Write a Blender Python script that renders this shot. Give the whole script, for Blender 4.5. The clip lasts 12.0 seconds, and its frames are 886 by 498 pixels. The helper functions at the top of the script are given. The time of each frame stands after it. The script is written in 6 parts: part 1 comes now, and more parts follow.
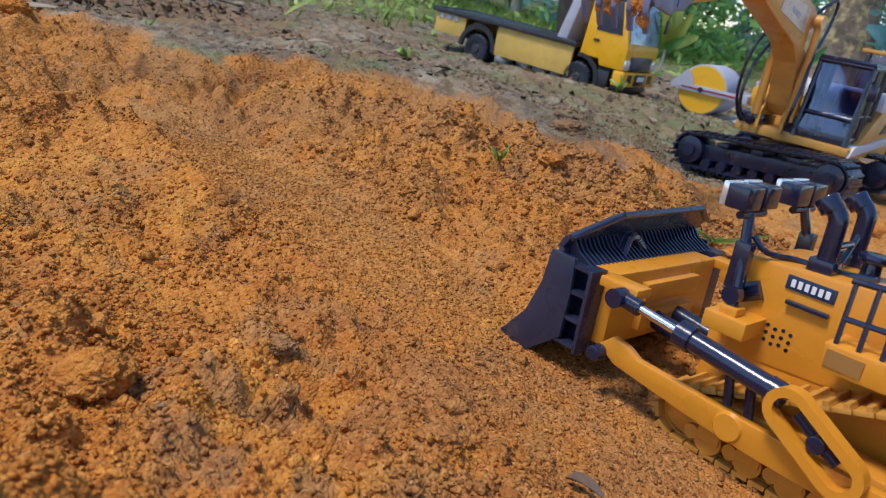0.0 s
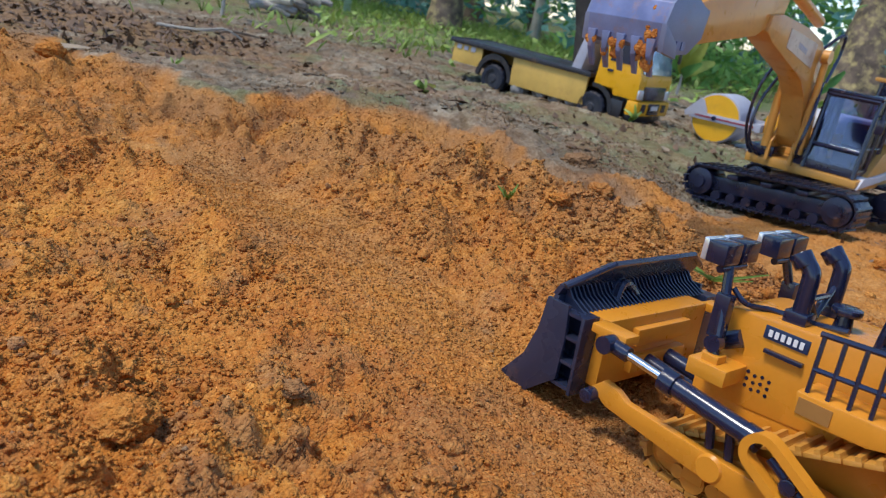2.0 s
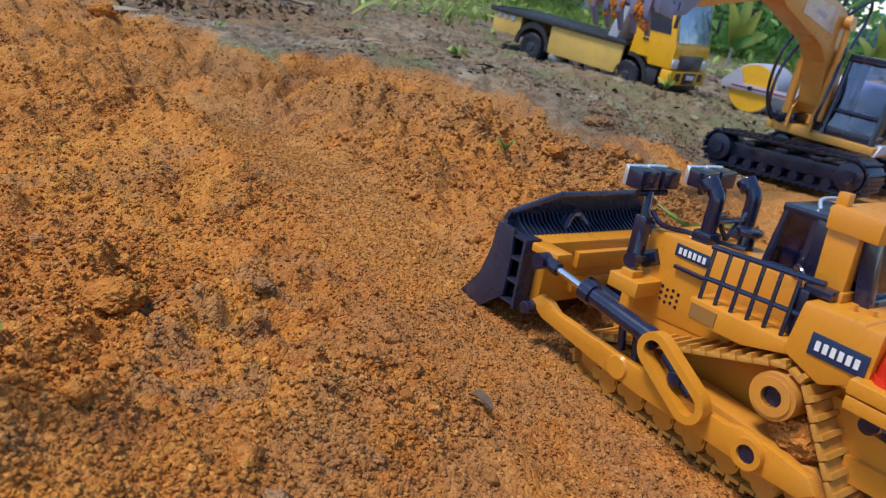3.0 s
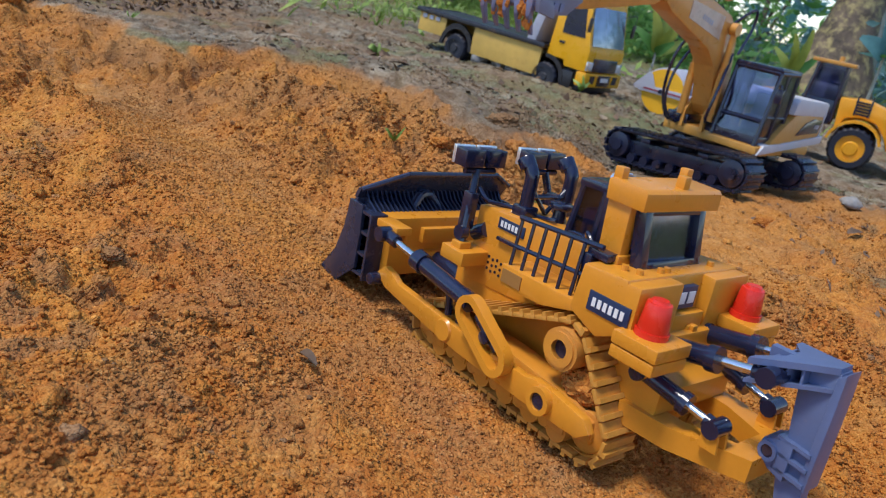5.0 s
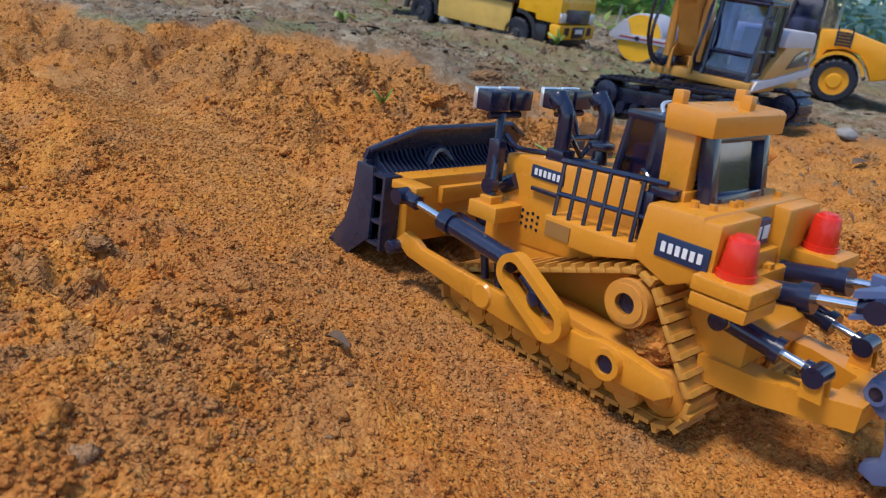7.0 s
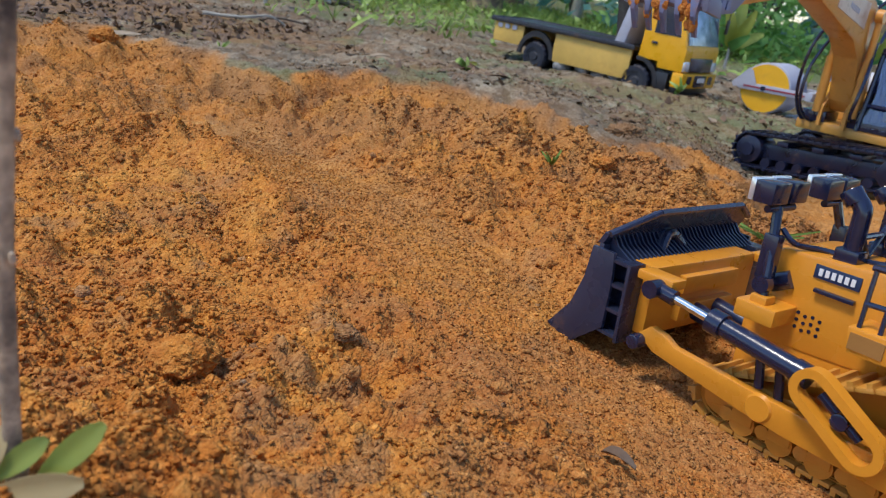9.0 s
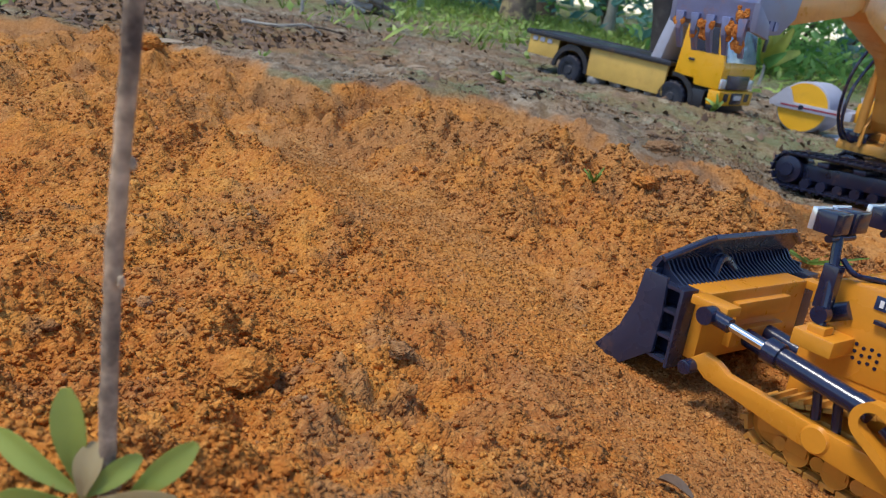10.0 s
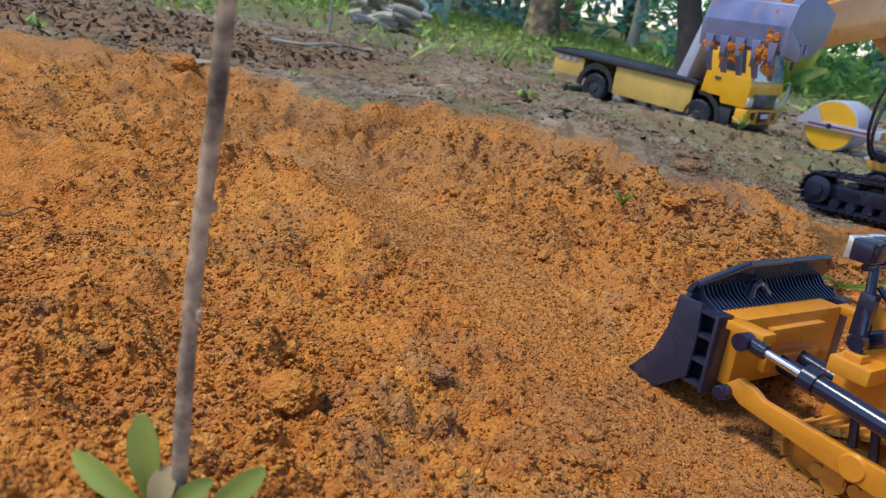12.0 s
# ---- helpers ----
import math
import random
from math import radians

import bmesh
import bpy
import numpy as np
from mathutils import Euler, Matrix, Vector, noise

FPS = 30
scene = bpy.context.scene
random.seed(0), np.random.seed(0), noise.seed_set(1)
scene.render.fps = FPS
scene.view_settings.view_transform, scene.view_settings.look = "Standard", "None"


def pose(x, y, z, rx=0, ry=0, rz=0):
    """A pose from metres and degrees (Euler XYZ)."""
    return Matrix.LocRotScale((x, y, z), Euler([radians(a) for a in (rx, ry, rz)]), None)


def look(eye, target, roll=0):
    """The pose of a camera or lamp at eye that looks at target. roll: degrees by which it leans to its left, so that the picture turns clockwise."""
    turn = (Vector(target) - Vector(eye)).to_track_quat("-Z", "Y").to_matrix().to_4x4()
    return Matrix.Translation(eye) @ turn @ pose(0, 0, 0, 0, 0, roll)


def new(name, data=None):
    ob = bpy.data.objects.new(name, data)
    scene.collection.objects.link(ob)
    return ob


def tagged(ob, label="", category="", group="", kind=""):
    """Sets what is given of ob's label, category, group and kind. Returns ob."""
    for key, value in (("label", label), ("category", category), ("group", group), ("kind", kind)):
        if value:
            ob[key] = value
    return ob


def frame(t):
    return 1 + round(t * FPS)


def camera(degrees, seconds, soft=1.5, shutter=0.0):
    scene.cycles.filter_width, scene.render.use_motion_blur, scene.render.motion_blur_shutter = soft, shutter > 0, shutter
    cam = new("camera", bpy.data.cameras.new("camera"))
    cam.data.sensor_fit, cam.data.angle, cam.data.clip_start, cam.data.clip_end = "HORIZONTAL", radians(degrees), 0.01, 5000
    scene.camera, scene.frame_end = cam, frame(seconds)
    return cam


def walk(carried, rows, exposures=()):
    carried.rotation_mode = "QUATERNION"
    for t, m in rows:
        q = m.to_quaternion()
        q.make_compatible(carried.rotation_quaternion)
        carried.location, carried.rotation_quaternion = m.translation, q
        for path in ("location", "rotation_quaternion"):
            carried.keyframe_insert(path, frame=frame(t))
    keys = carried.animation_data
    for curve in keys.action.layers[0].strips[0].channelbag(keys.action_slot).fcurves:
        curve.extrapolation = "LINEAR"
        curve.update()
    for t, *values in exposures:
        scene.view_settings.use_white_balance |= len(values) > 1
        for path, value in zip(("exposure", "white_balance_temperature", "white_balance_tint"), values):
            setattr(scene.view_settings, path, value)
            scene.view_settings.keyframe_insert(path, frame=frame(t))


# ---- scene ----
cam = camera(62.0, 12.0, soft=1.1)
METRES, EYE, TILT, LEAN, TURN = 0.56, 0.197, -20.0, -10.0, 0.0
ROWS = [
    (0.0, 0.0, 0.0, 0.0, -0.0, 0.0, -0.0),
    (0.5, -0.0816, -0.0144, 0.0238, 2.28, 0.99, -1.71),
    (1.0, -0.0634, -0.0316, 0.0352, 2.6, 1.48, -1.32),
    (1.5, -0.017, -0.0445, 0.0366, 1.97, 1.61, -0.17),
    (2.0, 0.0214, -0.057, 0.0319, 1.65, 1.51, -0.06),
    (2.5, 0.0468, -0.0749, 0.0239, 1.56, 1.61, -0.66),
    (3.0, 0.148, -0.1566, -0.0323, 6.08, -0.38, -1.79),
    (3.5, 0.2723, -0.2116, -0.0685, 2.67, -0.57, -2.74),
    (3.7, 0.3006, -0.2186, -0.071, 2.33, -0.57, -2.24),
    (5.5, 0.2817, -0.206, -0.0622, 2.12, 0.1, -2.01),
    (6.0, 0.2783, -0.2003, -0.0604, 1.5, 0.12, -1.45),
    (6.5, 0.2532, -0.1784, -0.0478, 1.5, 0.52, 0.08),
    (7.0, 0.2202, -0.117, -0.0805, 0.06, -2.1, 2.94),
    (7.2, 0.197, -0.106, -0.072, 0.7, -1.7, 2.85),
    (8.8, 0.041, -0.069, -0.017, 4.4, 0.23, 0.7),
    (9.0, 0.0207, -0.0685, -0.011, 5.12, 0.63, 0.88),
    (9.5, 0.0047, -0.0736, -0.0085, 5.86, 0.87, 0.18),
    (10.0, -0.0128, -0.0776, 0.0009, 6.84, 1.28, -0.72),
    (10.5, -0.0346, -0.083, 0.0094, 7.83, 1.95, -1.07),
    (11.0, -0.0293, -0.0843, 0.0084, 7.69, 1.96, -0.76),
    (11.5, -0.0321, -0.0863, 0.0053, 8.01, 1.97, -0.8),
    (12.0, -0.0295, -0.0986, 0.0118, 8.45, 2.35, -1.16),
]
walk(cam, [(t, pose(0, 0, EYE, TILT, LEAN, TURN) @ pose(METRES * x, METRES * y, METRES * z, 90 + pitch, roll, yaw)) for t, x, y, z, yaw, pitch, roll in ROWS], exposures=[(0.0, 0.44)])

cam.data.dof.use_dof = True
cam.data.dof.focus_distance = 0.5
cam.data.dof.aperture_fstop = 18.0

# ---- sky and sun: soft open shade under a bright hazy sky ----
SUN_EL, SUN_AZ = 64.0, 250.0
world = bpy.data.worlds.new("world")
scene.world = world
world.use_nodes = True
wn = world.node_tree
sky = wn.nodes.new("ShaderNodeTexSky")
sky.sky_type = "NISHITA"
sky.sun_disc = False
sky.sun_elevation, sky.sun_rotation = radians(SUN_EL), radians(SUN_AZ)
sky.air_density, sky.dust_density, sky.ozone_density = 1.1, 0.15, 4.0
cool = wn.nodes.new("ShaderNodeMix")
cool.data_type, cool.blend_type = "RGBA", "MULTIPLY"
cool.inputs["Factor"].default_value = 1.0
cool.inputs[7].default_value = (1.0, 1.0, 1.1, 1)
wn.links.new(sky.outputs["Color"], cool.inputs[6])
wn.links.new(cool.outputs[2], wn.nodes["Background"].inputs["Color"])
wn.nodes["Background"].inputs["Strength"].default_value = 0.15
sun = new("sun", bpy.data.lights.new("sun", "SUN"))
sun.data.energy, sun.data.angle, sun.data.color = 2.5, radians(14), (1.0, 0.93, 0.83)
sun_dir = Vector((math.sin(radians(SUN_AZ)) * math.cos(radians(SUN_EL)), math.cos(radians(SUN_AZ)) * math.cos(radians(SUN_EL)), math.sin(radians(SUN_EL))))
sun.matrix_world = look(sun_dir * 20, (0, 0, 0))


# ---- materials ----
def node(nt, kind, **values):
    n = nt.nodes.new(kind)
    for key, value in values.items():
        n.inputs[key].default_value = value
    return n


def ramp(nt, fac, stops):
    r = nt.nodes.new("ShaderNodeValToRGB")
    while len(r.color_ramp.elements) < len(stops):
        r.color_ramp.elements.new(0.5)
    for e, (p, c) in zip(r.color_ramp.elements, stops):
        e.position = p
        e.color = (c, c, c, 1) if isinstance(c, (int, float)) else (*c, 1)
    nt.links.new(fac, r.inputs["Fac"])
    return r.outputs["Color"]


def mixed(nt, fac, a, b, blend="MIX"):
    m = nt.nodes.new("ShaderNodeMix")
    m.data_type, m.blend_type = "RGBA", blend
    for socket, value in ((m.inputs["Factor"], fac), (m.inputs[6], a), (m.inputs[7], b)):
        if isinstance(value, bpy.types.NodeSocket):
            nt.links.new(value, socket)
        elif isinstance(value, (int, float)):
            socket.default_value = value
        else:
            socket.default_value = (*value, 1)
    return m.outputs[2]


def noise_of(nt, scale, detail=4.0, rough=0.55, distortion=0.0):
    co = nt.nodes.new("ShaderNodeTexCoord")
    n = node(nt, "ShaderNodeTexNoise", Scale=scale, Detail=detail, Roughness=rough, Distortion=distortion)
    nt.links.new(co.outputs["Object"], n.inputs["Vector"])
    return n.outputs["Fac"]


def bumped(nt, shader, height, strength, distance):
    b = node(nt, "ShaderNodeBump", Strength=strength, Distance=distance)
    nt.links.new(height, b.inputs["Height"])
    nt.links.new(b.outputs["Normal"], shader.inputs["Normal"])
    return b


DUST = (0.44, 0.2, 0.06)


def material(name, colour, rough=0.45, metal=0.0, vary=0.12, scale=40.0, dust=0.0, dust_scale=22.0, bump=0.15, coat=0.0, dust_colour=DUST):
    """A surface with fine mottling, uneven gloss, faint relief and clinging dust."""
    m = bpy.data.materials.new(name)
    m.use_nodes = True
    nt = m.node_tree
    s = nt.nodes["Principled BSDF"]
    coarse, fine = noise_of(nt, scale), noise_of(nt, scale * 9)
    dark = tuple(c * (1 - vary) for c in colour)
    light = tuple(min(1, c * (1 + vary * 0.7)) for c in colour)
    col = mixed(nt, ramp(nt, coarse, [(0.3, 0.0), (0.7, 1.0)]), dark, light)
    col = mixed(nt, ramp(nt, fine, [(0.35, 0.0), (0.75, 0.25)]), col, tuple(c * 0.8 for c in colour))
    rgh = ramp(nt, coarse, [(0.3, rough * 0.82), (0.7, min(1, rough * 1.2))])
    if dust > 0:
        mask = ramp(nt, noise_of(nt, dust_scale, 8.0, 0.68), [(0.62 - 0.3 * dust, 0.0), (0.86 - 0.3 * dust, min(1.0, 0.35 + dust))])
        grain = ramp(nt, noise_of(nt, 900.0), [(0.3, 0.65), (0.7, 1.2)])
        col = mixed(nt, mask, col, mixed(nt, 1.0, dust_colour, grain, "MULTIPLY"))
        rgh = mixed(nt, mask, rgh, (0.95, 0.95, 0.95))
    nt.links.new(col, s.inputs["Base Color"])
    nt.links.new(rgh, s.inputs["Roughness"])
    s.inputs["Metallic"].default_value = metal
    s.inputs["Coat Weight"].default_value = coat
    bumped(nt, s, fine, bump, 0.0006)
    return m


def leaf_material(name, colour, other, trans=0.25):
    m = bpy.data.materials.new(name)
    m.use_nodes = True
    nt = m.node_tree
    s = nt.nodes["Principled BSDF"]
    geo = nt.nodes.new("ShaderNodeNewGeometry")
    col = mixed(nt, geo.outputs["Random Per Island"], colour, other)
    col = mixed(nt, ramp(nt, noise_of(nt, 30.0), [(0.35, 0.0), (0.75, 0.6)]), col, tuple(c * 0.6 for c in colour))
    nt.links.new(col, s.inputs["Base Color"])
    s.inputs["Roughness"].default_value = 0.5
    t = nt.nodes.new("ShaderNodeBsdfTranslucent")
    nt.links.new(col, t.inputs["Color"])
    mx = node(nt, "ShaderNodeMixShader", Fac=trans)
    nt.links.new(s.outputs[0], mx.inputs[1])
    nt.links.new(t.outputs[0], mx.inputs[2])
    nt.links.new(mx.outputs[0], nt.nodes["Material Output"].inputs["Surface"])
    return m


def soil_material(name="soil", crumb=False):
    """Orange lateritic soil, grey trodden earth where the attribute 'grey' says, pale compacted dust where 'lane' says."""
    m = bpy.data.materials.new(name)
    m.use_nodes = True
    nt = m.node_tree
    s = nt.nodes["Principled BSDF"]

    def attr(name):
        a = nt.nodes.new("ShaderNodeAttribute")
        a.attribute_name = name
        return a.outputs["Fac"]

    big, mid, fine, grit = noise_of(nt, 6.0, 6.0, 0.65, 0.4), noise_of(nt, 38.0, 6.0, 0.65), noise_of(nt, 210.0, 5.0, 0.65), noise_of(nt, 900.0, 3.0, 0.6)
    orange = mixed(nt, ramp(nt, big, [(0.35, 0.0), (0.66, 1.0)]), (0.48, 0.160, 0.026), (0.62, 0.272, 0.048))
    orange = mixed(nt, ramp(nt, noise_of(nt, 3.4, 4.0, 0.6, 0.6), [(0.45, 0.0), (0.68, 0.6)]), orange, (0.43, 0.115, 0.022))
    orange = mixed(nt, ramp(nt, mid, [(0.42, 0.0), (0.7, 0.7)]), orange, (0.39, 0.112, 0.025))
    orange = mixed(nt, ramp(nt, fine, [(0.45, 0.0), (0.75, 0.55)]), orange, (0.68, 0.35, 0.09))
    orange = mixed(nt, attr("lane"), orange, mixed(nt, ramp(nt, mid, [(0.4, 0.0), (0.7, 1.0)]), (0.47, 0.2, 0.045), (0.6, 0.315, 0.1)))
    grey = mixed(nt, ramp(nt, big, [(0.35, 0.0), (0.68, 1.0)]), (0.17, 0.135, 0.095), (0.42, 0.37, 0.265))
    grey = mixed(nt, ramp(nt, mid, [(0.44, 0.0), (0.6, 0.9)]), grey, (0.115, 0.09, 0.06))
    grey = mixed(nt, attr("green"), grey, mixed(nt, fine, (0.09, 0.14, 0.045), (0.22, 0.28, 0.11)))
    col = mixed(nt, attr("grey"), orange, grey)
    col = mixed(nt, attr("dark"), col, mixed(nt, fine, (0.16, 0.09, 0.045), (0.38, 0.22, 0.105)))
    co = nt.nodes.new("ShaderNodeTexCoord")
    warp = node(nt, "ShaderNodeTexNoise", Scale=130.0, Detail=2.0)
    nt.links.new(co.outputs["Object"], warp.inputs["Vector"])
    bent = nt.nodes.new("ShaderNodeVectorMath")
    bent.operation = "MULTIPLY_ADD"
    nt.links.new(warp.outputs["Color"], bent.inputs[0])
    bent.inputs[1].default_value = (0.0012, 0.0012, 0.0012)
    nt.links.new(co.outputs["Object"], bent.inputs[2])
    cells, total = [], None
    for scale, high in ((230.0, 0.0014), (480.0, 0.0013), (900.0, 0.0006)):
        v = node(nt, "ShaderNodeTexVoronoi", Scale=scale)
        nt.links.new(bent.outputs[0], v.inputs["Vector"])
        square = node(nt, "ShaderNodeMath")
        square.operation = "POWER"
        nt.links.new(v.outputs["Distance"], square.inputs[0])
        square.inputs[1].default_value = 2.0
        h = node(nt, "ShaderNodeMath")
        h.operation = "MULTIPLY_ADD"
        nt.links.new(square.outputs[0], h.inputs[0])
        h.inputs[1].default_value = -high
        if total is None:
            h.inputs[2].default_value = 0.0
        else:
            nt.links.new(total, h.inputs[2])
        total = h.outputs[0]
        cells.append(v)
    for cell, dark, light in ((cells[0], 0.35, 0.3), (cells[1], 0.5, 0.6)):
        tone = nt.nodes.new("ShaderNodeSeparateColor")
        nt.links.new(cell.outputs["Color"], tone.inputs[0])
        col = mixed(nt, ramp(nt, tone.outputs[0], [(0.0, dark), (0.3, 0.0)]), col, mixed(nt, 1.0, col, (0.66, 0.54, 0.44), "MULTIPLY"))
        col = mixed(nt, ramp(nt, tone.outputs[1], [(0.6, 0.0), (1.0, light)]), col, mixed(nt, 1.0, col, (1.35, 1.45, 1.6), "MULTIPLY"))
    col = mixed(nt, ramp(nt, grit, [(0.25, 0.3), (0.7, 0.0)]), col, mixed(nt, 1.0, col, (0.5, 0.45, 0.42), "MULTIPLY"))
    if crumb:
        geo = nt.nodes.new("ShaderNodeNewGeometry")
        col = mixed(nt, 1.0, col, ramp(nt, geo.outputs["Random Per Island"], [(0.0, (0.8, 0.75, 0.7)), (0.25, (1.0, 0.99, 0.97)), (0.8, (1.1, 1.12, 1.12)), (1.0, (1.35, 1.42, 1.55))]), "MULTIPLY")
    nt.links.new(col, s.inputs["Base Color"])
    s.inputs["Roughness"].default_value = 0.95
    s.inputs["Specular IOR Level"].default_value = 0.2
    relief = node(nt, "ShaderNodeMath")
    relief.operation = "MULTIPLY_ADD"
    nt.links.new(fine, relief.inputs[0])
    relief.inputs[1].default_value = 0.0009
    nt.links.new(total, relief.inputs[2])
    bumped(nt, s, relief.outputs[0], 1.0, 1.0)
    return m


YELLOW = material("dozer_yellow_plastic", (0.66, 0.262, 0.022), 0.3, vary=0.06, dust=0.1, bump=0.08, coat=0.15)
YELLOW_DUSTY = material("dusty_yellow_plastic", (0.62, 0.252, 0.026), 0.42, vary=0.1, dust=0.35)
TRACK_Y = material("dusty_track_plastic", (0.56, 0.26, 0.04), 0.5, vary=0.15, dust=0.4, dust_scale=60.0, bump=0.5)
NAVY = material("blue_black_plastic", (0.010, 0.014, 0.040), 0.22, vary=0.15, dust=0.03, bump=0.1, coat=0.35)
BLADE = material("dark_slate_plastic", (0.02, 0.027, 0.056), 0.27, vary=0.15, dust=0.16, bump=0.15, coat=0.25)
RIPPER = material("slate_blue_plastic", (0.10, 0.14, 0.27), 0.36, vary=0.1, dust=0.1, bump=0.1)
CHROME = material("chrome", (0.75, 0.75, 0.76), 0.18, 1.0, vary=0.05, bump=0.02)
RED = material("red_translucent_plastic", (0.7, 0.028, 0.012), 0.28, vary=0.06, dust=0.05, bump=0.03)
DECAL = material("navy_decal", (0.012, 0.03, 0.085), 0.4, vary=0.06, bump=0.02)
DECAL_BROWN = material("brown_decal", (0.3, 0.14, 0.03), 0.5, vary=0.08, bump=0.02)
WHITE = material("white_paint", (0.75, 0.75, 0.73), 0.4, vary=0.05, bump=0.02)
CLEAR = material("clear_lens", (0.7, 0.75, 0.8), 0.12, 0.6, vary=0.05, bump=0.02)
SEAT = material("dark_interior", (0.045, 0.06, 0.13), 0.6, vary=0.2)
EXC_OR = material("excavator_ochre", (0.66, 0.3, 0.055), 0.32, vary=0.08, dust=0.3, bump=0.1, coat=0.3)
EXC_BODY = material("excavator_body_ochre", (0.55, 0.27, 0.05), 0.4, vary=0.08, dust=0.25, bump=0.1)
BUCKET = material("worn_steel_blue", (0.18, 0.21, 0.36), 0.42, 0.35, vary=0.2, dust=0.35, dust_scale=45.0, bump=0.2)
BUCKET_SIDE = material("steel_blue_side", (0.2, 0.23, 0.34), 0.4, 0.2, vary=0.12, dust=0.15, bump=0.1)
TRACK_B = material("black_track", (0.009, 0.013, 0.036), 0.3, vary=0.3, dust=0.1, dust_scale=50.0, bump=0.4, coat=0.08)
GREY_PL = material("pale_grey_plastic", (0.42, 0.43, 0.5), 0.45, vary=0.08, dust=0.12)
CW_WHITE = material("counterweight_white", (0.55, 0.54, 0.56), 0.45, vary=0.08, dust=0.1)
TR_YELLOW = material("truck_yellow_paint", (0.8, 0.4, 0.01), 0.3, vary=0.06, dust=0.1, bump=0.05)
TR_WOOD = material("yellow_painted_plywood", (0.62, 0.4, 0.09), 0.6, vary=0.2, scale=14.0, dust=0.2, bump=0.4)
TR_BLACK = material("black_board", (0.02, 0.02, 0.026), 0.32, vary=0.2, dust=0.12)
TYRE = material("rubber_tyre", (0.010, 0.013, 0.026), 0.5, vary=0.2, dust=0.05, bump=0.4)
RIM = material("dark_rim", (0.03, 0.032, 0.042), 0.5, vary=0.2, dust=0.1)
LO_YELLOW = material("loader_yellow_paint", (0.75, 0.33, 0.012), 0.38, vary=0.06, dust=0.12, bump=0.05)
STONE = material("grey_stone", (0.3, 0.29, 0.27), 0.85, vary=0.3, scale=60.0, dust=0.3, bump=0.8)
BARK = material("brown_bark", (0.16, 0.12, 0.085), 0.9, vary=0.5, scale=25.0, dust=0.35, dust_scale=9.0, bump=1.0, dust_colour=(0.22, 0.21, 0.12))
DARK_BARK = material("dark_bark", (0.05, 0.04, 0.035), 0.9, vary=0.5, scale=25.0, dust=0.15, dust_scale=9.0, bump=1.0, dust_colour=(0.22, 0.22, 0.18))
MOSSY = material("mossy_bark", (0.15, 0.11, 0.08), 0.9, vary=0.8, scale=14.0, dust=0.48, dust_scale=20.0, bump=1.0, dust_colour=(0.72, 0.58, 0.24))
PALE_BARK = material("pale_bark", (0.42, 0.39, 0.32), 0.85, vary=0.3, scale=20.0, dust=0.2, dust_scale=9.0, bump=0.6, dust_colour=(0.2, 0.19, 0.12))
TWIG = material("stake_bark", (0.5, 0.38, 0.25), 0.85, vary=0.6, scale=180.0, dust=0.62, dust_scale=55.0, bump=0.8, dust_colour=(0.09, 0.07, 0.055))
DRYLEAF = material("dry_leaf", (0.15, 0.09, 0.05), 0.7, vary=0.5, scale=50.0, bump=0.5)
DRYPALE = material("pale_dry_leaf", (0.3, 0.23, 0.15), 0.7, vary=0.3, scale=50.0, bump=0.5)
SOIL = soil_material()
SOIL_CRUMB = soil_material("soil_crumb", True)
GRASS = leaf_material("grass_green", (0.2, 0.33, 0.05), (0.42, 0.54, 0.14))
FOLIAGE = leaf_material("broad_leaf_green", (0.13, 0.33, 0.07), (0.4, 0.68, 0.22), 0.5)
FOLIAGE_DARK = leaf_material("shade_leaf_green", (0.07, 0.23, 0.18), (0.26, 0.56, 0.52), 0.5)
FOLIAGE_BLUE = leaf_material("blue_green_leaf", (0.14, 0.34, 0.34), (0.45, 0.66, 0.68), 0.45)
SPROUT = leaf_material("sprout_green", (0.42, 0.5, 0.11), (0.52, 0.56, 0.17), 0.45)
SPROUT_OLD = leaf_material("fading_leaf", (0.54, 0.42, 0.2), (0.58, 0.48, 0.25), 0.3)
YOUNG = leaf_material("yellow_green_leaf", (0.4, 0.44, 0.06), (0.5, 0.4, 0.06), 0.35)


def glass_material(name, tint=(0.55, 0.6, 0.82), alpha=0.5):
    m = bpy.data.materials.new(name)
    m.use_nodes = True
    nt = m.node_tree
    g = node(nt, "ShaderNodeBsdfGlossy", Roughness=0.06)
    g.inputs["Color"].default_value = (0.9, 0.93, 1, 1)
    t = nt.nodes.new("ShaderNodeBsdfTransparent")
    t.inputs["Color"].default_value = (*tint, 1)
    f = node(nt, "ShaderNodeFresnel", IOR=1.5)
    up = node(nt, "ShaderNodeMath")
    up.operation = "MULTIPLY_ADD"
    up.inputs[1].default_value, up.inputs[2].default_value = 0.9, 1 - alpha - 0.45
    nt.links.new(f.outputs[0], up.inputs[0])
    mx = nt.nodes.new("ShaderNodeMixShader")
    nt.links.new(up.outputs[0], mx.inputs[0])
    nt.links.new(t.outputs[0], mx.inputs[1])
    nt.links.new(g.outputs[0], mx.inputs[2])
    nt.links.new(mx.outputs[0], nt.nodes["Material Output"].inputs["Surface"])
    return m


GLASS = glass_material("cab_glass")


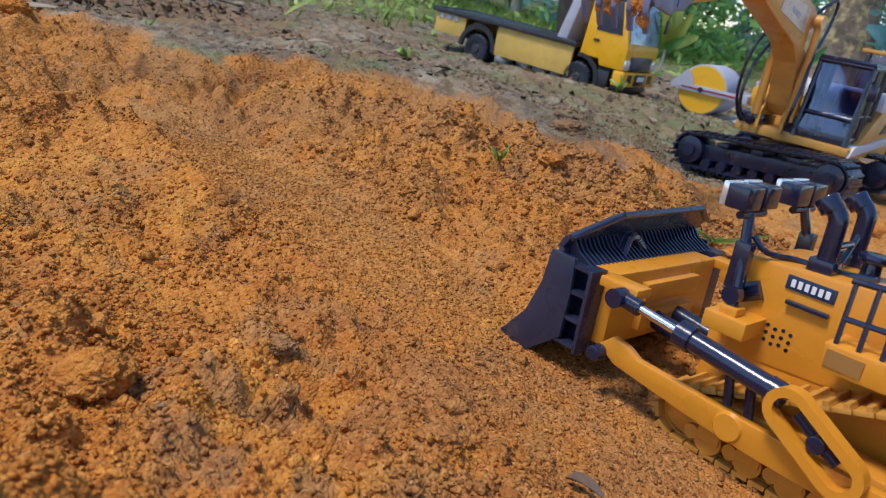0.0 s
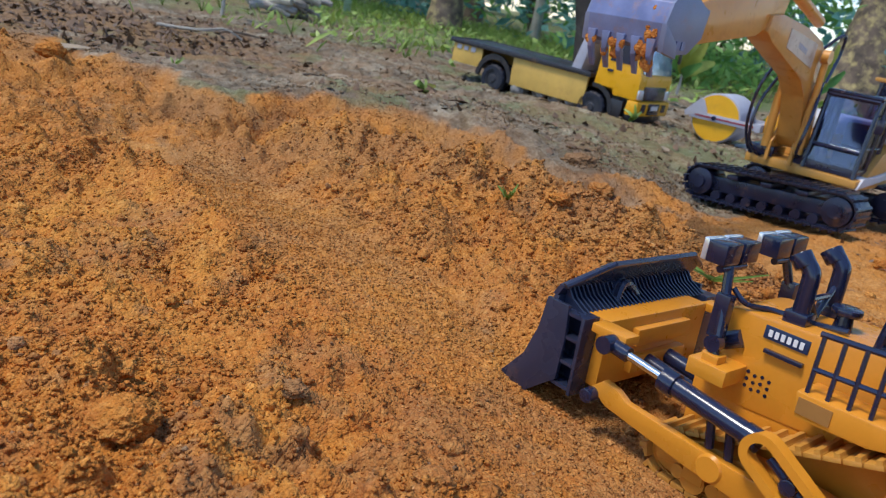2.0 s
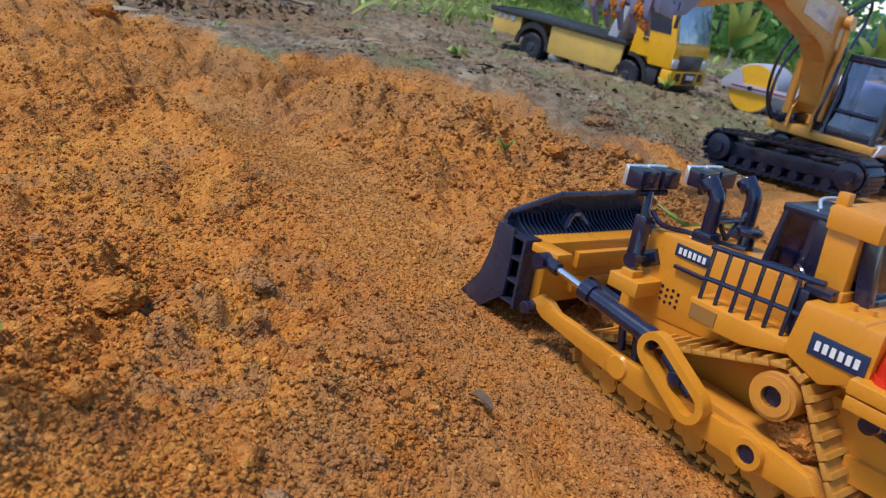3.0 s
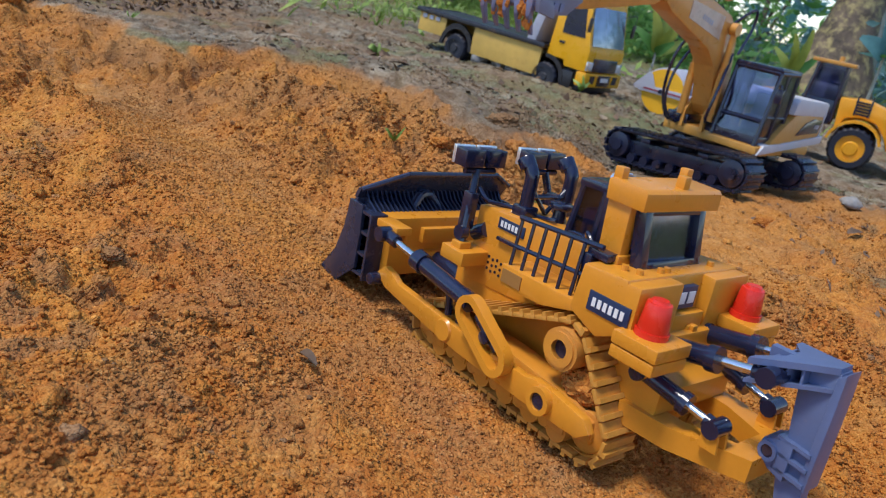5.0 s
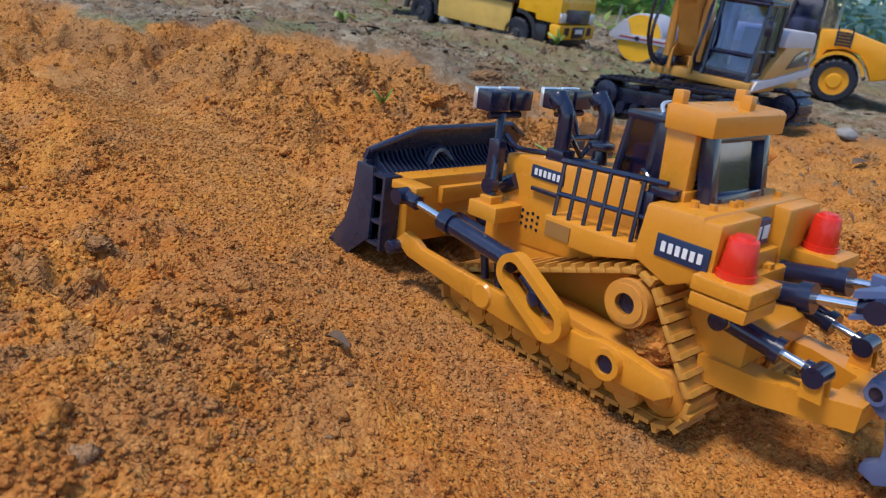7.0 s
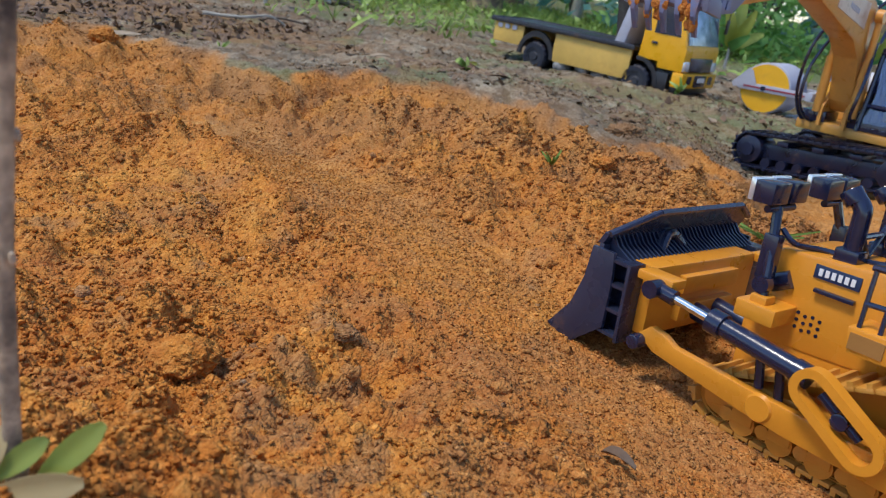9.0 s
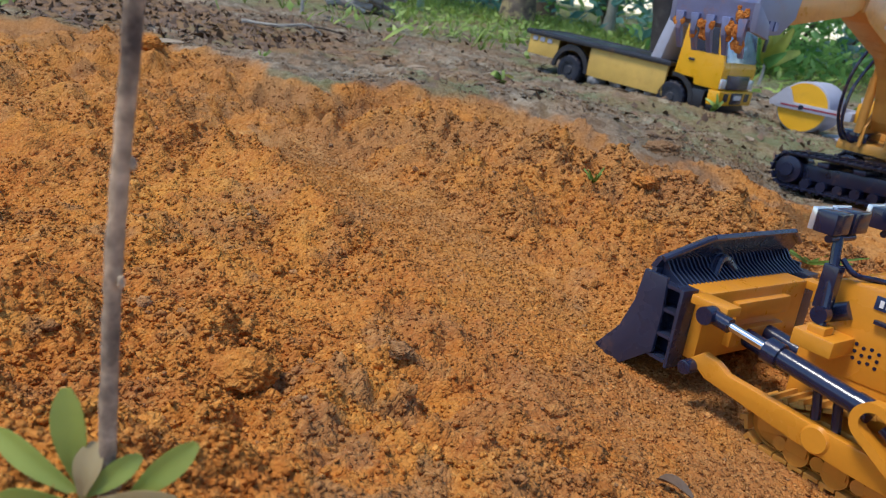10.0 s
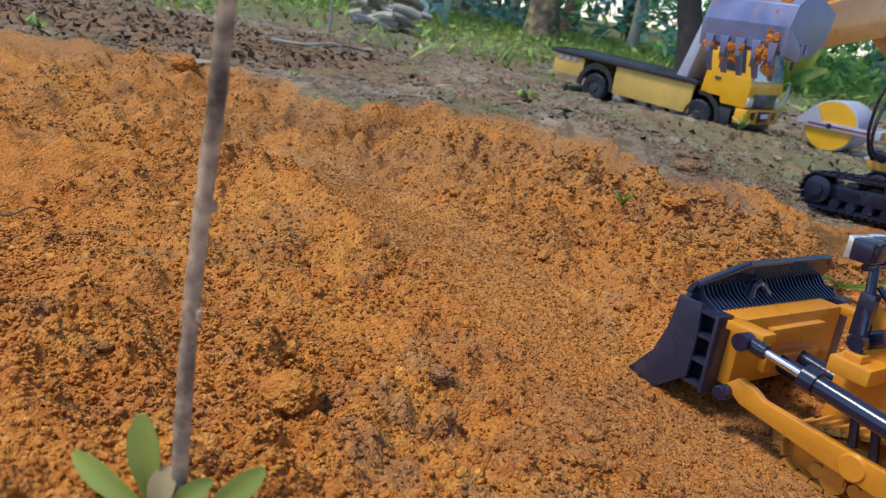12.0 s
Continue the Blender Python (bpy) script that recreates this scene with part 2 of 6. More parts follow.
# ---- mesh helpers ----
def box(bm, c, s, bev=0.0, m=None):
    r = bmesh.ops.create_cube(bm, size=1.0, matrix=Matrix.Translation(c) @ Matrix.Diagonal((*s, 1)))
    if bev > 0:
        edges = {e for v in r["verts"] for e in v.link_edges}
        r = bmesh.ops.bevel(bm, geom=list(edges), offset=bev, segments=2, affect="EDGES", profile=0.6)
    if m is not None:
        bmesh.ops.transform(bm, matrix=m, verts=list({v for v in r["verts"]}))


def prism(bm, pts, y0, y1, bev=0.0):
    """A profile of (x, z) points drawn out from y0 to y1."""
    a = [bm.verts.new((x, y0, z)) for x, z in pts]
    b = [bm.verts.new((x, y1, z)) for x, z in pts]
    n = len(pts)
    fs = [bm.faces.new(a[::-1]), bm.faces.new(b)] + [bm.faces.new((a[i], a[(i + 1) % n], b[(i + 1) % n], b[i])) for i in range(n)]
    bmesh.ops.recalc_face_normals(bm, faces=fs)
    if bev > 0:
        bmesh.ops.bevel(bm, geom=list({e for f in fs for e in f.edges}), offset=bev, segments=2, affect="EDGES", profile=0.6)


def slab(bm, pts, z0, z1, bev=0.0):
    """A profile of (x, y) points drawn up from z0 to z1."""
    a = [bm.verts.new((x, y, z0)) for x, y in pts]
    b = [bm.verts.new((x, y, z1)) for x, y in pts]
    n = len(pts)
    fs = [bm.faces.new(a[::-1]), bm.faces.new(b)] + [bm.faces.new((a[i], a[(i + 1) % n], b[(i + 1) % n], b[i])) for i in range(n)]
    bmesh.ops.recalc_face_normals(bm, faces=fs)
    if bev > 0:
        bmesh.ops.bevel(bm, geom=list({e for f in fs for e in f.edges}), offset=bev, segments=2, affect="EDGES", profile=0.6)


def rod(bm, p0, p1, r0, r1=None, seg=16, bev=0.0):
    p0, p1 = Vector(p0), Vector(p1)
    q = (p1 - p0).to_track_quat("Z", "Y").to_matrix().to_4x4()
    r = bmesh.ops.create_cone(bm, cap_ends=True, segments=seg, radius1=r0, radius2=r0 if r1 is None else r1, depth=(p1 - p0).length, matrix=Matrix.Translation((p0 + p1) / 2) @ q)
    if bev > 0:
        caps = {e for v in r["verts"] for f in v.link_faces if len(f.verts) > 4 for e in f.edges}
        bmesh.ops.bevel(bm, geom=list(caps), offset=bev, segments=2, affect="EDGES", profile=0.5)


def ring(bm, p0, p1, outer, inner, seg=24):
    """A tube with an open bore between two points."""
    p0, p1 = Vector(p0), Vector(p1)
    q = (p1 - p0).to_track_quat("Z", "Y").to_matrix()
    loops = []
    for p, r in ((p0, outer), (p1, outer), (p1, inner), (p0, inner)):
        loops.append([bm.verts.new(p + q @ Vector((r * math.cos(a), r * math.sin(a), 0))) for a in (2 * math.pi * k / seg for k in range(seg))])
    for i in range(4):
        a, b = loops[i], loops[(i + 1) % 4]
        for k in range(seg):
            bm.faces.new((a[k], a[(k + 1) % seg], b[(k + 1) % seg], b[k]))


def tube(bm, pts, r, seg=8, taper=1.0, smooth=4):
    """A round hose, stem or limb through points."""
    pts = [Vector(p) for p in pts]
    path = []
    for i in range(len(pts) - 1):
        a, b, c, d = pts[max(i - 1, 0)], pts[i], pts[i + 1], pts[min(i + 2, len(pts) - 1)]
        for k in range(smooth):
            u = k / smooth
            path.append(0.5 * (2 * b + (c - a) * u + (2 * a - 5 * b + 4 * c - d) * u * u + (3 * b - a - 3 * c + d) * u ** 3))
    path.append(pts[-1])
    loops = []
    side = Vector((0.31, 0.77, 0.55))
    for i, p in enumerate(path):
        t = (path[min(i + 1, len(path) - 1)] - path[max(i - 1, 0)]).normalized()
        u = t.cross(side).normalized()
        w = t.cross(u)
        rad = r * (1 + (taper - 1) * i / (len(path) - 1))
        loops.append([bm.verts.new(p + rad * (math.cos(a) * u + math.sin(a) * w)) for a in (2 * math.pi * k / seg for k in range(seg))])
    for a, b in zip(loops, loops[1:]):
        for k in range(seg):
            bm.faces.new((a[k], a[(k + 1) % seg], b[(k + 1) % seg], b[k]))
    bm.faces.new(loops[0][::-1])
    bm.faces.new(loops[-1])


def finish(bm, name, mat, angle=0.6):
    bmesh.ops.recalc_face_normals(bm, faces=bm.faces)
    me = bpy.data.meshes.new(name)
    bm.to_mesh(me)
    bm.free()
    me.polygons.foreach_set("use_smooth", [True] * len(me.polygons))
    me.set_sharp_from_angle(angle=angle)
    me.materials.append(mat)
    return me


def part(name, bm, mat, parent, label="", m=None):
    if m is not None:
        bmesh.ops.transform(bm, matrix=m, verts=bm.verts)
    ob = new(name, finish(bm, name, mat))
    ob.parent = parent
    if label:
        tagged(ob, label)
    return ob


def shared(name, me, parent, m):
    ob = new(name, me)
    ob.parent = parent
    ob.matrix_local = m
    return ob


def B():
    return bmesh.new()


def boxpart(name, c, s, mat, parent, bev=0.0, label="", m=None):
    bm = B()
    box(bm, c, s, bev)
    return part(name, bm, mat, parent, label, m)


def rodpart(name, p0, p1, r, mat, parent, label="", r1=None, seg=16, bev=0.0, m=None):
    bm = B()
    rod(bm, p0, p1, r, r1, seg, bev)
    return part(name, bm, mat, parent, label, m)


def thing(name, m, label, category, group=""):
    ob = new(name)
    ob.empty_display_size = 0.02
    ob.matrix_world = m
    return tagged(ob, label, category, group)


# ---- ground ----
TAB = np.random.RandomState(5).rand(512, 512)


def lattice(x, y, scale, seed):
    """Smooth value noise, -1 to 1."""
    u, v = x * scale + 17.3 * seed, y * scale - 9.1 * seed
    i, j = np.floor(u).astype(int), np.floor(v).astype(int)
    f, g = u - i, v - j
    f, g = f * f * (3 - 2 * f), g * g * (3 - 2 * g)
    a, b, c, d = (TAB[(i + p) % 512, (j + q) % 512] for p, q in ((0, 0), (1, 0), (0, 1), (1, 1)))
    return 2 * (a * (1 - f) * (1 - g) + b * f * (1 - g) + c * (1 - f) * g + d * f * g) - 1


def fbm(x, y, scale, seed, octaves=4):
    return sum(lattice(x, y, scale * 2.03 ** k, seed + k) * 0.5 ** k for k in range(octaves))


def crumbs(x, y, cell, seed, fill):
    """Rounded lumps scattered on a jittered lattice: height in units of the cell."""
    u, v = x / cell + 0.35 * lattice(x, y, 1.3 / cell, seed), y / cell + 0.35 * lattice(x, y, 1.3 / cell, seed + 7)
    i, j = np.floor(u).astype(int), np.floor(v).astype(int)
    best = np.zeros_like(u)
    for p in (-1, 0, 1):
        for q in (-1, 0, 1):
            a, b = (i + p + 31 * seed) % 512, (j + q + 57 * seed) % 512
            px, py = i + p + TAB[a, b], j + q + TAB[b, a]
            r = 0.25 + 0.5 * TAB[(a + 101) % 512, (b + 37) % 512]
            on = TAB[(a + 211) % 512, (b + 173) % 512] < fill
            h = np.sqrt(np.maximum(r * r - (u - px) ** 2 - (v - py) ** 2, 0)) * on
            best = np.maximum(best, h)
    return best


def bump2(x, y, cx, cy, sx, sy, turn=0.0):
    c, s = math.cos(radians(turn)), math.sin(radians(turn))
    a, b = (x - cx) * c + (y - cy) * s, -(x - cx) * s + (y - cy) * c
    return np.exp(-0.5 * ((a / sx) ** 2 + (b / sy) ** 2))


def edge_y(x):
    """Where the dug orange soil ends and the trodden grey earth begins."""
    return 1.215 + 0.05 * np.sin(x * 9.0 + 1.9) + 0.16 * np.clip(-x - 0.5, 0, 2) + 0.02 * np.sin(x * 23.0) + 0.4 * np.clip(x - 0.6, 0, 3) + 0.012 * lattice(x, x * 0.3, 22, 3) + 0.03 * lattice(x, x * 0.3, 7, 8)


def lane_of(x, y):
    """1 on the strip that the tracks have rolled flat."""
    a = (x - 0.235) * 0.77 + (y - 0.22) * 0.638
    return np.exp(-((a / 0.075) ** 6)) * np.clip((y + 0.2) / 0.1, 0, 1) * np.clip((1.05 - y) / 0.15, 0, 1)


def pale_flat(x, y):
    """1 on the smooth trodden orange ground between the berm and the excavator."""
    c, s = math.cos(radians(-12)), math.sin(radians(-12))
    a, b = (x - 0.53) * c + (y - 0.92) * s, -(x - 0.53) * s + (y - 0.92) * c
    return np.exp(-((a / 0.13) ** 4) - ((b / 0.33) ** 4))


def form(x, y):
    """The lie of the land without its crumbs."""
    near = 1 / (1 + np.exp((y - 1.3) / 0.12))
    z = 0.009 - 0.014 * (1 + np.tanh((x - 0.13) / 0.11)) * near - 0.016 * np.clip(x, -1.5, 1.2) * (1 - near) + 0.006 * (1 - near)
    z = z + 0.052 * bump2(x, y, -0.14, 0.085, 0.085, 0.075)
    z = z + 0.052 * bump2(x, y, 0.16, 0.80, 0.3, 0.05, -41) * near * (0.8 + 0.35 * lattice(x, y, 14, 120))
    z = z + 0.016 * bump2(x, y, -0.23, 0.66, 0.2, 0.045, -40)
    z = z - 0.022 * bump2(x, y, -0.33, 0.9, 0.14, 0.12)
    z = z + 0.012 * bump2(x, y, -0.72, 1.05, 0.2, 0.3) + 0.022 * bump2(x, y, -0.6, 1.13, 0.04, 0.035)
    z = z - 0.016 * bump2(x, y, 0.9, 1.0, 0.4, 0.4) - 0.016 * bump2(x, y, 1.2, 1.8, 0.28, 0.28)
    e = edge_y(x)
    bank = e + 0.03 * fbm(x, y, 13, 140, 3)
    z = z + 0.026 * (1 / (1 + np.exp(-(y - bank + 0.03) / 0.02)) - 1 / (1 + np.exp(-(y - e - 0.25) / 0.12))) * (x < 0.62)
    z = z - 0.03 * np.exp(-(((y - e + 0.1) / 0.065) ** 2)) / (1 + np.exp((x - 0.44) / 0.04)) / (1 + np.exp(-(x + 0.35) / 0.06))
    far = np.clip(y - 2.2, 0, 60)
    z = z + 0.02 * far * np.exp(-far / 30) + 0.012 * np.clip(-x - 0.9, 0, 6)
    flat = bump2(x, y, 0.24, 0.352, 0.15, 0.075, 130.3)
    z = z * (1 - flat) - 0.009 * flat
    along = (x - 0.643) * -0.656 + (y - 1.255) * 0.755
    bed = np.clip(1.9 * bump2(x, y, 0.643, 1.255, 0.17, 0.15, 131), 0, 1)
    z = z * (1 - bed) + (-0.029 - 0.075 * along) * bed
    return z + 0.01 * fbm(x, y, 2.2, 11, 3) * np.clip(np.hypot(x, y) / 1.5, 0.15, 1)


def soil_kind(x, y):
    e = edge_y(x)
    w = fbm(x, y, 26, 21, 4)
    grey = 1 / (1 + np.exp(-(y - e + 0.02 * w) / 0.006))
    grey = np.maximum(grey, np.clip(1.6 * bump2(x, y, 0.95, 0.72, 0.16, 0.22) + 0.5 * w - 0.5, 0, 0.8))
    grey = np.maximum(grey, np.clip(2.0 * bump2(x, y, 0.25, 1.12, 0.1, 0.06) + 0.6 * w - 0.6, 0, 0.7))
    grey = np.maximum(grey, 1 / (1 + np.exp(-(np.hypot(x, y - 0.4) - 2.0 + 0.15 * w) / 0.05)))
    dark = np.clip(0.95 * bump2(x, y, -0.06, 0.27, 0.045, 0.07) + 0.65 * bump2(x, y, -0.3, 0.45, 0.06, 0.05) + 0.45 * bump2(x, y, -0.27, 0.27, 0.05, 0.06) + 0.8 * bump2(x, y, -0.42, 0.95, 0.1, 0.06) + 0.5 * bump2(x, y, 0.02, 0.2, 0.05, 0.05) + 0.9 * fbm(x, y, 55, 33, 3) - 0.8, 0, 0.5)
    dark = np.maximum(dark, np.clip(0.55 * bump2(x, y, 0.17, 0.79, 0.28, 0.06, -41) + 0.4 * w - 0.08, 0, 0.4))
    dark = np.maximum(dark, np.clip((y - 0.45) / 0.4, 0, 1) * np.clip(0.9 * fbm(x, y, 8, 37, 4) - 0.05, 0, 0.4) * (1 - pale_flat(x, y)))
    dark = np.maximum(dark, np.clip(0.5 * bump2(x, y, 0.11, 0.3, 0.13, 0.12) + 0.35 * w - 0.12, 0, 0.35))
    # patchy darker tone in a band along the foot of the bank
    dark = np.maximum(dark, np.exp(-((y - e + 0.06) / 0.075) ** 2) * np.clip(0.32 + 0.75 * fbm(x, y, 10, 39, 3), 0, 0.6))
    dark = np.maximum(dark, np.clip(1.5 * bump2(x, y, -1.1, 1.75, 0.6, 0.36) + 0.5 * w - 0.2, 0, 0.85))
    return grey, dark


def ground_z(x, y):
    """Height of the finished surface."""
    x, y = np.asarray(x, float), np.asarray(y, float)
    grey, _ = soil_kind(x, y)
    lane = lane_of(x, y)
    bed = np.clip(1.7 * bump2(x, y, 0.643, 1.255, 0.15, 0.13, 131), 0, 1)
    grey = grey * (1 - 0.75 * bed)
    scarp = np.exp(-((y - edge_y(x) + 0.03) / 0.035) ** 2)
    loose = (1 - grey) * (1 - 0.82 * lane) * (1 - 0.25 * scarp) * (1 - 0.8 * np.maximum(pale_flat(x, y), bed))
    z = form(x, y)
    rough = loose * (0.55 + 0.75 * np.clip(fbm(x, y, 9, 44, 2) + 0.4, 0, 1.2))
    z = z + rough * (0.0088 * fbm(x, y, 27, 50, 4) + 0.0085 * crumbs(x, y, 0.023, 1, 0.25) + 0.0050 * crumbs(x, y, 0.0105, 2, 0.45) + 0.0040 * crumbs(x, y, 0.0058, 3, 0.85))
    z = z + loose * (1 - 0.75 * scarp) * np.clip((y - 0.5) / 0.25, 0, 1) * (0.014 * fbm(x, y, 15, 130, 3) + 0.010 * fbm(x, y, 48, 133, 3) + 0.013 * crumbs(x, y, 0.032, 6, 0.5) + 0.007 * crumbs(x, y, 0.014, 9, 0.6))
    z = z + (1 - rough) * (1 - grey) * 0.0036 * crumbs(x, y, 0.0056, 4, 0.7) + grey * (0.009 * fbm(x, y, 16, 61, 4) + 0.007 * crumbs(x, y, 0.019, 5, 0.35))
    berm = bump2(x, y, 0.17, 0.78, 0.33, 0.07, -41) * (1 - grey) * (1 - lane) * (1 - 0.85 * pale_flat(x, y))
    z = z + berm * (0.012 * fbm(x, y, 34, 150, 4) + 0.011 * crumbs(x, y, 0.019, 8, 0.6))
    return z - 0.008 * lane


def gz(x, y):
    return float(ground_z(np.array([x]), np.array([y]))[0])


def stretch(lo, hi, step, far, grow):
    """Lines that lie close between lo and hi and then wider and wider out to far on both sides."""
    line = list(np.arange(lo, hi, step))
    d, v = step, hi
    while v < far:
        line.append(v)
        d *= grow
        v += d
    d, v = step, lo
    while v > -far:
        v -= d
        d *= grow
        line.insert(0, v)
    return np.array(line)


def build_ground():
    xs, ys = stretch(-0.42, 0.56, 0.0031, 50.0, 1.036), stretch(0.1, 0.95, 0.0031, 50.0, 1.0165)
    ys = ys[(ys > 0.02) | (np.arange(len(ys)) % 3 == 0)]
    X, Y = np.meshgrid(xs, ys)
    x, y = X.ravel(), Y.ravel()
    z = ground_z(x, y)
    me = bpy.data.meshes.new("ground")
    nx, ny = len(xs), len(ys)
    i = (np.arange(ny - 1)[:, None] * nx + np.arange(nx - 1)[None, :]).ravel()
    quads = np.stack([i, i + 1, i + nx + 1, i + nx], 1)
    me.vertices.add(nx * ny)
    me.vertices.foreach_set("co", np.stack([x, y, z], 1).ravel().astype(np.float32))
    me.loops.add(quads.size)
    me.loops.foreach_set("vertex_index", quads.ravel().astype(np.int32))
    me.polygons.add(len(quads))
    me.polygons.foreach_set("loop_start", (np.arange(len(quads)) * 4).astype(np.int32))
    me.update(calc_edges=True)
    me.polygons.foreach_set("use_smooth", np.ones(len(quads), bool))
    grey, dark = soil_kind(x, y)
    far = np.clip((np.maximum(y - 2.75, np.hypot(x, y - 0.4) - 2.6) + 0.5 * fbm(x, y, 2.5, 91, 3)) / 0.9, 0, 0.85)
    spots = np.clip(1.5 * fbm(x, y, 7, 80, 4) - 0.45, 0, 0.45)
    near_edge = np.clip(1.3 * bump2(x, y, 0.55, 1.6, 0.35, 0.3) + 0.6 * fbm(x, y, 16, 84, 3) - 0.7, 0, 0.5)
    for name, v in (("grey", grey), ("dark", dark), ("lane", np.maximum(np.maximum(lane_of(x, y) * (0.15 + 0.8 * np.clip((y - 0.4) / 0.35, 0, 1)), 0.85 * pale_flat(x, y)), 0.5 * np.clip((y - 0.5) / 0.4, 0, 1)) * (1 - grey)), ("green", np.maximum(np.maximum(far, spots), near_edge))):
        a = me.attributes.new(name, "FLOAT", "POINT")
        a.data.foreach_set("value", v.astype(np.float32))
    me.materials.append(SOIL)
    return tagged(new("ground", me), "loose orange laterite soil giving way to trodden grey earth", "ground", kind="structure")


build_ground()


# ---- bulldozer ----
def track_path(wheels, pitch):
    """Evenly spaced places and headings round a belt that wraps the (x, z, r) wheels."""
    pts = [(x + r * math.cos(a), z + r * math.sin(a)) for x, z, r in wheels for a in np.linspace(0, 2 * math.pi, 48, endpoint=False)]
    pts = sorted(set(pts))

    def half(seq):
        out = []
        for p in seq:
            while len(out) > 1 and (out[-1][0] - out[-2][0]) * (p[1] - out[-2][1]) - (out[-1][1] - out[-2][1]) * (p[0] - out[-2][0]) <= 0:
                out.pop()
            out.append(p)
        return out[:-1]

    hull = half(pts) + half(pts[::-1])
    hull.append(hull[0])
    d = np.cumsum([0] + [math.dist(a, b) for a, b in zip(hull, hull[1:])])
    n = round(d[-1] / pitch)
    places = []
    for s in np.arange(n) * d[-1] / n:
        k = min(np.searchsorted(d, s, "right") - 1, len(hull) - 2)
        u = (s - d[k]) / (d[k + 1] - d[k])
        (x0, z0), (x1, z1) = hull[k], hull[k + 1]
        a, b = hull[max(k - 1, 0)], hull[min(k + 2, len(hull) - 1)]
        places.append((x0 + u * (x1 - x0), z0 + u * (z1 - z0), math.atan2(b[1] - a[1], b[0] - a[0])))
    return places, hull[:-1]


def shoe_mesh(name, length, width, thick, grouser, mat):
    bm = B()
    box(bm, (0, 0, -thick / 2), (length * 0.93, width, thick), thick * 0.18)
    box(bm, (length * 0.28, 0, -thick - grouser / 2 + 0.0002), (length * 0.3, width * 0.99, grouser))
    for y in (-width * 0.2, width * 0.2):
        box(bm, (-length * 0.12, y, 0.0006), (length * 0.45, width * 0.09, 0.0018))
    return finish(bm, name, mat)


def add_track(parent, wheels, pitch, width, y, thick, grouser, belt_mat, shoe_me, name="track"):
    places, hull = track_path(wheels, pitch)
    bm = B()
    cx, cz = sum(p[0] for p in hull) / len(hull), sum(p[1] for p in hull) / len(hull)
    outer = [(x, z) for x, z in hull[::2]]
    inner = [(x + (cx - x) / math.hypot(cx - x, cz - z) * 0.0022, z + (cz - z) / math.hypot(cx - x, cz - z) * 0.0022) for x, z in outer]
    n = len(outer)
    vs = [[bm.verts.new((x, yy, z)) for x, z in ringpts] for ringpts in (outer, inner) for yy in (y - width * 0.3, y + width * 0.3)]
    for i in range(n):
        j = (i + 1) % n
        for a, b in ((0, 1), (1, 3), (3, 2), (2, 0)):
            bm.faces.new((vs[a][i], vs[a][j], vs[b][j], vs[b][i]))
    belt = part(name, bm, belt_mat, parent)
    for x, z, a in places:
        shared("track_shoe", shoe_me, belt, pose(x, y, z, 0, -math.degrees(a), 0))
    return belt


def cylinder(parent, p0, p1, r, split=0.6, mat=None, pin=True):
    """A hydraulic ram: barrel, collar, chrome rod and end eye from p0 to p1."""
    mat = mat or NAVY
    p0, p1 = Vector(p0), Vector(p1)
    d = p1 - p0
    bm = B()
    rod(bm, p0, p0 + d * split, r, seg=18)
    rod(bm, p0 + d * (split - 0.07), p0 + d * (split + 0.02), r * 1.28, seg=18)
    rod(bm, p0 - d * 0.03, p0 + d * 0.06, r * 1.12, seg=18)
    ram = part("ram", bm, mat, parent, "hydraulic ram with dark barrel and bright rod")
    rodpart("rod", p0 + d * split, p0 + d * 0.92, r * 0.45, CHROME, ram, "bright chromed rod")
    bm = B()
    rod(bm, p0 + d * 0.86, p1, r * 0.8, seg=14)
    if pin:
        rod(bm, p1 + Vector((0, -r * 1.3, 0)), p1 + Vector((0, r * 1.3, 0)), r * 0.95, seg=14)
    part("eye", bm, mat, ram)
    return ram


def letter_bars(parent, m, w, h, count, mat):
    """A row of plain bars where a plate bears unreadable or withheld writing."""
    bm = B()
    step = w / count
    for k in range(count):
        box(bm, (-w / 2 + step * (k + 0.5), 0, 0), (step * 0.62, h, 0.0004))
    return part("lettering", bm, mat, parent, "pale bars of lettering", m)


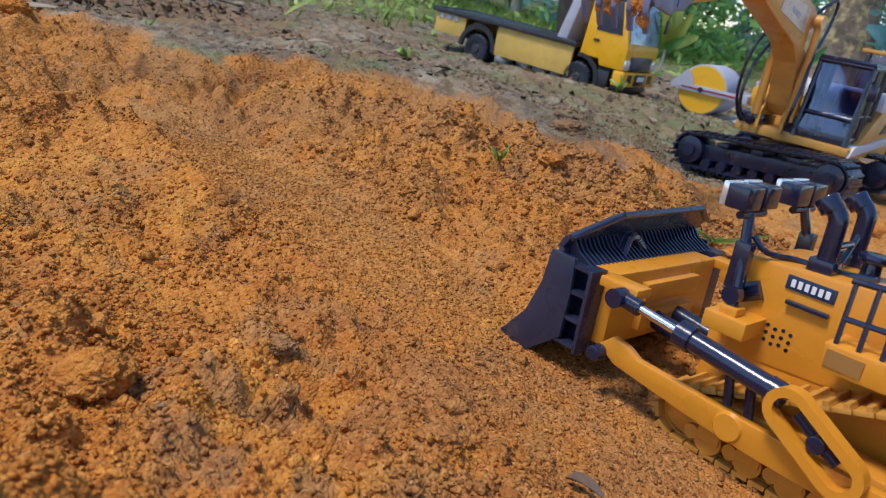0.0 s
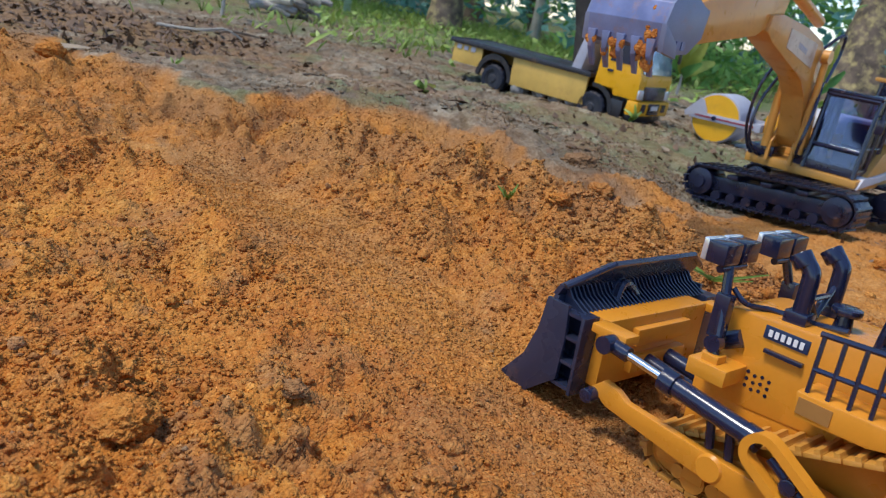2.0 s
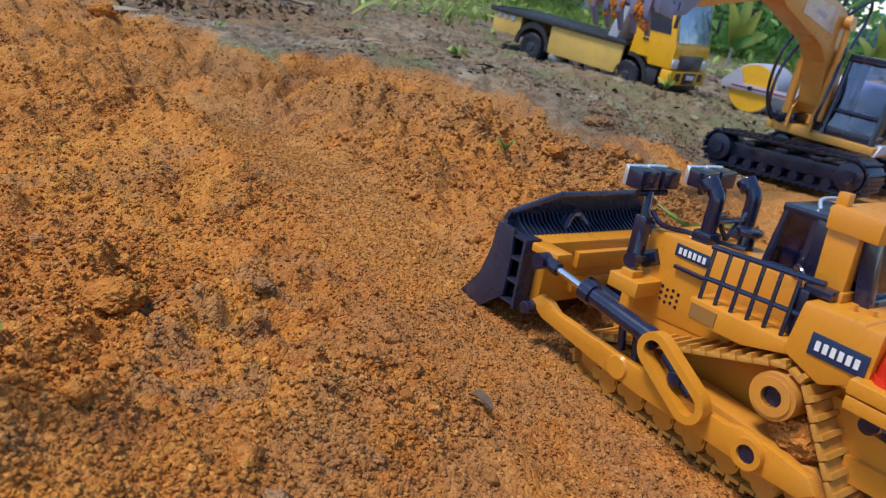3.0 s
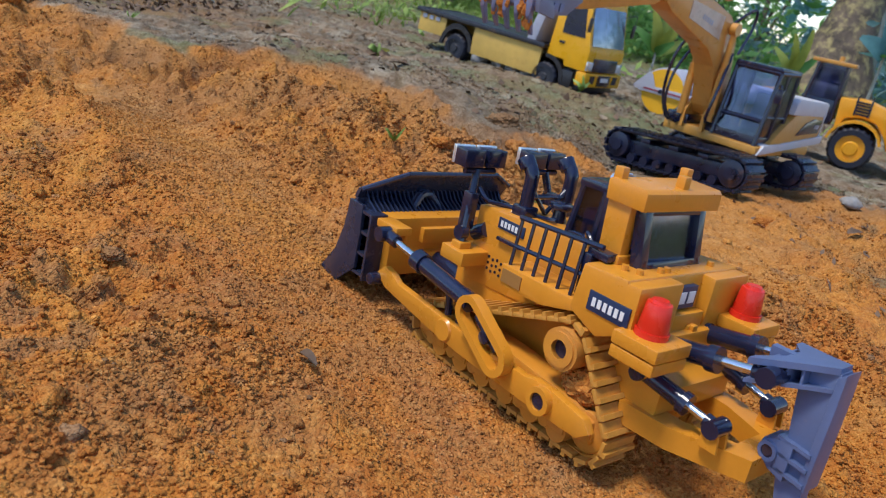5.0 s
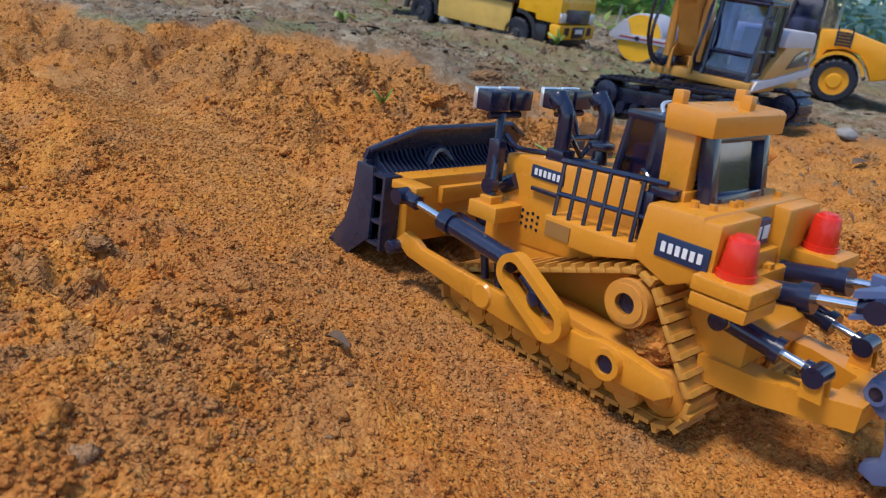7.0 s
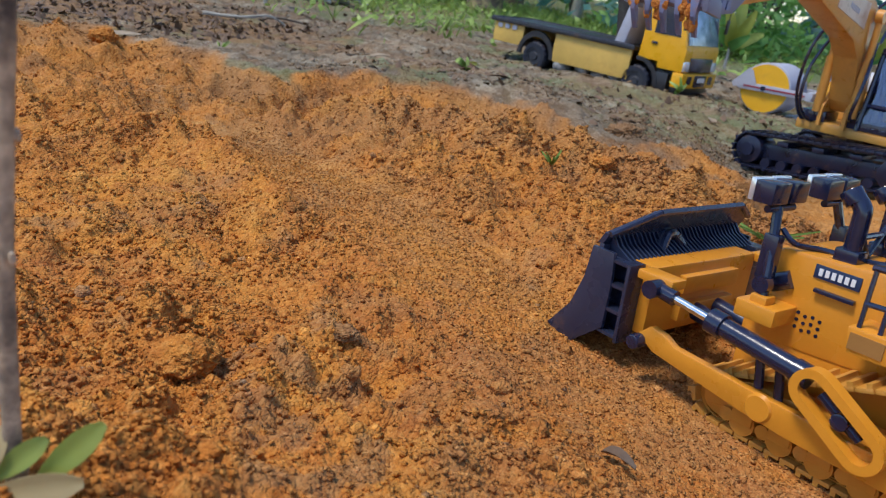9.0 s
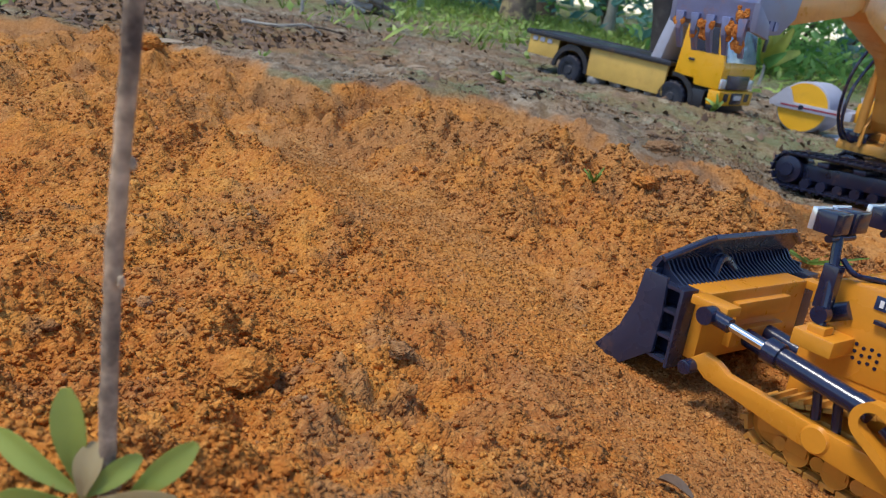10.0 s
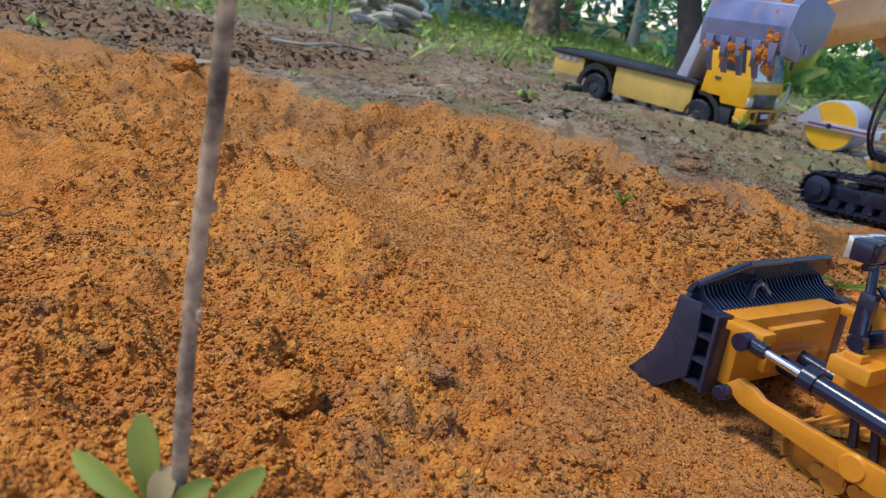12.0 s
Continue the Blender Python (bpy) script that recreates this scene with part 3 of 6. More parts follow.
def build_dozer(m):
    z = thing("bulldozer", m, "yellow plastic toy bulldozer with dusty tracks on rolled orange soil", "toy bulldozer")
    # hull and rear body
    bm = B()
    box(bm, (0.085, 0, 0.045), (0.17, 0.056, 0.06), 0.002)
    box(bm, (0.02, 0, 0.052), (0.052, 0.058, 0.06), 0.003)
    prism(bm, [(-0.018, 0.042), (-0.018, 0.056), (0.0, 0.066), (0.02, 0.066), (0.02, 0.03), (-0.006, 0.03)], -0.036, 0.036, 0.0015)
    part("hull", bm, YELLOW, z)
    bm = B()
    prism(bm, [(0.042, 0.0825), (0.039, 0.1115), (0.008, 0.113), (0.006, 0.081), (0.02, 0.074)], -0.055, 0.055, 0.002)
    body = part("rear_body", bm, YELLOW, z)
    boxpart("rear_panel", (0.0055, 0.0345, 0.095), (0.013, 0.040, 0.033), YELLOW, body, 0.002)
    boxpart("rear_panel", (0.0055, -0.036, 0.095), (0.013, 0.038, 0.033), YELLOW, body, 0.002)
    boxpart("sill", (0.0045, 0, 0.0845), (0.01, 0.031, 0.014), YELLOW, body, 0.0012)
    bm = B()
    box(bm, (0.0015, -0.004, 0.0805), (0.008, 0.009, 0.008), 0.001)
    box(bm, (-0.0015, -0.004, 0.083), (0.006, 0.005, 0.004), 0.0008)
    part("latch", bm, YELLOW, body)
    for x, y in ((0.014, 0.038), (0.022, 0.041), (0.013, 0.02), (0.013, 0.014), (0.015, -0.034)):
        rodpart("bolt", (x, y, 0.111), (x, y, 0.1155), 0.0021, YELLOW, body, seg=10)
    # name plates, withheld lettering as bars
    for s in (1, -1):
        plate = boxpart("name_plate", (0.0155, s * 0.0552, 0.0932), (0.0285, 0.0012, 0.0115), DECAL, body, 0.0003, "navy name plate")
        letter_bars(plate, pose(0.0155, s * 0.056, 0.0932, 90, 0, 0 if s < 0 else 180), 0.0235, 0.005, 6, WHITE)
    plate = boxpart("rear_badge", (0.0062, 0.001, 0.0995), (0.004, 0.0205, 0.0135), DECAL, body, 0.0003, "navy rear badge")
    bm = B()
    box(bm, (0.004, 0.0048, 0.0995), (0.0008, 0.0062, 0.0072), 0.0002)
    box(bm, (0.004, -0.0042, 0.0995), (0.0008, 0.0062, 0.0072), 0.0002)
    part("mark", bm, WHITE, plate, "two pale marks")
    # beacons on their brackets
    for s in (1, -1):
        bm = B()
        box(bm, (-0.0105, s * 0.0475, 0.0845), (0.029, 0.031, 0.0075), 0.001)
        box(bm, (-0.0105, s * 0.0475, 0.0765), (0.028, 0.030, 0.007), 0.001)
        br = part("lamp_bracket", bm, YELLOW, z)
        bm = B()
        rod(bm, (-0.009, s * 0.0475, 0.0882), (-0.009, s * 0.0475, 0.0915), 0.0094, seg=24)
        rod(bm, (-0.009, s * 0.0475, 0.0912), (-0.009, s * 0.0475, 0.107), 0.0085, 0.0068, 24, 0.0008)
        rod(bm, (-0.009, s * 0.0475, 0.1065), (-0.009, s * 0.0475, 0.1085), 0.0056, 0.0046, 20)
        part("beacon", bm, RED, br, "red translucent beacon cap")
    # engine hood and its fittings
    bm = B()
    prism(bm, [(0.05, 0.06), (0.158, 0.052), (0.1585, 0.107), (0.152, 0.1085), (0.05, 0.113)], -0.029, 0.029, 0.0018)
    hood = part("hood", bm, YELLOW, z)
    bm = B()
    for i in range(4):
        for j in range(3):
            rod(bm, (0.126 + 0.0042 * i, 0.0283, 0.066 + 0.0042 * j + 0.001 * (i % 2)), (0.126 + 0.0042 * i, 0.0293, 0.066 + 0.0042 * j + 0.001 * (i % 2)), 0.0011, seg=8)
    part("vent_holes", bm, NAVY, hood)
    for s in (1, -1):
        plate = boxpart("model_plate", (0.1235, s * 0.0292, 0.1015), (0.025, 0.0012, 0.0075), DECAL, hood, 0.0002, "navy model plate")
        letter_bars(plate, pose(0.1235, s * 0.0300, 0.1015, 90, 0, 0 if s < 0 else 180), 0.021, 0.004, 6, WHITE)
    boxpart("side_lever", (0.122, 0.0307, 0.0915), (0.022, 0.003, 0.0025), NAVY, hood, 0.0006)
    for s in (1, -1):
        bm = B()
        tube(bm, [(0.1245, s * 0.0195, 0.108), (0.1245, s * 0.0195, 0.132), (0.1255, s * 0.0195, 0.139), (0.131, s * 0.0195, 0.1445)], 0.0048, 14)
        rod(bm, (0.1285, s * 0.0195, 0.1405), (0.134, s * 0.0195, 0.1465), 0.0058, 0.0062, 14, 0.0006)
        box(bm, (0.1245, s * 0.0195, 0.1125), (0.013, 0.012, 0.008), 0.0012)
        part("exhaust", bm, NAVY, hood, "black bent exhaust stack")
    bm = B()
    rod(bm, (0.1245, 0.0195, 0.1225), (0.1245, -0.0195, 0.1225), 0.0018, seg=8)
    rod(bm, (0.124, 0.0, 0.1105), (0.1245, 0.0165, 0.1275), 0.0016, seg=8)
    rod(bm, (0.124, 0.0, 0.1105), (0.1245, -0.0165, 0.1275), 0.0016, seg=8)
    part("exhaust_brace", bm, NAVY, hood)
    bm = B()
    rod(bm, (0.1075, 0.004, 0.109), (0.1075, 0.004, 0.119), 0.0055, 0.0042, 18)
    rod(bm, (0.1075, 0.004, 0.119), (0.1075, 0.004, 0.1235), 0.0078, 0.0082, 22, 0.0015)
    part("air_intake", bm, NAVY, hood, "black mushroom air intake")
    bm = B()
    tube(bm, [(0.158, 0.033, 0.119), (0.150, 0.03, 0.112), (0.14, 0.017, 0.1105), (0.12, 0.013, 0.1105), (0.1, 0.014, 0.1135)], 0.0016, 8)
    part("cable", bm, NAVY, hood)
    # headlight clusters on stepped platforms
    for s in (1, -1):
        bm = B()
        box(bm, (0.152, s * 0.037, 0.073), (0.024, 0.03, 0.010), 0.0012)
        box(bm, (0.153, s * 0.044, 0.0795), (0.010, 0.010, 0.006), 0.001)
        plat = part("lamp_step", bm, YELLOW, z)
        bm = B()
        tube(bm, [(0.153, s * 0.044, 0.08), (0.157, s * 0.04, 0.106), (0.163, s * 0.034, 0.13)], 0.0028, 10)
        box(bm, (0.158, s * 0.039, 0.103), (0.009, 0.007, 0.026), 0.001)
        rod(bm, (0.147, s * 0.028, 0.092), (0.158, s * 0.028, 0.086), 0.0055, seg=14)
        rod(bm, (0.155, s * 0.047, 0.088), (0.155, s * 0.041, 0.088), 0.005, seg=14)
        rod(bm, (0.163, s * 0.045, 0.1295), (0.163, s * 0.018, 0.1295), 0.0022, seg=10)
        post = part("lamp_post", bm, NAVY, plat, "black post with ball joints")
        for y in (0.0405, 0.0205):
            lamp = boxpart("headlight", (0.165, s * y, 0.1385), (0.012, 0.0175, 0.0125), NAVY, post, 0.0014, "black headlight housing")
            boxpart("lens", (0.1725, s * y, 0.139), (0.0035, 0.0172, 0.013), CLEAR, post, 0.001, "clear plastic lens")
    # running boards and handrails
    for s in (1, -1):
        bm = B()
        prism(bm, [(0.036, 0.0815), (0.036, 0.0875), (0.1025, 0.0862), (0.1, 0.0722), (0.065, 0.0735)], s * 0.0235 if s > 0 else -0.053, 0.053 if s > 0 else -0.0235, 0.0012)
        board = part("running_board", bm, YELLOW, z)
        boxpart("warning_label", (0.0915, s * 0.0533, 0.0795), (0.017, 0.0008, 0.0085), DECAL_BROWN, board, 0.0, "faded brown warning label")
        for k in range(6):
            x = 0.0985 - 0.0102 * k
            rodpart("rail_upright", (x, s * 0.0495, 0.0862), (x + 0.001, s * 0.046, 0.1165 + 0.0004 * k), 0.00125, NAVY, board, seg=8)
        rodpart("top_rail", (0.1015, s * 0.046, 0.1165), (0.0365, s * 0.044, 0.12), 0.0017, NAVY, board, "blue-black handrail", seg=8)
        rodpart("mid_rail", (0.0995, s * 0.048, 0.0985), (0.042, s * 0.0465, 0.101), 0.0015, NAVY, board, seg=8)
        bm = B()
        box(bm, (0.045, s * 0.042, 0.101), (0.006, 0.008, 0.026), 0.001)
        box(bm, (0.0395, s * 0.04, 0.115), (0.015, 0.009, 0.005), 0.001)
        tube(bm, [(0.062, s * 0.026, 0.113), (0.058, s * 0.034, 0.121), (0.05, s * 0.036, 0.116)], 0.0016, 8)
        part("door_step", bm, NAVY, board)
    # cab: dark front cabin, roll-over frame behind it
    bm = B()
    for s in (1, -1):
        for a, b in (((0.083, 0.107), (0.079, 0.147)), ((0.062, 0.107), (0.062, 0.147))):
            rod(bm, (a[0], s * 0.0225, a[1]), (b[0], s * 0.0205, b[1]), 0.0024, seg=8)
        box(bm, (0.0725, s * 0.0225, 0.111), (0.023, 0.003, 0.008), 0.0006)
        box(bm, (0.054, s * 0.0215, 0.13), (0.014, 0.003, 0.034), 0.0006)
    box(bm, (0.064, 0, 0.1465), (0.036, 0.046, 0.005), 0.0015)
    box(bm, (0.082, 0, 0.1105), (0.004, 0.045, 0.008), 0.0006)
    box(bm, (0.05, 0, 0.11), (0.07, 0.046, 0.004), 0.0006)
    cab = part("cab", bm, NAVY, z, "blue-black cab with framed windows")
    for s in (1, -1):
        boxpart("window_pane", (0.0715, s * 0.0216, 0.13), (0.019, 0.0008, 0.033), GLASS, cab)
    boxpart("windscreen", (0.081, 0, 0.13), (0.0008, 0.042, 0.033), GLASS, cab)
    bm = B()
    box(bm, (0.056, 0, 0.118), (0.016, 0.026, 0.008), 0.002)
    box(bm, (0.049, 0, 0.126), (0.006, 0.026, 0.022), 0.002)
    box(bm, (0.049, 0, 0.139), (0.005, 0.014, 0.006), 0.002)
    box(bm, (0.073, 0, 0.122), (0.009, 0.036, 0.018), 0.002)
    box(bm, (0.062, 0.014, 0.119), (0.02, 0.006, 0.012), 0.001)
    box(bm, (0.062, -0.014, 0.119), (0.02, 0.006, 0.012), 0.001)
    part("driver_seat", bm, SEAT, cab)
    bm = B()
    prism(bm, [(0.0225, 0.1450), (0.0225, 0.1555), (0.025, 0.1575), (0.048, 0.1585), (0.0505, 0.157), (0.0495, 0.1455)], -0.0375, 0.0375, 0.0012)
    roof = part("roof", bm, YELLOW, z)
    for x, y in ((0.0465, 0.0325), (0.0475, -0.0325), (0.0285, -0.002)):
        boxpart("roof_knob", (x, y, 0.1605), (0.006, 0.006, 0.0085), YELLOW, roof, 0.0008)
    bm = B()
    tube(bm, [(0.068, -0.012, 0.149), (0.07, -0.01, 0.1535), (0.07, 0.008, 0.1535), (0.068, 0.01, 0.149)], 0.0012, 8)
    part("grab_bar", bm, CLEAR, roof)
    for s in (1, -1):
        bm = B()
        prism(bm, [(0.0315, 0.111), (0.0325, 0.148), (0.0495, 0.148), (0.0475, 0.111)], s * 0.0265 if s > 0 else -0.035, 0.035 if s > 0 else -0.0265, 0.0012)
        box(bm, (0.040, s * 0.031, 0.114), (0.02, 0.013, 0.006), 0.001)
        part("roof_post", bm, YELLOW, z)
    tilt = pose(0.0265, 0, 0.1285, 0, 10, 0)
    bm = B()
    for c, sz in (((0, 0.0265, 0), (0.008, 0.0065, 0.037)), ((0, -0.0265, 0), (0.008, 0.0065, 0.037)), ((0, 0, 0.0158), (0.008, 0.048, 0.0055)), ((0, 0, -0.0158), (0.008, 0.048, 0.0055))):
        box(bm, c, sz, 0.0008)
    frame_ob = part("rear_window_frame", bm, NAVY, z, "dark grey rear window frame", tilt)
    boxpart("window_pane", (0, 0, 0), (0.0008, 0.047, 0.027), GLASS, frame_ob, m=tilt)
    # crawler tracks
    wheels = [(0.010, 0.0185, 0.0145), (0.0365, 0.0592, 0.0150), (0.158, 0.0175, 0.0135)]
    shoe = shoe_mesh("track_shoe", 0.0094, 0.0275, 0.0026, 0.0026, TRACK_Y)
    for s in (1, -1):
        add_track(z, wheels, 0.0094, 0.0275, s * 0.0435, 0.0026, 0.0026, YELLOW_DUSTY, shoe)
        bm = B()
        ring(bm, (0.0365, s * 0.03, 0.0592), (0.0365, s * 0.0600, 0.0592), 0.0128, 0.0058)
        ring(bm, (0.0365, s * 0.0565, 0.0592), (0.0365, s * 0.0612, 0.0592), 0.0105, 0.0058)
        for a in range(6):
            rod(bm, (0.0365 + 0.0092 * math.cos(a * 1.047), s * 0.059, 0.0592 + 0.0092 * math.sin(a * 1.047)), (0.0365 + 0.0092 * math.cos(a * 1.047), s * 0.0608, 0.0592 + 0.0092 * math.sin(a * 1.047)), 0.0011, seg=8)
        sp = part("drive_sprocket", bm, YELLOW_DUSTY, z)
        rodpart("axle", (0.0365, s * 0.04, 0.0592), (0.0365, s * 0.0575, 0.0592), 0.0057, NAVY, sp)
        for name, x, zz, r in (("idler_wheel", 0.010, 0.0185, 0.0125), ("idler_wheel", 0.158, 0.0175, 0.0118)):
            bm = B()
            rod(bm, (x, s * 0.033, zz), (x, s * 0.052, zz), r, seg=24, bev=0.001)
            rod(bm, (x, s * 0.052, zz), (x, s * 0.0545, zz), r * 0.5, seg=16)
            part(name, bm, YELLOW_DUSTY, z)
        bm = B()
        prism(bm, [(0.165, 0.012), (0.168, 0.027), (0.14, 0.036), (0.08, 0.037), (0.03, 0.034), (0.006, 0.027), (0.004, 0.014), (0.03, 0.018), (0.14, 0.018)], s * 0.037 if s > 0 else -0.056, 0.056 if s > 0 else -0.037, 0.001)
        tf = part("track_frame", bm, YELLOW_DUSTY, z)
        for k in range(6):
            bm = B()
            x = 0.027 + 0.0225 * k
            rod(bm, (x, s * 0.034, 0.0115), (x, s * 0.0575, 0.0115), 0.0078, seg=18)
            box(bm, (x, s * 0.057, 0.0165), (0.013, 0.004, 0.011), 0.001)
            rod(bm, (x + 0.0095, s * 0.05, 0.0125), (x + 0.0095, s * 0.0585, 0.0125), 0.0042, seg=12)
            part("track_roller", bm, YELLOW_DUSTY, tf)
        bm = B()
        for k in range(60):
            x, zz = random.uniform(0.03, 0.13), 0.037
            rod(bm, (x, s * random.uniform(0.033, 0.052), zz - 0.002), (x, s * random.uniform(0.033, 0.052), zz + random.uniform(0.001, 0.007)), 0.004, 0.001, 6)
        for cx, cz, rx, rz in ((0.066, 0.044, 0.034, 0.0155), (0.1, 0.038, 0.036, 0.0075), (0.024, 0.038, 0.016, 0.011)):
            old = set(bm.verts)
            bmesh.ops.create_icosphere(bm, subdivisions=4, radius=1.0)
            for v in [w for w in bm.verts if w not in old]:
                v.co *= 1 + 0.22 * noise.noise(v.co * 2.6 + Vector((cx * 90, s, 0))) + 0.16 * noise.noise(v.co * 9) + 0.08 * noise.noise(v.co * 21)
                v.co = Vector((cx + v.co.x * rx, s * 0.042 + v.co.y * 0.012, cz + v.co.z * rz))
        part("caught_soil", bm, SOIL, tf, "orange soil caught in the track frame")
        # push arm, slotted link and lift ram
        bm = B()
        prism(bm, [(0.213, 0.037), (0.2045, 0.0448), (0.194, 0.043), (0.186, 0.0388), (0.135, 0.0365), (0.112, 0.036), (0.052, 0.0352), (0.044, 0.0375), (0.028, 0.0372), (0.004, 0.0338), (-0.002, 0.027), (0.006, 0.0205), (0.04, 0.0192), (0.11, 0.0202), (0.14, 0.0222), (0.2, 0.0295)], s * 0.0612 if s > 0 else -0.067, 0.067 if s > 0 else -0.0612, 0.001)
        ring(bm, (0.0345, s * 0.0625, 0.0285), (0.0345, s * 0.0715, 0.0285), 0.0085, 0.0052)
        rod(bm, (0.128, s * 0.0665, 0.029), (0.128, s * 0.0685, 0.029), 0.0085, 0.007, 20)
        arm = part("push_arm", bm, YELLOW, z)
        rodpart("pin", (0.0345, s * 0.062, 0.0285), (0.0345, s * 0.0698, 0.0285), 0.0051, NAVY, arm)
        rodpart("pin", (0.2105, s * 0.06, 0.033), (0.2105, s * 0.0745, 0.033), 0.0048, NAVY, arm, bev=0.001)
        bm = B()
        a, b = Vector((0.1015, 0.0545)), Vector((0.0725, 0.0365))
        d = (b - a).normalized()
        ang = math.atan2(d.y, d.x)
        outline = lambda r: [(b.x + r * math.cos(ang - math.pi / 2 + t), b.y + r * math.sin(ang - math.pi / 2 + t)) for t in np.linspace(0, math.pi, 12)] + [(a.x + r * math.cos(ang + math.pi / 2 + t), a.y + r * math.sin(ang + math.pi / 2 + t)) for t in np.linspace(0, math.pi, 12)]
        loops = [[bm.verts.new((x, y, zz)) for x, zz in outline(r)] for r, y in ((0.0112, s * 0.0672), (0.0112, s * 0.0752), (0.0064, s * 0.0752), (0.0064, s * 0.0672))]
        for i in range(4):
            p, q = loops[i], loops[(i + 1) % 4]
            for k in range(24):
                bm.faces.new((p[k], p[(k + 1) % 24], q[(k + 1) % 24], q[k]))
        link = part("slotted_link", bm, YELLOW, z)
        bm = B()
        rod(bm, (0.086, s * 0.062, 0.0445), (0.086, s * 0.0725, 0.0445), 0.0046, seg=14, bev=0.001)
        rod(bm, (0.099, s * 0.0675, 0.0525), (0.076, s * 0.0675, 0.0385), 0.0028, seg=10)
        part("pin", bm, NAVY, link)
        cylinder(z, (0.1085, s * 0.0685, 0.0585), (0.2035, s * 0.0705, 0.0705), 0.0058, 0.58)
        bm = B()
        rod(bm, (0.138, s * 0.06, 0.058), (0.134, s * 0.06, 0.037), 0.0026, seg=10)
        rod(bm, (0.126, s * 0.06, 0.056), (0.122, s * 0.06, 0.035), 0.0026, seg=10)
        part("brace", bm, NAVY, z)
    # blade
    bm = B()
    prof = [(0.301, 0.0), (0.281, 0.016), (0.266, 0.036), (0.258, 0.058), (0.2545, 0.083)]
    back = [(0.2505, 0.083), (0.253, 0.058), (0.26, 0.036), (0.274, 0.014), (0.292, 0.0)]
    prism(bm, prof + back, -0.082, 0.068, 0.0006)
    blade = part("blade", bm, BLADE, z, "dark slate dozer blade with soil on its edge")
    bm = B()
    crest = [(-0.082, 0.083), (0.068, 0.083), (0.068, 0.0905), (0.032, 0.105), (-0.06, 0.106), (-0.082, 0.095)]
    a = [bm.verts.new((0.252 - (zz - 0.083) * 0.55, y, zz)) for y, zz in crest]
    b = [bm.verts.new((0.256 - (zz - 0.083) * 0.55, y, zz)) for y, zz in crest]
    bm.faces.new(a)
    bm.faces.new(b[::-1])
    for i in range(6):
        bm.faces.new((a[i], a[(i + 1) % 6], b[(i + 1) % 6], b[i]))
    for i in range(2, 5):
        (y0, z0), (y1, z1) = crest[i], crest[i + 1]
        rod(bm, (0.2515 - (z0 - 0.083) * 0.55, y0, z0), (0.2515 - (z1 - 0.083) * 0.55, y1, z1), 0.0022, seg=8)
    part("spill_guard", bm, BLADE, blade)
    bm = B()
    prism(bm, [(0.2315, 0.0765), (0.25, 0.0765), (0.25, 0.0905), (0.244, 0.083)], -0.0008, 0.0008)
    fin = finish(bm, "fin", BLADE)
    for k in range(33):
        shared("fin", fin, blade, pose(0, -0.075 + k * 0.00428, 0.0))
    bm = B()
    for dx in (0.0, 0.004):
        tube(bm, [(0.240 + dx, 0.022, 0.077), (0.243 + dx, 0.016, 0.084), (0.245 + dx, 0.01, 0.0875), (0.245 + dx, 0.002, 0.086), (0.242 + dx, -0.005, 0.077)], 0.0032, 8, 1.0, 6)
    part("blade_lug", bm, BLADE, blade)
    for s in (1, -1):
        y0, y1 = (0.0675, 0.0705) if s > 0 else (-0.0845, -0.0815)
        mid = (y0 + y1) / 2 - s * 0.006
        bm = B()
        prism(bm, [(0.306, -0.001), (0.284, 0.017), (0.2685, 0.036), (0.2605, 0.058), (0.2575, 0.0805), (0.2395, 0.0805), (0.2375, 0.058), (0.2385, 0.03), (0.246, 0.024), (0.27, 0.004), (0.282, -0.003)], min(y0, y1), max(y0, y1), 0.0006)
        part("end_plate", bm, BLADE, blade, "navy end plate dusted with soil")
        boxpart("back_flange", (0.2265, mid, 0.0505), (0.0026, 0.015, 0.0525), BLADE, blade, 0.0005)
        for zz in (0.0265, 0.0425, 0.0590, 0.0745):
            bm = B()
            prism(bm, [(0.2258, zz), (0.2555, zz), (0.2555, zz + 0.0022), (0.2258, zz + 0.0022)], mid - 0.0068, mid + 0.0068)
            part("rib", bm, BLADE, blade)
        boxpart("inner_plate", (0.24, mid - s * 0.0062, 0.0505), (0.028, 0.002, 0.052), BLADE, blade, 0.0004)
    bm = B()
    box(bm, (0.226, 0, 0.054), (0.018, 0.112, 0.046), 0.0015)
    part("blade_beam", bm, YELLOW, blade, "yellow beam behind the blade")
    boxpart("beam_rib", (0.2165, 0, 0.064), (0.01, 0.06, 0.012), YELLOW, blade, 0.0015, "yellow rib on the beam")
    boxpart("beam_rib", (0.2165, 0, 0.045), (0.01, 0.06, 0.012), YELLOW, blade, 0.0015, "yellow rib on the beam")
    for s in (1, -1):
        bm = B()
        box(bm, (0.208, s * 0.0615, 0.074), (0.026, 0.014, 0.006), 0.0012)
        box(bm, (0.205, s * 0.056, 0.069), (0.012, 0.003, 0.012), 0.001)
        part("ram_lug", bm, YELLOW, blade, "yellow lug for the lift ram")
    bm = B()
    rod(bm, (0.16, 0.012, 0.038), (0.215, 0.012, 0.045), 0.006, seg=14)
    rod(bm, (0.16, -0.012, 0.038), (0.215, -0.012, 0.045), 0.006, seg=14)
    part("blade_strut", bm, NAVY, z)
    # ripper and its linkage
    bm = B()
    outer = [(0.002, 0.041), (-0.03, 0.038), (-0.069, 0.021), (-0.069, -0.021), (-0.03, -0.038), (0.002, -0.041)]
    inner = [(-0.006, 0.024), (-0.028, 0.023), (-0.055, 0.012), (-0.055, -0.012), (-0.028, -0.023), (-0.006, -0.024)]
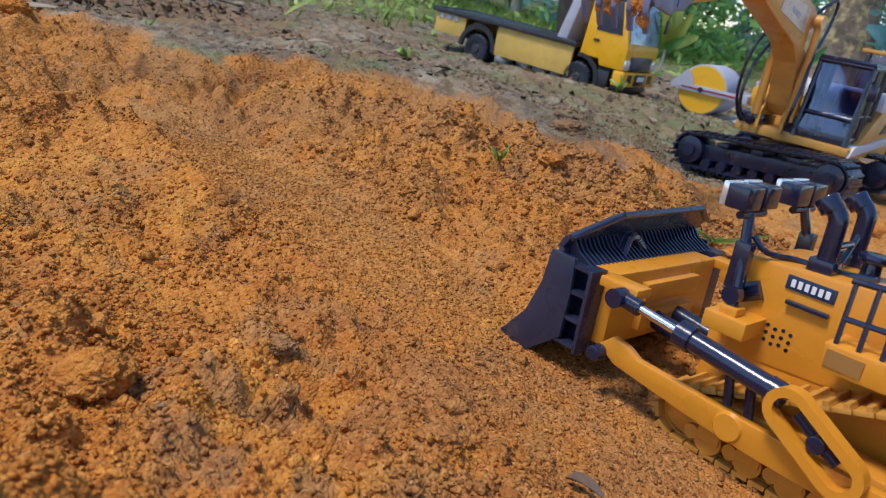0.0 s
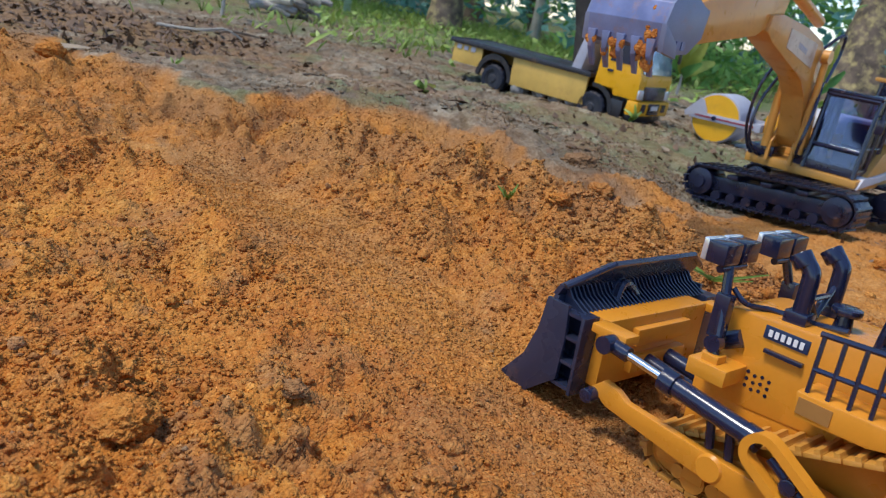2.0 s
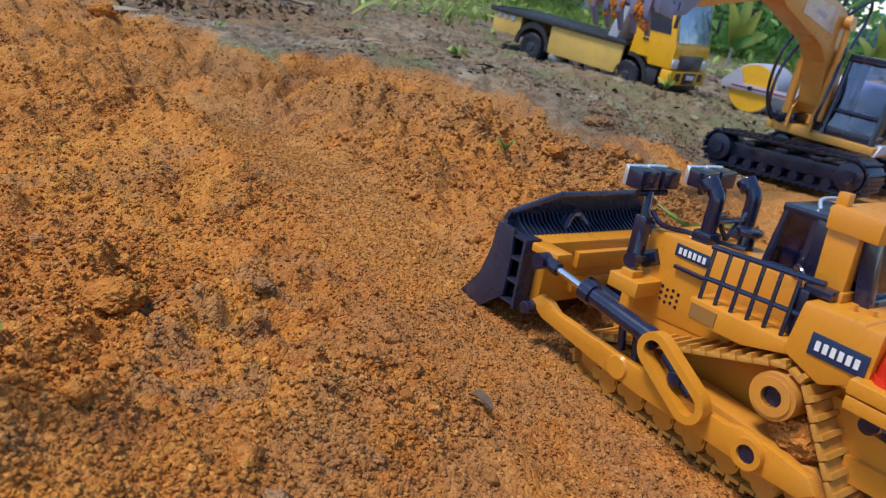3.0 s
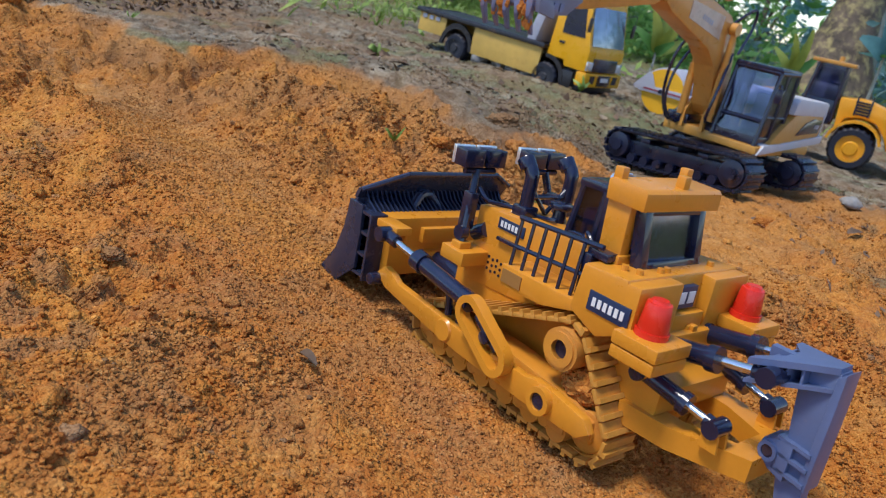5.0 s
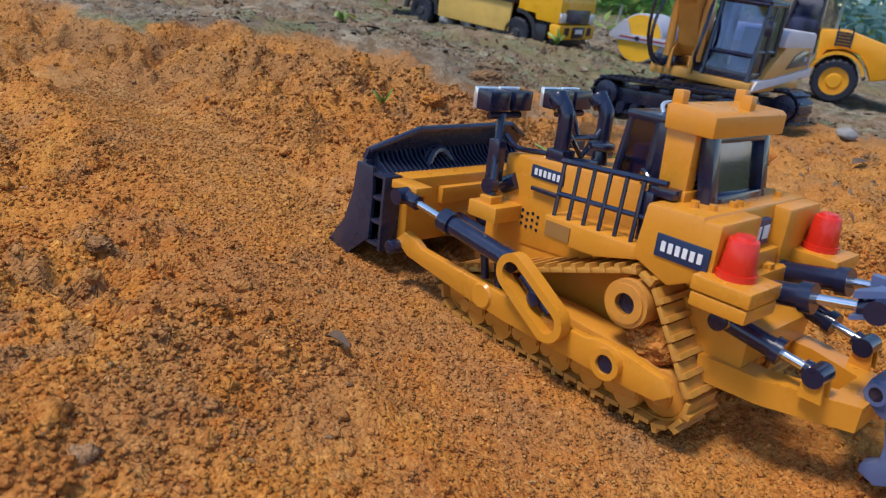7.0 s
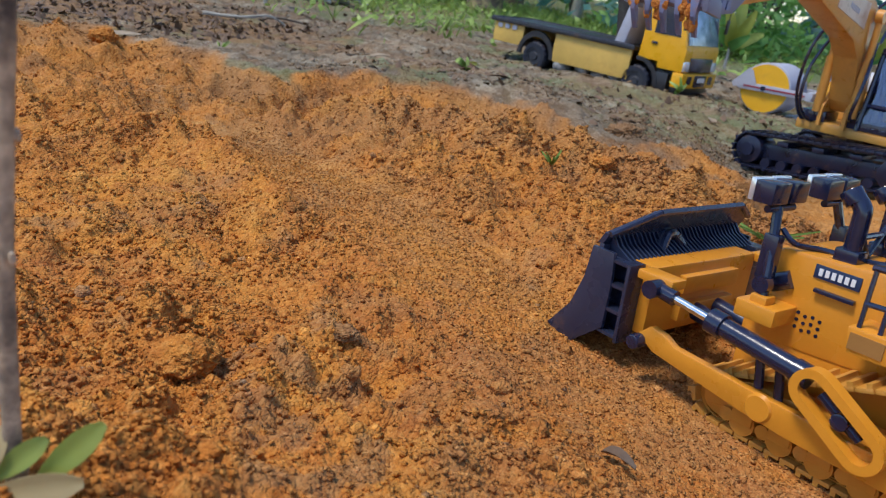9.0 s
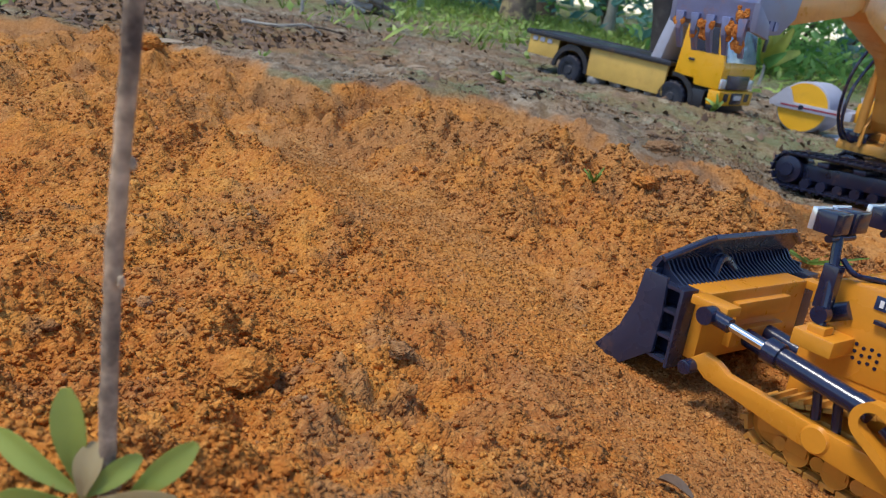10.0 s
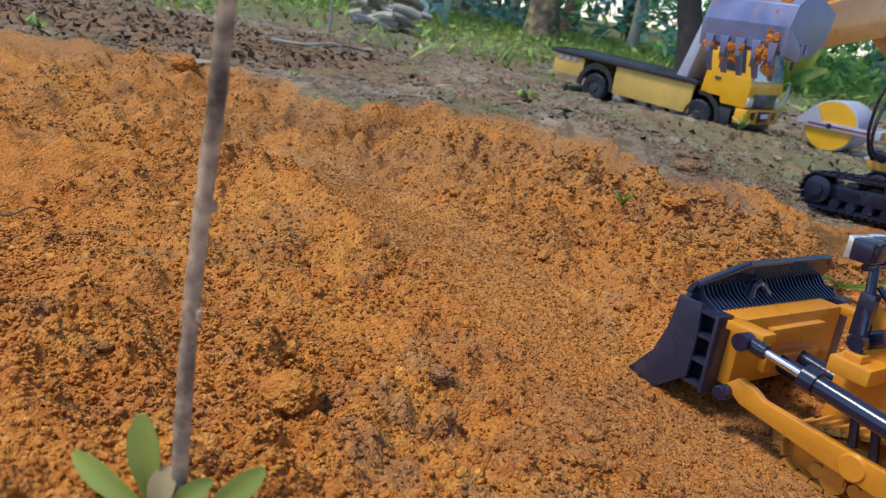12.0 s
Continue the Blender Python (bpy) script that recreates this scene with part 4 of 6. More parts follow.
    loops = [[bm.verts.new((x, y, zz)) for x, y in pts] for pts, zz in ((outer, 0.029), (outer, 0.042), (inner, 0.042), (inner, 0.029))]
    for i in range(4):
        p, q = loops[i], loops[(i + 1) % 4]
        for k in range(6):
            bm.faces.new((p[k], p[(k + 1) % 6], q[(k + 1) % 6], q[k]))
    for s in (1, -1):
        for dy in (0.0042, -0.0042):
            prism(bm, [(-0.056, 0.041), (-0.045, 0.041), (-0.046, 0.054), (-0.050, 0.057), (-0.054, 0.054)], s * 0.03 + dy - 0.0009, s * 0.03 + dy + 0.0009)
            prism(bm, [(0.004, 0.057), (0.004, 0.067), (-0.006, 0.066), (-0.009, 0.061), (-0.005, 0.057)], s * 0.034 + dy - 0.0009, s * 0.034 + dy + 0.0009)
    rip_frame = part("ripper_frame", bm, YELLOW, z)
    for s in (1, -1):
        cylinder(rip_frame, (-0.002, s * 0.034, 0.062), (-0.050, s * 0.030, 0.0525), 0.0052, 0.62)
        rodpart("pin", (-0.003, s * 0.026, 0.0618), (-0.003, s * 0.042, 0.0618), 0.0048, NAVY, rip_frame, bev=0.0008)
        cylinder(rip_frame, (0.0, s * 0.023, 0.0765), (-0.064, s * 0.021, 0.0885), 0.0058, 0.55)
    # the shank stands upright, a little narrower than its plates
    S = Matrix(((0.88, 0, 0.085, -0.0206), (0, 0.92, 0, 0), (0, 0, 0.98, 0.001), (0, 0, 0, 1)))
    bm = B()
    prism(bm, [(-0.0685, 0.036), (-0.066, 0.085), (-0.066, 0.096), (-0.087, 0.101), (-0.088, 0.088), (-0.083, 0.034)], -0.0068, 0.0068, 0.0008)
    rip = part("ripper", bm, RIPPER, z, "slate blue ribbed ripper", S)
    top = [(-0.046, 0.031), (-0.046, 0.024), (-0.056, 0.008), (-0.056, -0.008), (-0.046, -0.024), (-0.046, -0.031), (-0.074, -0.013), (-0.086, -0.007), (-0.086, 0.007), (-0.074, 0.013)]
    for low, high in ((0.010, 0.0135), (0.0, 0.0022)):
        bm = B()
        vs = [[bm.verts.new((x, y, 0.0735 + 0.19 * -x + dz)) for x, y in top] for dz in (low, high)]
        bm.faces.new(vs[0][::-1])
        bm.faces.new(vs[1])
        for i in range(10):
            bm.faces.new((vs[0][i], vs[0][(i + 1) % 10], vs[1][(i + 1) % 10], vs[1][i]))
        part("cross_plate", bm, RIPPER, rip, "", S)
    for x, w in ((-0.05, 0.026), (-0.056, 0.022), (-0.063, 0.018), (-0.07, 0.014)):
        boxpart("rib", (x, 0, 0.0795 + 0.19 * -x), (0.0014, 2 * w, 0.012), RIPPER, rip, m=S)
    boxpart("web", (-0.064, 0, 0.093), (0.04, 0.006, 0.010), RIPPER, rip, m=S)
    bm = B()
    prism(bm, [(-0.08, 0.036), (-0.086, 0.099), (-0.0905, 0.102), (-0.0895, 0.086), (-0.0845, 0.034)], -0.009, 0.009, 0.0006)
    part("back_plate", bm, RIPPER, rip, "", S)
    for zz in (0.0385, 0.047, 0.0555):
        bm = B()
        prism(bm, [(-0.064, zz), (-0.0835, zz - 0.002), (-0.0835, zz), (-0.064, zz + 0.002)], -0.0105, 0.0105)
        part("rib", bm, RIPPER, rip, "", S)
    bm = B()
    prism(bm, [(-0.0535, 0.045), (-0.056, 0.052), (-0.07, 0.057), (-0.074, 0.056), (-0.072, 0.034), (-0.062, 0.037)], -0.0105, 0.0105, 0.0008)
    part("pivot_block", bm, RIPPER, rip, "", S)
    for y0, y1 in ((0.0103, 0.0125), (-0.0125, -0.0103)):
        bm = B()
        ring(bm, (-0.0605, y0, 0.0465), (-0.0605, y1, 0.0465), 0.0056, 0.0036, 18)
        part("boss", bm, RIPPER, rip, "", S)
    rodpart("pin", (-0.0605, -0.0118, 0.0465), (-0.0605, 0.0118, 0.0465), 0.0037, NAVY, rip, m=S)
    bm = B()
    prism(bm, [(-0.0825, 0.037), (-0.0645, 0.039), (-0.0675, 0.022), (-0.067, 0.012), (-0.0585, 0.0075), (-0.058, 0.003), (-0.067, -0.0005), (-0.078, 0.004), (-0.082, 0.018)], -0.0052, 0.0052, 0.0009)
    part("shank_tip", bm, RIPPER, rip, "scuffed slate blue ripper tooth", S)
    return z


build_dozer(pose(0.3125, 0.2640, -0.0120, 1.3, 2.5, 130.3))


# ---- excavator ----
def build_excavator():
    z = thing("excavator", pose(0.658, 1.247, -0.022), "ochre toy excavator on black tracks, boom reaching out and bucket raised", "toy excavator")
    inv = z.matrix_world.inverted()
    under = pose(-0.015, 0.008, 0, 0, 4.5, 131)
    # crawler undercarriage
    shoe = shoe_mesh("track_shoe", 0.0135, 0.056, 0.003, 0.0028, TRACK_B)
    wheels = [(-0.118, 0.032, 0.027), (0.118, 0.032, 0.027)]
    carriage = B()
    box(carriage, (0, 0, 0.04), (0.12, 0.15, 0.022), 0.004)
    rod(carriage, (0, 0, 0.045), (0, 0, 0.062), 0.05, seg=32)
    for x in (-0.05, 0.05):
        box(carriage, (x, 0, 0.036), (0.035, 0.19, 0.02), 0.004)
    carriage = part("undercarriage", carriage, TRACK_B, z, "black plastic undercarriage", under)
    for s in (1, -1):
        y = s * 0.1
        bm = B()
        box(bm, (0, y, 0.032), (0.225, 0.034, 0.026), 0.004)
        for k in range(7):
            rod(bm, (-0.085 + 0.0283 * k, y - 0.024, 0.013), (-0.085 + 0.0283 * k, y + 0.024, 0.013), 0.0085, seg=14)
        for x in (-0.118, 0.118):
            rod(bm, (x, y - 0.026, 0.032), (x, y + 0.026, 0.032), 0.0235, seg=24, bev=0.002)
            rod(bm, (x, y - 0.031, 0.032), (x, y + 0.031, 0.032), 0.011, seg=16)
        for k in range(3):
            box(bm, (-0.06 + 0.06 * k, y, 0.049), (0.02, 0.05, 0.008), 0.002)
        tf = part("track_frame", bm, TRACK_B, z, "", under)
        places, hull = track_path(wheels, 0.0135)
        bm = B()
        outer, inner = hull[::2], [(x * 0.985, 0.032 + (zz - 0.032) * 0.9) for x, zz in hull[::2]]
        vs = [[bm.verts.new((x, yy, zz)) for x, zz in rp] for rp in (outer, inner) for yy in (y - 0.02, y + 0.02)]
        n = len(outer)
        for i in range(n):
            j = (i + 1) % n
            for a, b in ((0, 1), (1, 3), (3, 2), (2, 0)):
                bm.faces.new((vs[a][i], vs[a][j], vs[b][j], vs[b][i]))
        belt = part("track", bm, TRACK_B, z, "", under)
        for x, zz, a in places:
            shared("track_shoe", shoe, belt, under @ pose(x, y, zz, 0, -math.degrees(a), 0))
    # upper house, turned towards its bucket
    H = inv @ pose(0.626, 1.24, 0.0, 0, 0, -135.4)
    bm = B()
    slab(bm, [(0.005, -0.1), (0.005, 0.098), (-0.2, 0.098), (-0.235, 0.06), (-0.235, -0.06), (-0.2, -0.1)], 0.044, 0.062, 0.003)
    house = part("house", bm, EXC_BODY, z, "", H)
    rodpart("turntable", (-0.09, 0, 0.03), (-0.09, 0, 0.046), 0.06, EXC_OR, house, m=H, seg=32)
    bm = B()
    prism(bm, [(-0.02, 0.062), (-0.235, 0.07), (-0.235, 0.12), (-0.1, 0.12), (-0.07, 0.1)], 0.062, 0.0965, 0.003)
    prism(bm, [(-0.08, 0.062), (-0.24, 0.066), (-0.24, 0.135), (-0.09, 0.125)], -0.098, 0.06, 0.005)
    part("engine_cover", bm, EXC_BODY, z, "", H)
    bm = B()
    prism(bm, [(-0.085, 0.118), (-0.238, 0.118), (-0.235, 0.146), (-0.1, 0.15), (-0.088, 0.14)], -0.095, 0.097, 0.006)
    prism(bm, [(0.02, 0.046), (-0.245, 0.068), (-0.245, 0.083), (-0.06, 0.066), (0.0, 0.064)], 0.06, 0.1005, 0.002)
    slab(bm, [(-0.225, -0.1), (-0.225, 0.1), (-0.25, 0.09), (-0.262, 0.05), (-0.262, -0.05), (-0.25, -0.09)], 0.062, 0.135, 0.006)
    part("counterweight", bm, CW_WHITE, z, "pale grey counterweight with a rising band", H)
    bm = B()
    prism(bm, [(-0.12, 0.082), (-0.215, 0.088), (-0.225, 0.112), (-0.185, 0.115), (-0.15, 0.106)], 0.0955, 0.0985, 0.001)
    part("side_panel", bm, NAVY, z, "dark curved engine panel", H)
    letter_bars(house, H @ pose(-0.2, 0.0992, 0.1, 90, 0, 180), 0.02, 0.008, 3, GREY_PL)
    # operator's cab
    bm = B()
    y0, y1 = 0.004, 0.086
    for y in (y0, y1):
        box(bm, (-0.034, y, 0.068), (0.085, 0.005, 0.014), 0.001)
    for x in (0.0085, -0.0765):
        box(bm, (x, 0.045, 0.068), (0.005, 0.082, 0.014), 0.001)
    cab = part("cab", bm, NAVY, z, "dark blue cab with large framed windows", H)
    for y in (y0, y1):
        for (x0, za), (x1, zb) in (((0.012, 0.06), (-0.004, 0.186)), ((-0.075, 0.06), (-0.075, 0.188)), ((-0.033, 0.062), (-0.036, 0.188))):
            rodpart("pillar", (x0, y, za), (x1, y, zb), 0.0042, NAVY, cab, seg=8, m=H)
        rodpart("roof_rail", (-0.002, y, 0.186), (-0.075, y, 0.188), 0.0042, NAVY, cab, seg=8, m=H)
        rodpart("waist_rail", (0.006, y, 0.11), (-0.075, y, 0.11), 0.0026, NAVY, cab, seg=8, m=H)
    for x, zz in ((-0.003, 0.186), (-0.075, 0.188), (0.006, 0.102)):
        rodpart("cross_rail", (x, y0, zz), (x, y1, zz), 0.0042, NAVY, cab, seg=8, m=H)
    boxpart("cab_roof", (-0.04, 0.045, 0.191), (0.082, 0.088, 0.007), NAVY, cab, 0.003, m=H)
    boxpart("cab_floor", (-0.034, 0.045, 0.064), (0.086, 0.082, 0.006), NAVY, cab, 0.001, m=H)
    bm = B()
    box(bm, (-0.055, 0.045, 0.09), (0.035, 0.035, 0.03), 0.004)
    box(bm, (-0.068, 0.045, 0.12), (0.012, 0.035, 0.05), 0.004)
    part("seat", bm, SEAT, cab, "", H)
    for c, sz, r in (((0.0035, 0.045, 0.126), (0.0008, 0.076, 0.118), (0, -7, 0)), ((-0.018, 0.0862, 0.126), (0.03, 0.0008, 0.116), (0, 0, 0)), ((-0.055, 0.0862, 0.126), (0.034, 0.0008, 0.116), (0, 0, 0)), ((-0.034, 0.0038, 0.126), (0.074, 0.0008, 0.116), (0, 0, 0))):
        boxpart("window_pane", (0, 0, 0), sz, GLASS, cab, m=H @ pose(*c, *r))
    bm = B()
    tube(bm, [(0.0, 0.09, 0.165), (0.012, 0.1, 0.168), (0.012, 0.1, 0.155)], 0.0015, 6)
    box(bm, (0.012, 0.1, 0.15), (0.006, 0.013, 0.024), 0.002)
    part("mirror", bm, NAVY, cab, "", H)
    boxpart("cab_sill", (-0.03, 0.047, 0.0535), (0.105, 0.1, 0.013), EXC_BODY, cab, 0.002, m=H)
    # front deck with hoses
    bm = B()
    box(bm, (-0.02, -0.075, 0.07), (0.055, 0.045, 0.018), 0.003)
    box(bm, (-0.015, -0.013, 0.075), (0.04, 0.026, 0.03), 0.003)
    part("deck_box", bm, NAVY, house, "", H)
    bm = B()
    prism(bm, [(0.012, 0.056), (0.012, 0.09), (-0.012, 0.118), (-0.045, 0.1), (-0.045, 0.056)], -0.064, -0.058)
    prism(bm, [(0.012, 0.056), (0.012, 0.09), (-0.012, 0.118), (-0.045, 0.1), (-0.045, 0.056)], -0.022, -0.016)
    part("boom_bracket", bm, EXC_OR, house, "", H)
    for pts in ([(0.03, -0.075, 0.23), (0.05, -0.09, 0.18), (0.04, -0.098, 0.11), (0.012, -0.09, 0.062), (-0.02, -0.08, 0.08)],
                [(0.02, -0.07, 0.21), (0.045, -0.085, 0.15), (0.045, -0.085, 0.09), (0.01, -0.075, 0.06), (-0.02, -0.07, 0.075)],
                [(0.0, -0.01, 0.2), (0.03, 0.0, 0.14), (0.035, -0.004, 0.085), (0.0, -0.012, 0.07)],
                [(-0.03, -0.04, 0.25), (-0.055, -0.02, 0.28), (-0.065, -0.02, 0.25), (-0.04, -0.02, 0.2)]):
        bm = B()
        tube(bm, pts, 0.0028, 8)
        part("hose", bm, NAVY, house, "", H)
    # boom, arm and bucket in one upright plane
    A = inv @ pose(0.60, 1.27, 0.0, 0, 0, -135.55)
    bm = B()
    prism(bm, [(-0.05, 0.088), (-0.034, 0.08), (-0.012, 0.084), (0.004, 0.1), (0.014, 0.13), (0.036, 0.172), (0.074, 0.2), (0.15, 0.224), (0.215, 0.245), (0.24, 0.258), (0.235, 0.282), (0.2, 0.287), (0.1, 0.278), (0.03, 0.262), (-0.012, 0.234), (-0.04, 0.15)], -0.02, 0.02, 0.003)
    boom = part("boom", bm, EXC_OR, z, "", A)
    # thin pale plates paint the sky's sheen on the boom sides, under real lettering
    for s in (1, -1):
        bm = B()
        prism(bm, [(0.05, 0.218), (0.165, 0.243), (0.165, 0.271), (0.05, 0.257)], s * 0.0206 - 0.0005, s * 0.0206 + 0.0005)
        plate = part("boom_sheen_plate", bm, material("pale_boom_sheen", (0.62, 0.5, 0.4), 0.3, vary=0.15, scale=30.0, dust=0.35, bump=0.05), boom, "worn lettered plate painting the pale sky sheen on the boom", A)
        letter_bars(plate, A @ pose(0.105, s * 0.0214, 0.246, 90, 0, 0 if s < 0 else 180) @ Matrix.Rotation(radians(-12 if s > 0 else 12), 4, "Z"), 0.04, 0.008, 5, GREY_PL)
    for y in (-0.029, 0.029):
        bm = B()
        rod(bm, (0.012, y, 0.078), (0.016, y, 0.17), 0.0075, seg=16)
        rod(bm, (0.016, y, 0.17), (0.018, y, 0.24), 0.0055, seg=16)
        rod(bm, (0.018, y - 0.006, 0.24), (0.018, y + 0.006, 0.24), 0.011, seg=16)
        part("boom_ram", bm, EXC_OR, boom, "", A)
    bm = B()
    rod(bm, (0.02, 0, 0.292), (0.15, 0, 0.325), 0.0095, seg=16)
    rod(bm, (0.15, 0, 0.325), (0.2, 0, 0.336), 0.005, seg=12)
    part("arm_ram", bm, EXC_OR, boom, "", A)
    bm = B()
    prism(bm, [(0.435, 0.222), (0.47, 0.234), (0.474, 0.254), (0.455, 0.27), (0.28, 0.318), (0.2, 0.345), (0.178, 0.335), (0.19, 0.285), (0.262, 0.25)], -0.0145, 0.0145, 0.003)
    arm = part("arm", bm, EXC_OR, z, "", A)
    bm = B()
    rod(bm, (0.24, 0, 0.34), (0.34, 0, 0.3), 0.008, seg=14)
    rod(bm, (0.34, 0, 0.3), (0.465, 0, 0.28), 0.004, seg=12)
    box(bm, (0.475, 0, 0.27), (0.02, 0.032, 0.012), 0.002)
    part("bucket_ram", bm, EXC_OR, arm, "", A)
    W = 0.053
    A = A @ Matrix.Translation((0.042, 0, 0.032)) @ Matrix.Diagonal((0.9, 1, 0.9, 1))
    bm = B()
    shell = [(0.506, 0.262), (0.534, 0.274), (0.562, 0.272), (0.581, 0.258), (0.589, 0.232), (0.585, 0.203)]
    inner = [(x - 0.006 * (0.3 + i / 6), zz - 0.005) for i, (x, zz) in enumerate(shell)]
    prism(bm, shell + inner[::-1], -W, W, 0.001)
    bucket = part("bucket", bm, BUCKET, z, "worn blue-grey bucket smeared with orange clay", A)
    for s in (1, -1):
        bm = B()
        prism(bm, [(0.49, 0.258)] + shell + [(0.56, 0.196), (0.523, 0.2), (0.495, 0.222)], s * W - 0.002, s * W + 0.002, 0.0008)
        prism(bm, [(0.589, 0.232), (0.585, 0.198), (0.55, 0.192), (0.555, 0.21)], s * W - 0.0035, s * W + 0.0035, 0.0008)
        side = part("side_plate", bm, BUCKET_SIDE, bucket, "lighter blue-grey bucket side", A)
        bm = B()
        for k in range(2):
            box(bm, (0.552 - 0.013 * k, s * (W + 0.0025), 0.209), (0.008, 0.002, 0.011))
        part("cutter", bm, BUCKET, side, "", A)
        boxpart("ear", (0.492, s * 0.018, 0.252), (0.04, 0.004, 0.03), BUCKET_SIDE, bucket, 0.001, m=A)
    for k in range(5):
        bm = B()
        y = -W + 0.012 + k * (2 * W - 0.024) / 4
        prism(bm, [(0.590, 0.212), (0.583, 0.212), (0.580, 0.192), (0.571, 0.166), (0.5745, 0.1655), (0.588, 0.190)], y - 0.0058, y + 0.0058, 0.001)
        for v in bm.verts:
            v.co.y = y + (v.co.y - y) * (1.0 if v.co.z > 0.195 else 0.55)
        part("tooth", bm, BUCKET, bucket, "", A)
    for k in range(44):
        bm = B()
        y, zz = (random.gauss(0.036, 0.007), random.uniform(0.18, 0.262)) if k < 22 else (random.uniform(-W, W), random.choice((0.262, 0.256, 0.188, 0.2)))
        r = random.uniform(0.0025, 0.0055)
        bmesh.ops.create_icosphere(bm, subdivisions=2, radius=r, matrix=Matrix.Translation((0.588 - max(0, zz - 0.232) * 0.5 - max(0, 0.2 - zz) * 0.35, y, zz)) @ Matrix.Diagonal((0.45, 1.2, 1.9, 1)))
        for v in bm.verts:
            v.co += noise.noise_vector(v.co * 260) * r * 0.45
        part("clay_lump", bm, SOIL, bucket, "orange clay stuck to steel", A)
    return z


build_excavator()


def wheel(parent, c, r, width, axis_y=1, rim_mat=None, hub=0.55, m=None, lug=16):
    rim_mat = rim_mat or RIM
    bm = B()
    x, y, zz = c
    prof = [(0.62, -0.5), (0.86, -0.5), (0.97, -0.38), (1.0, -0.2), (1.0, 0.2), (0.97, 0.38), (0.86, 0.5), (0.62, 0.5)]
    seg = 4 * lug
    loops = [[bm.verts.new((x + r * (p - (0.05 if p > 0.95 and (k + (2 if q > 0 else 0)) % 4 < 2 else 0)) * math.cos(2 * math.pi * k / seg), y + width * q, zz + r * (p - (0.05 if p > 0.95 and (k + (2 if q > 0 else 0)) % 4 < 2 else 0)) * math.sin(2 * math.pi * k / seg))) for k in range(seg)] for p, q in prof]
    for a, b in zip(loops, loops[1:] + loops[:1]):
        for k in range(seg):
            bm.faces.new((a[k], a[(k + 1) % seg], b[(k + 1) % seg], b[k]))
    tyre = part("wheel", bm, TYRE, parent, "black rubber tyre", m)
    bm = B()
    rod(bm, (x, y - width * 0.36, zz), (x, y + width * 0.36, zz), r * 0.64, seg=28)
    for s in (1, -1):
        ring(bm, (x, y + s * width * 0.36, zz), (x, y + s * width * 0.44, zz), r * 0.64, r * 0.5)
        rod(bm, (x, y + s * width * 0.36, zz), (x, y + s * width * 0.46, zz), r * hub * 0.5, r * hub * 0.4, 18)
    part("rim", bm, rim_mat, tyre, "", m)
    return tyre


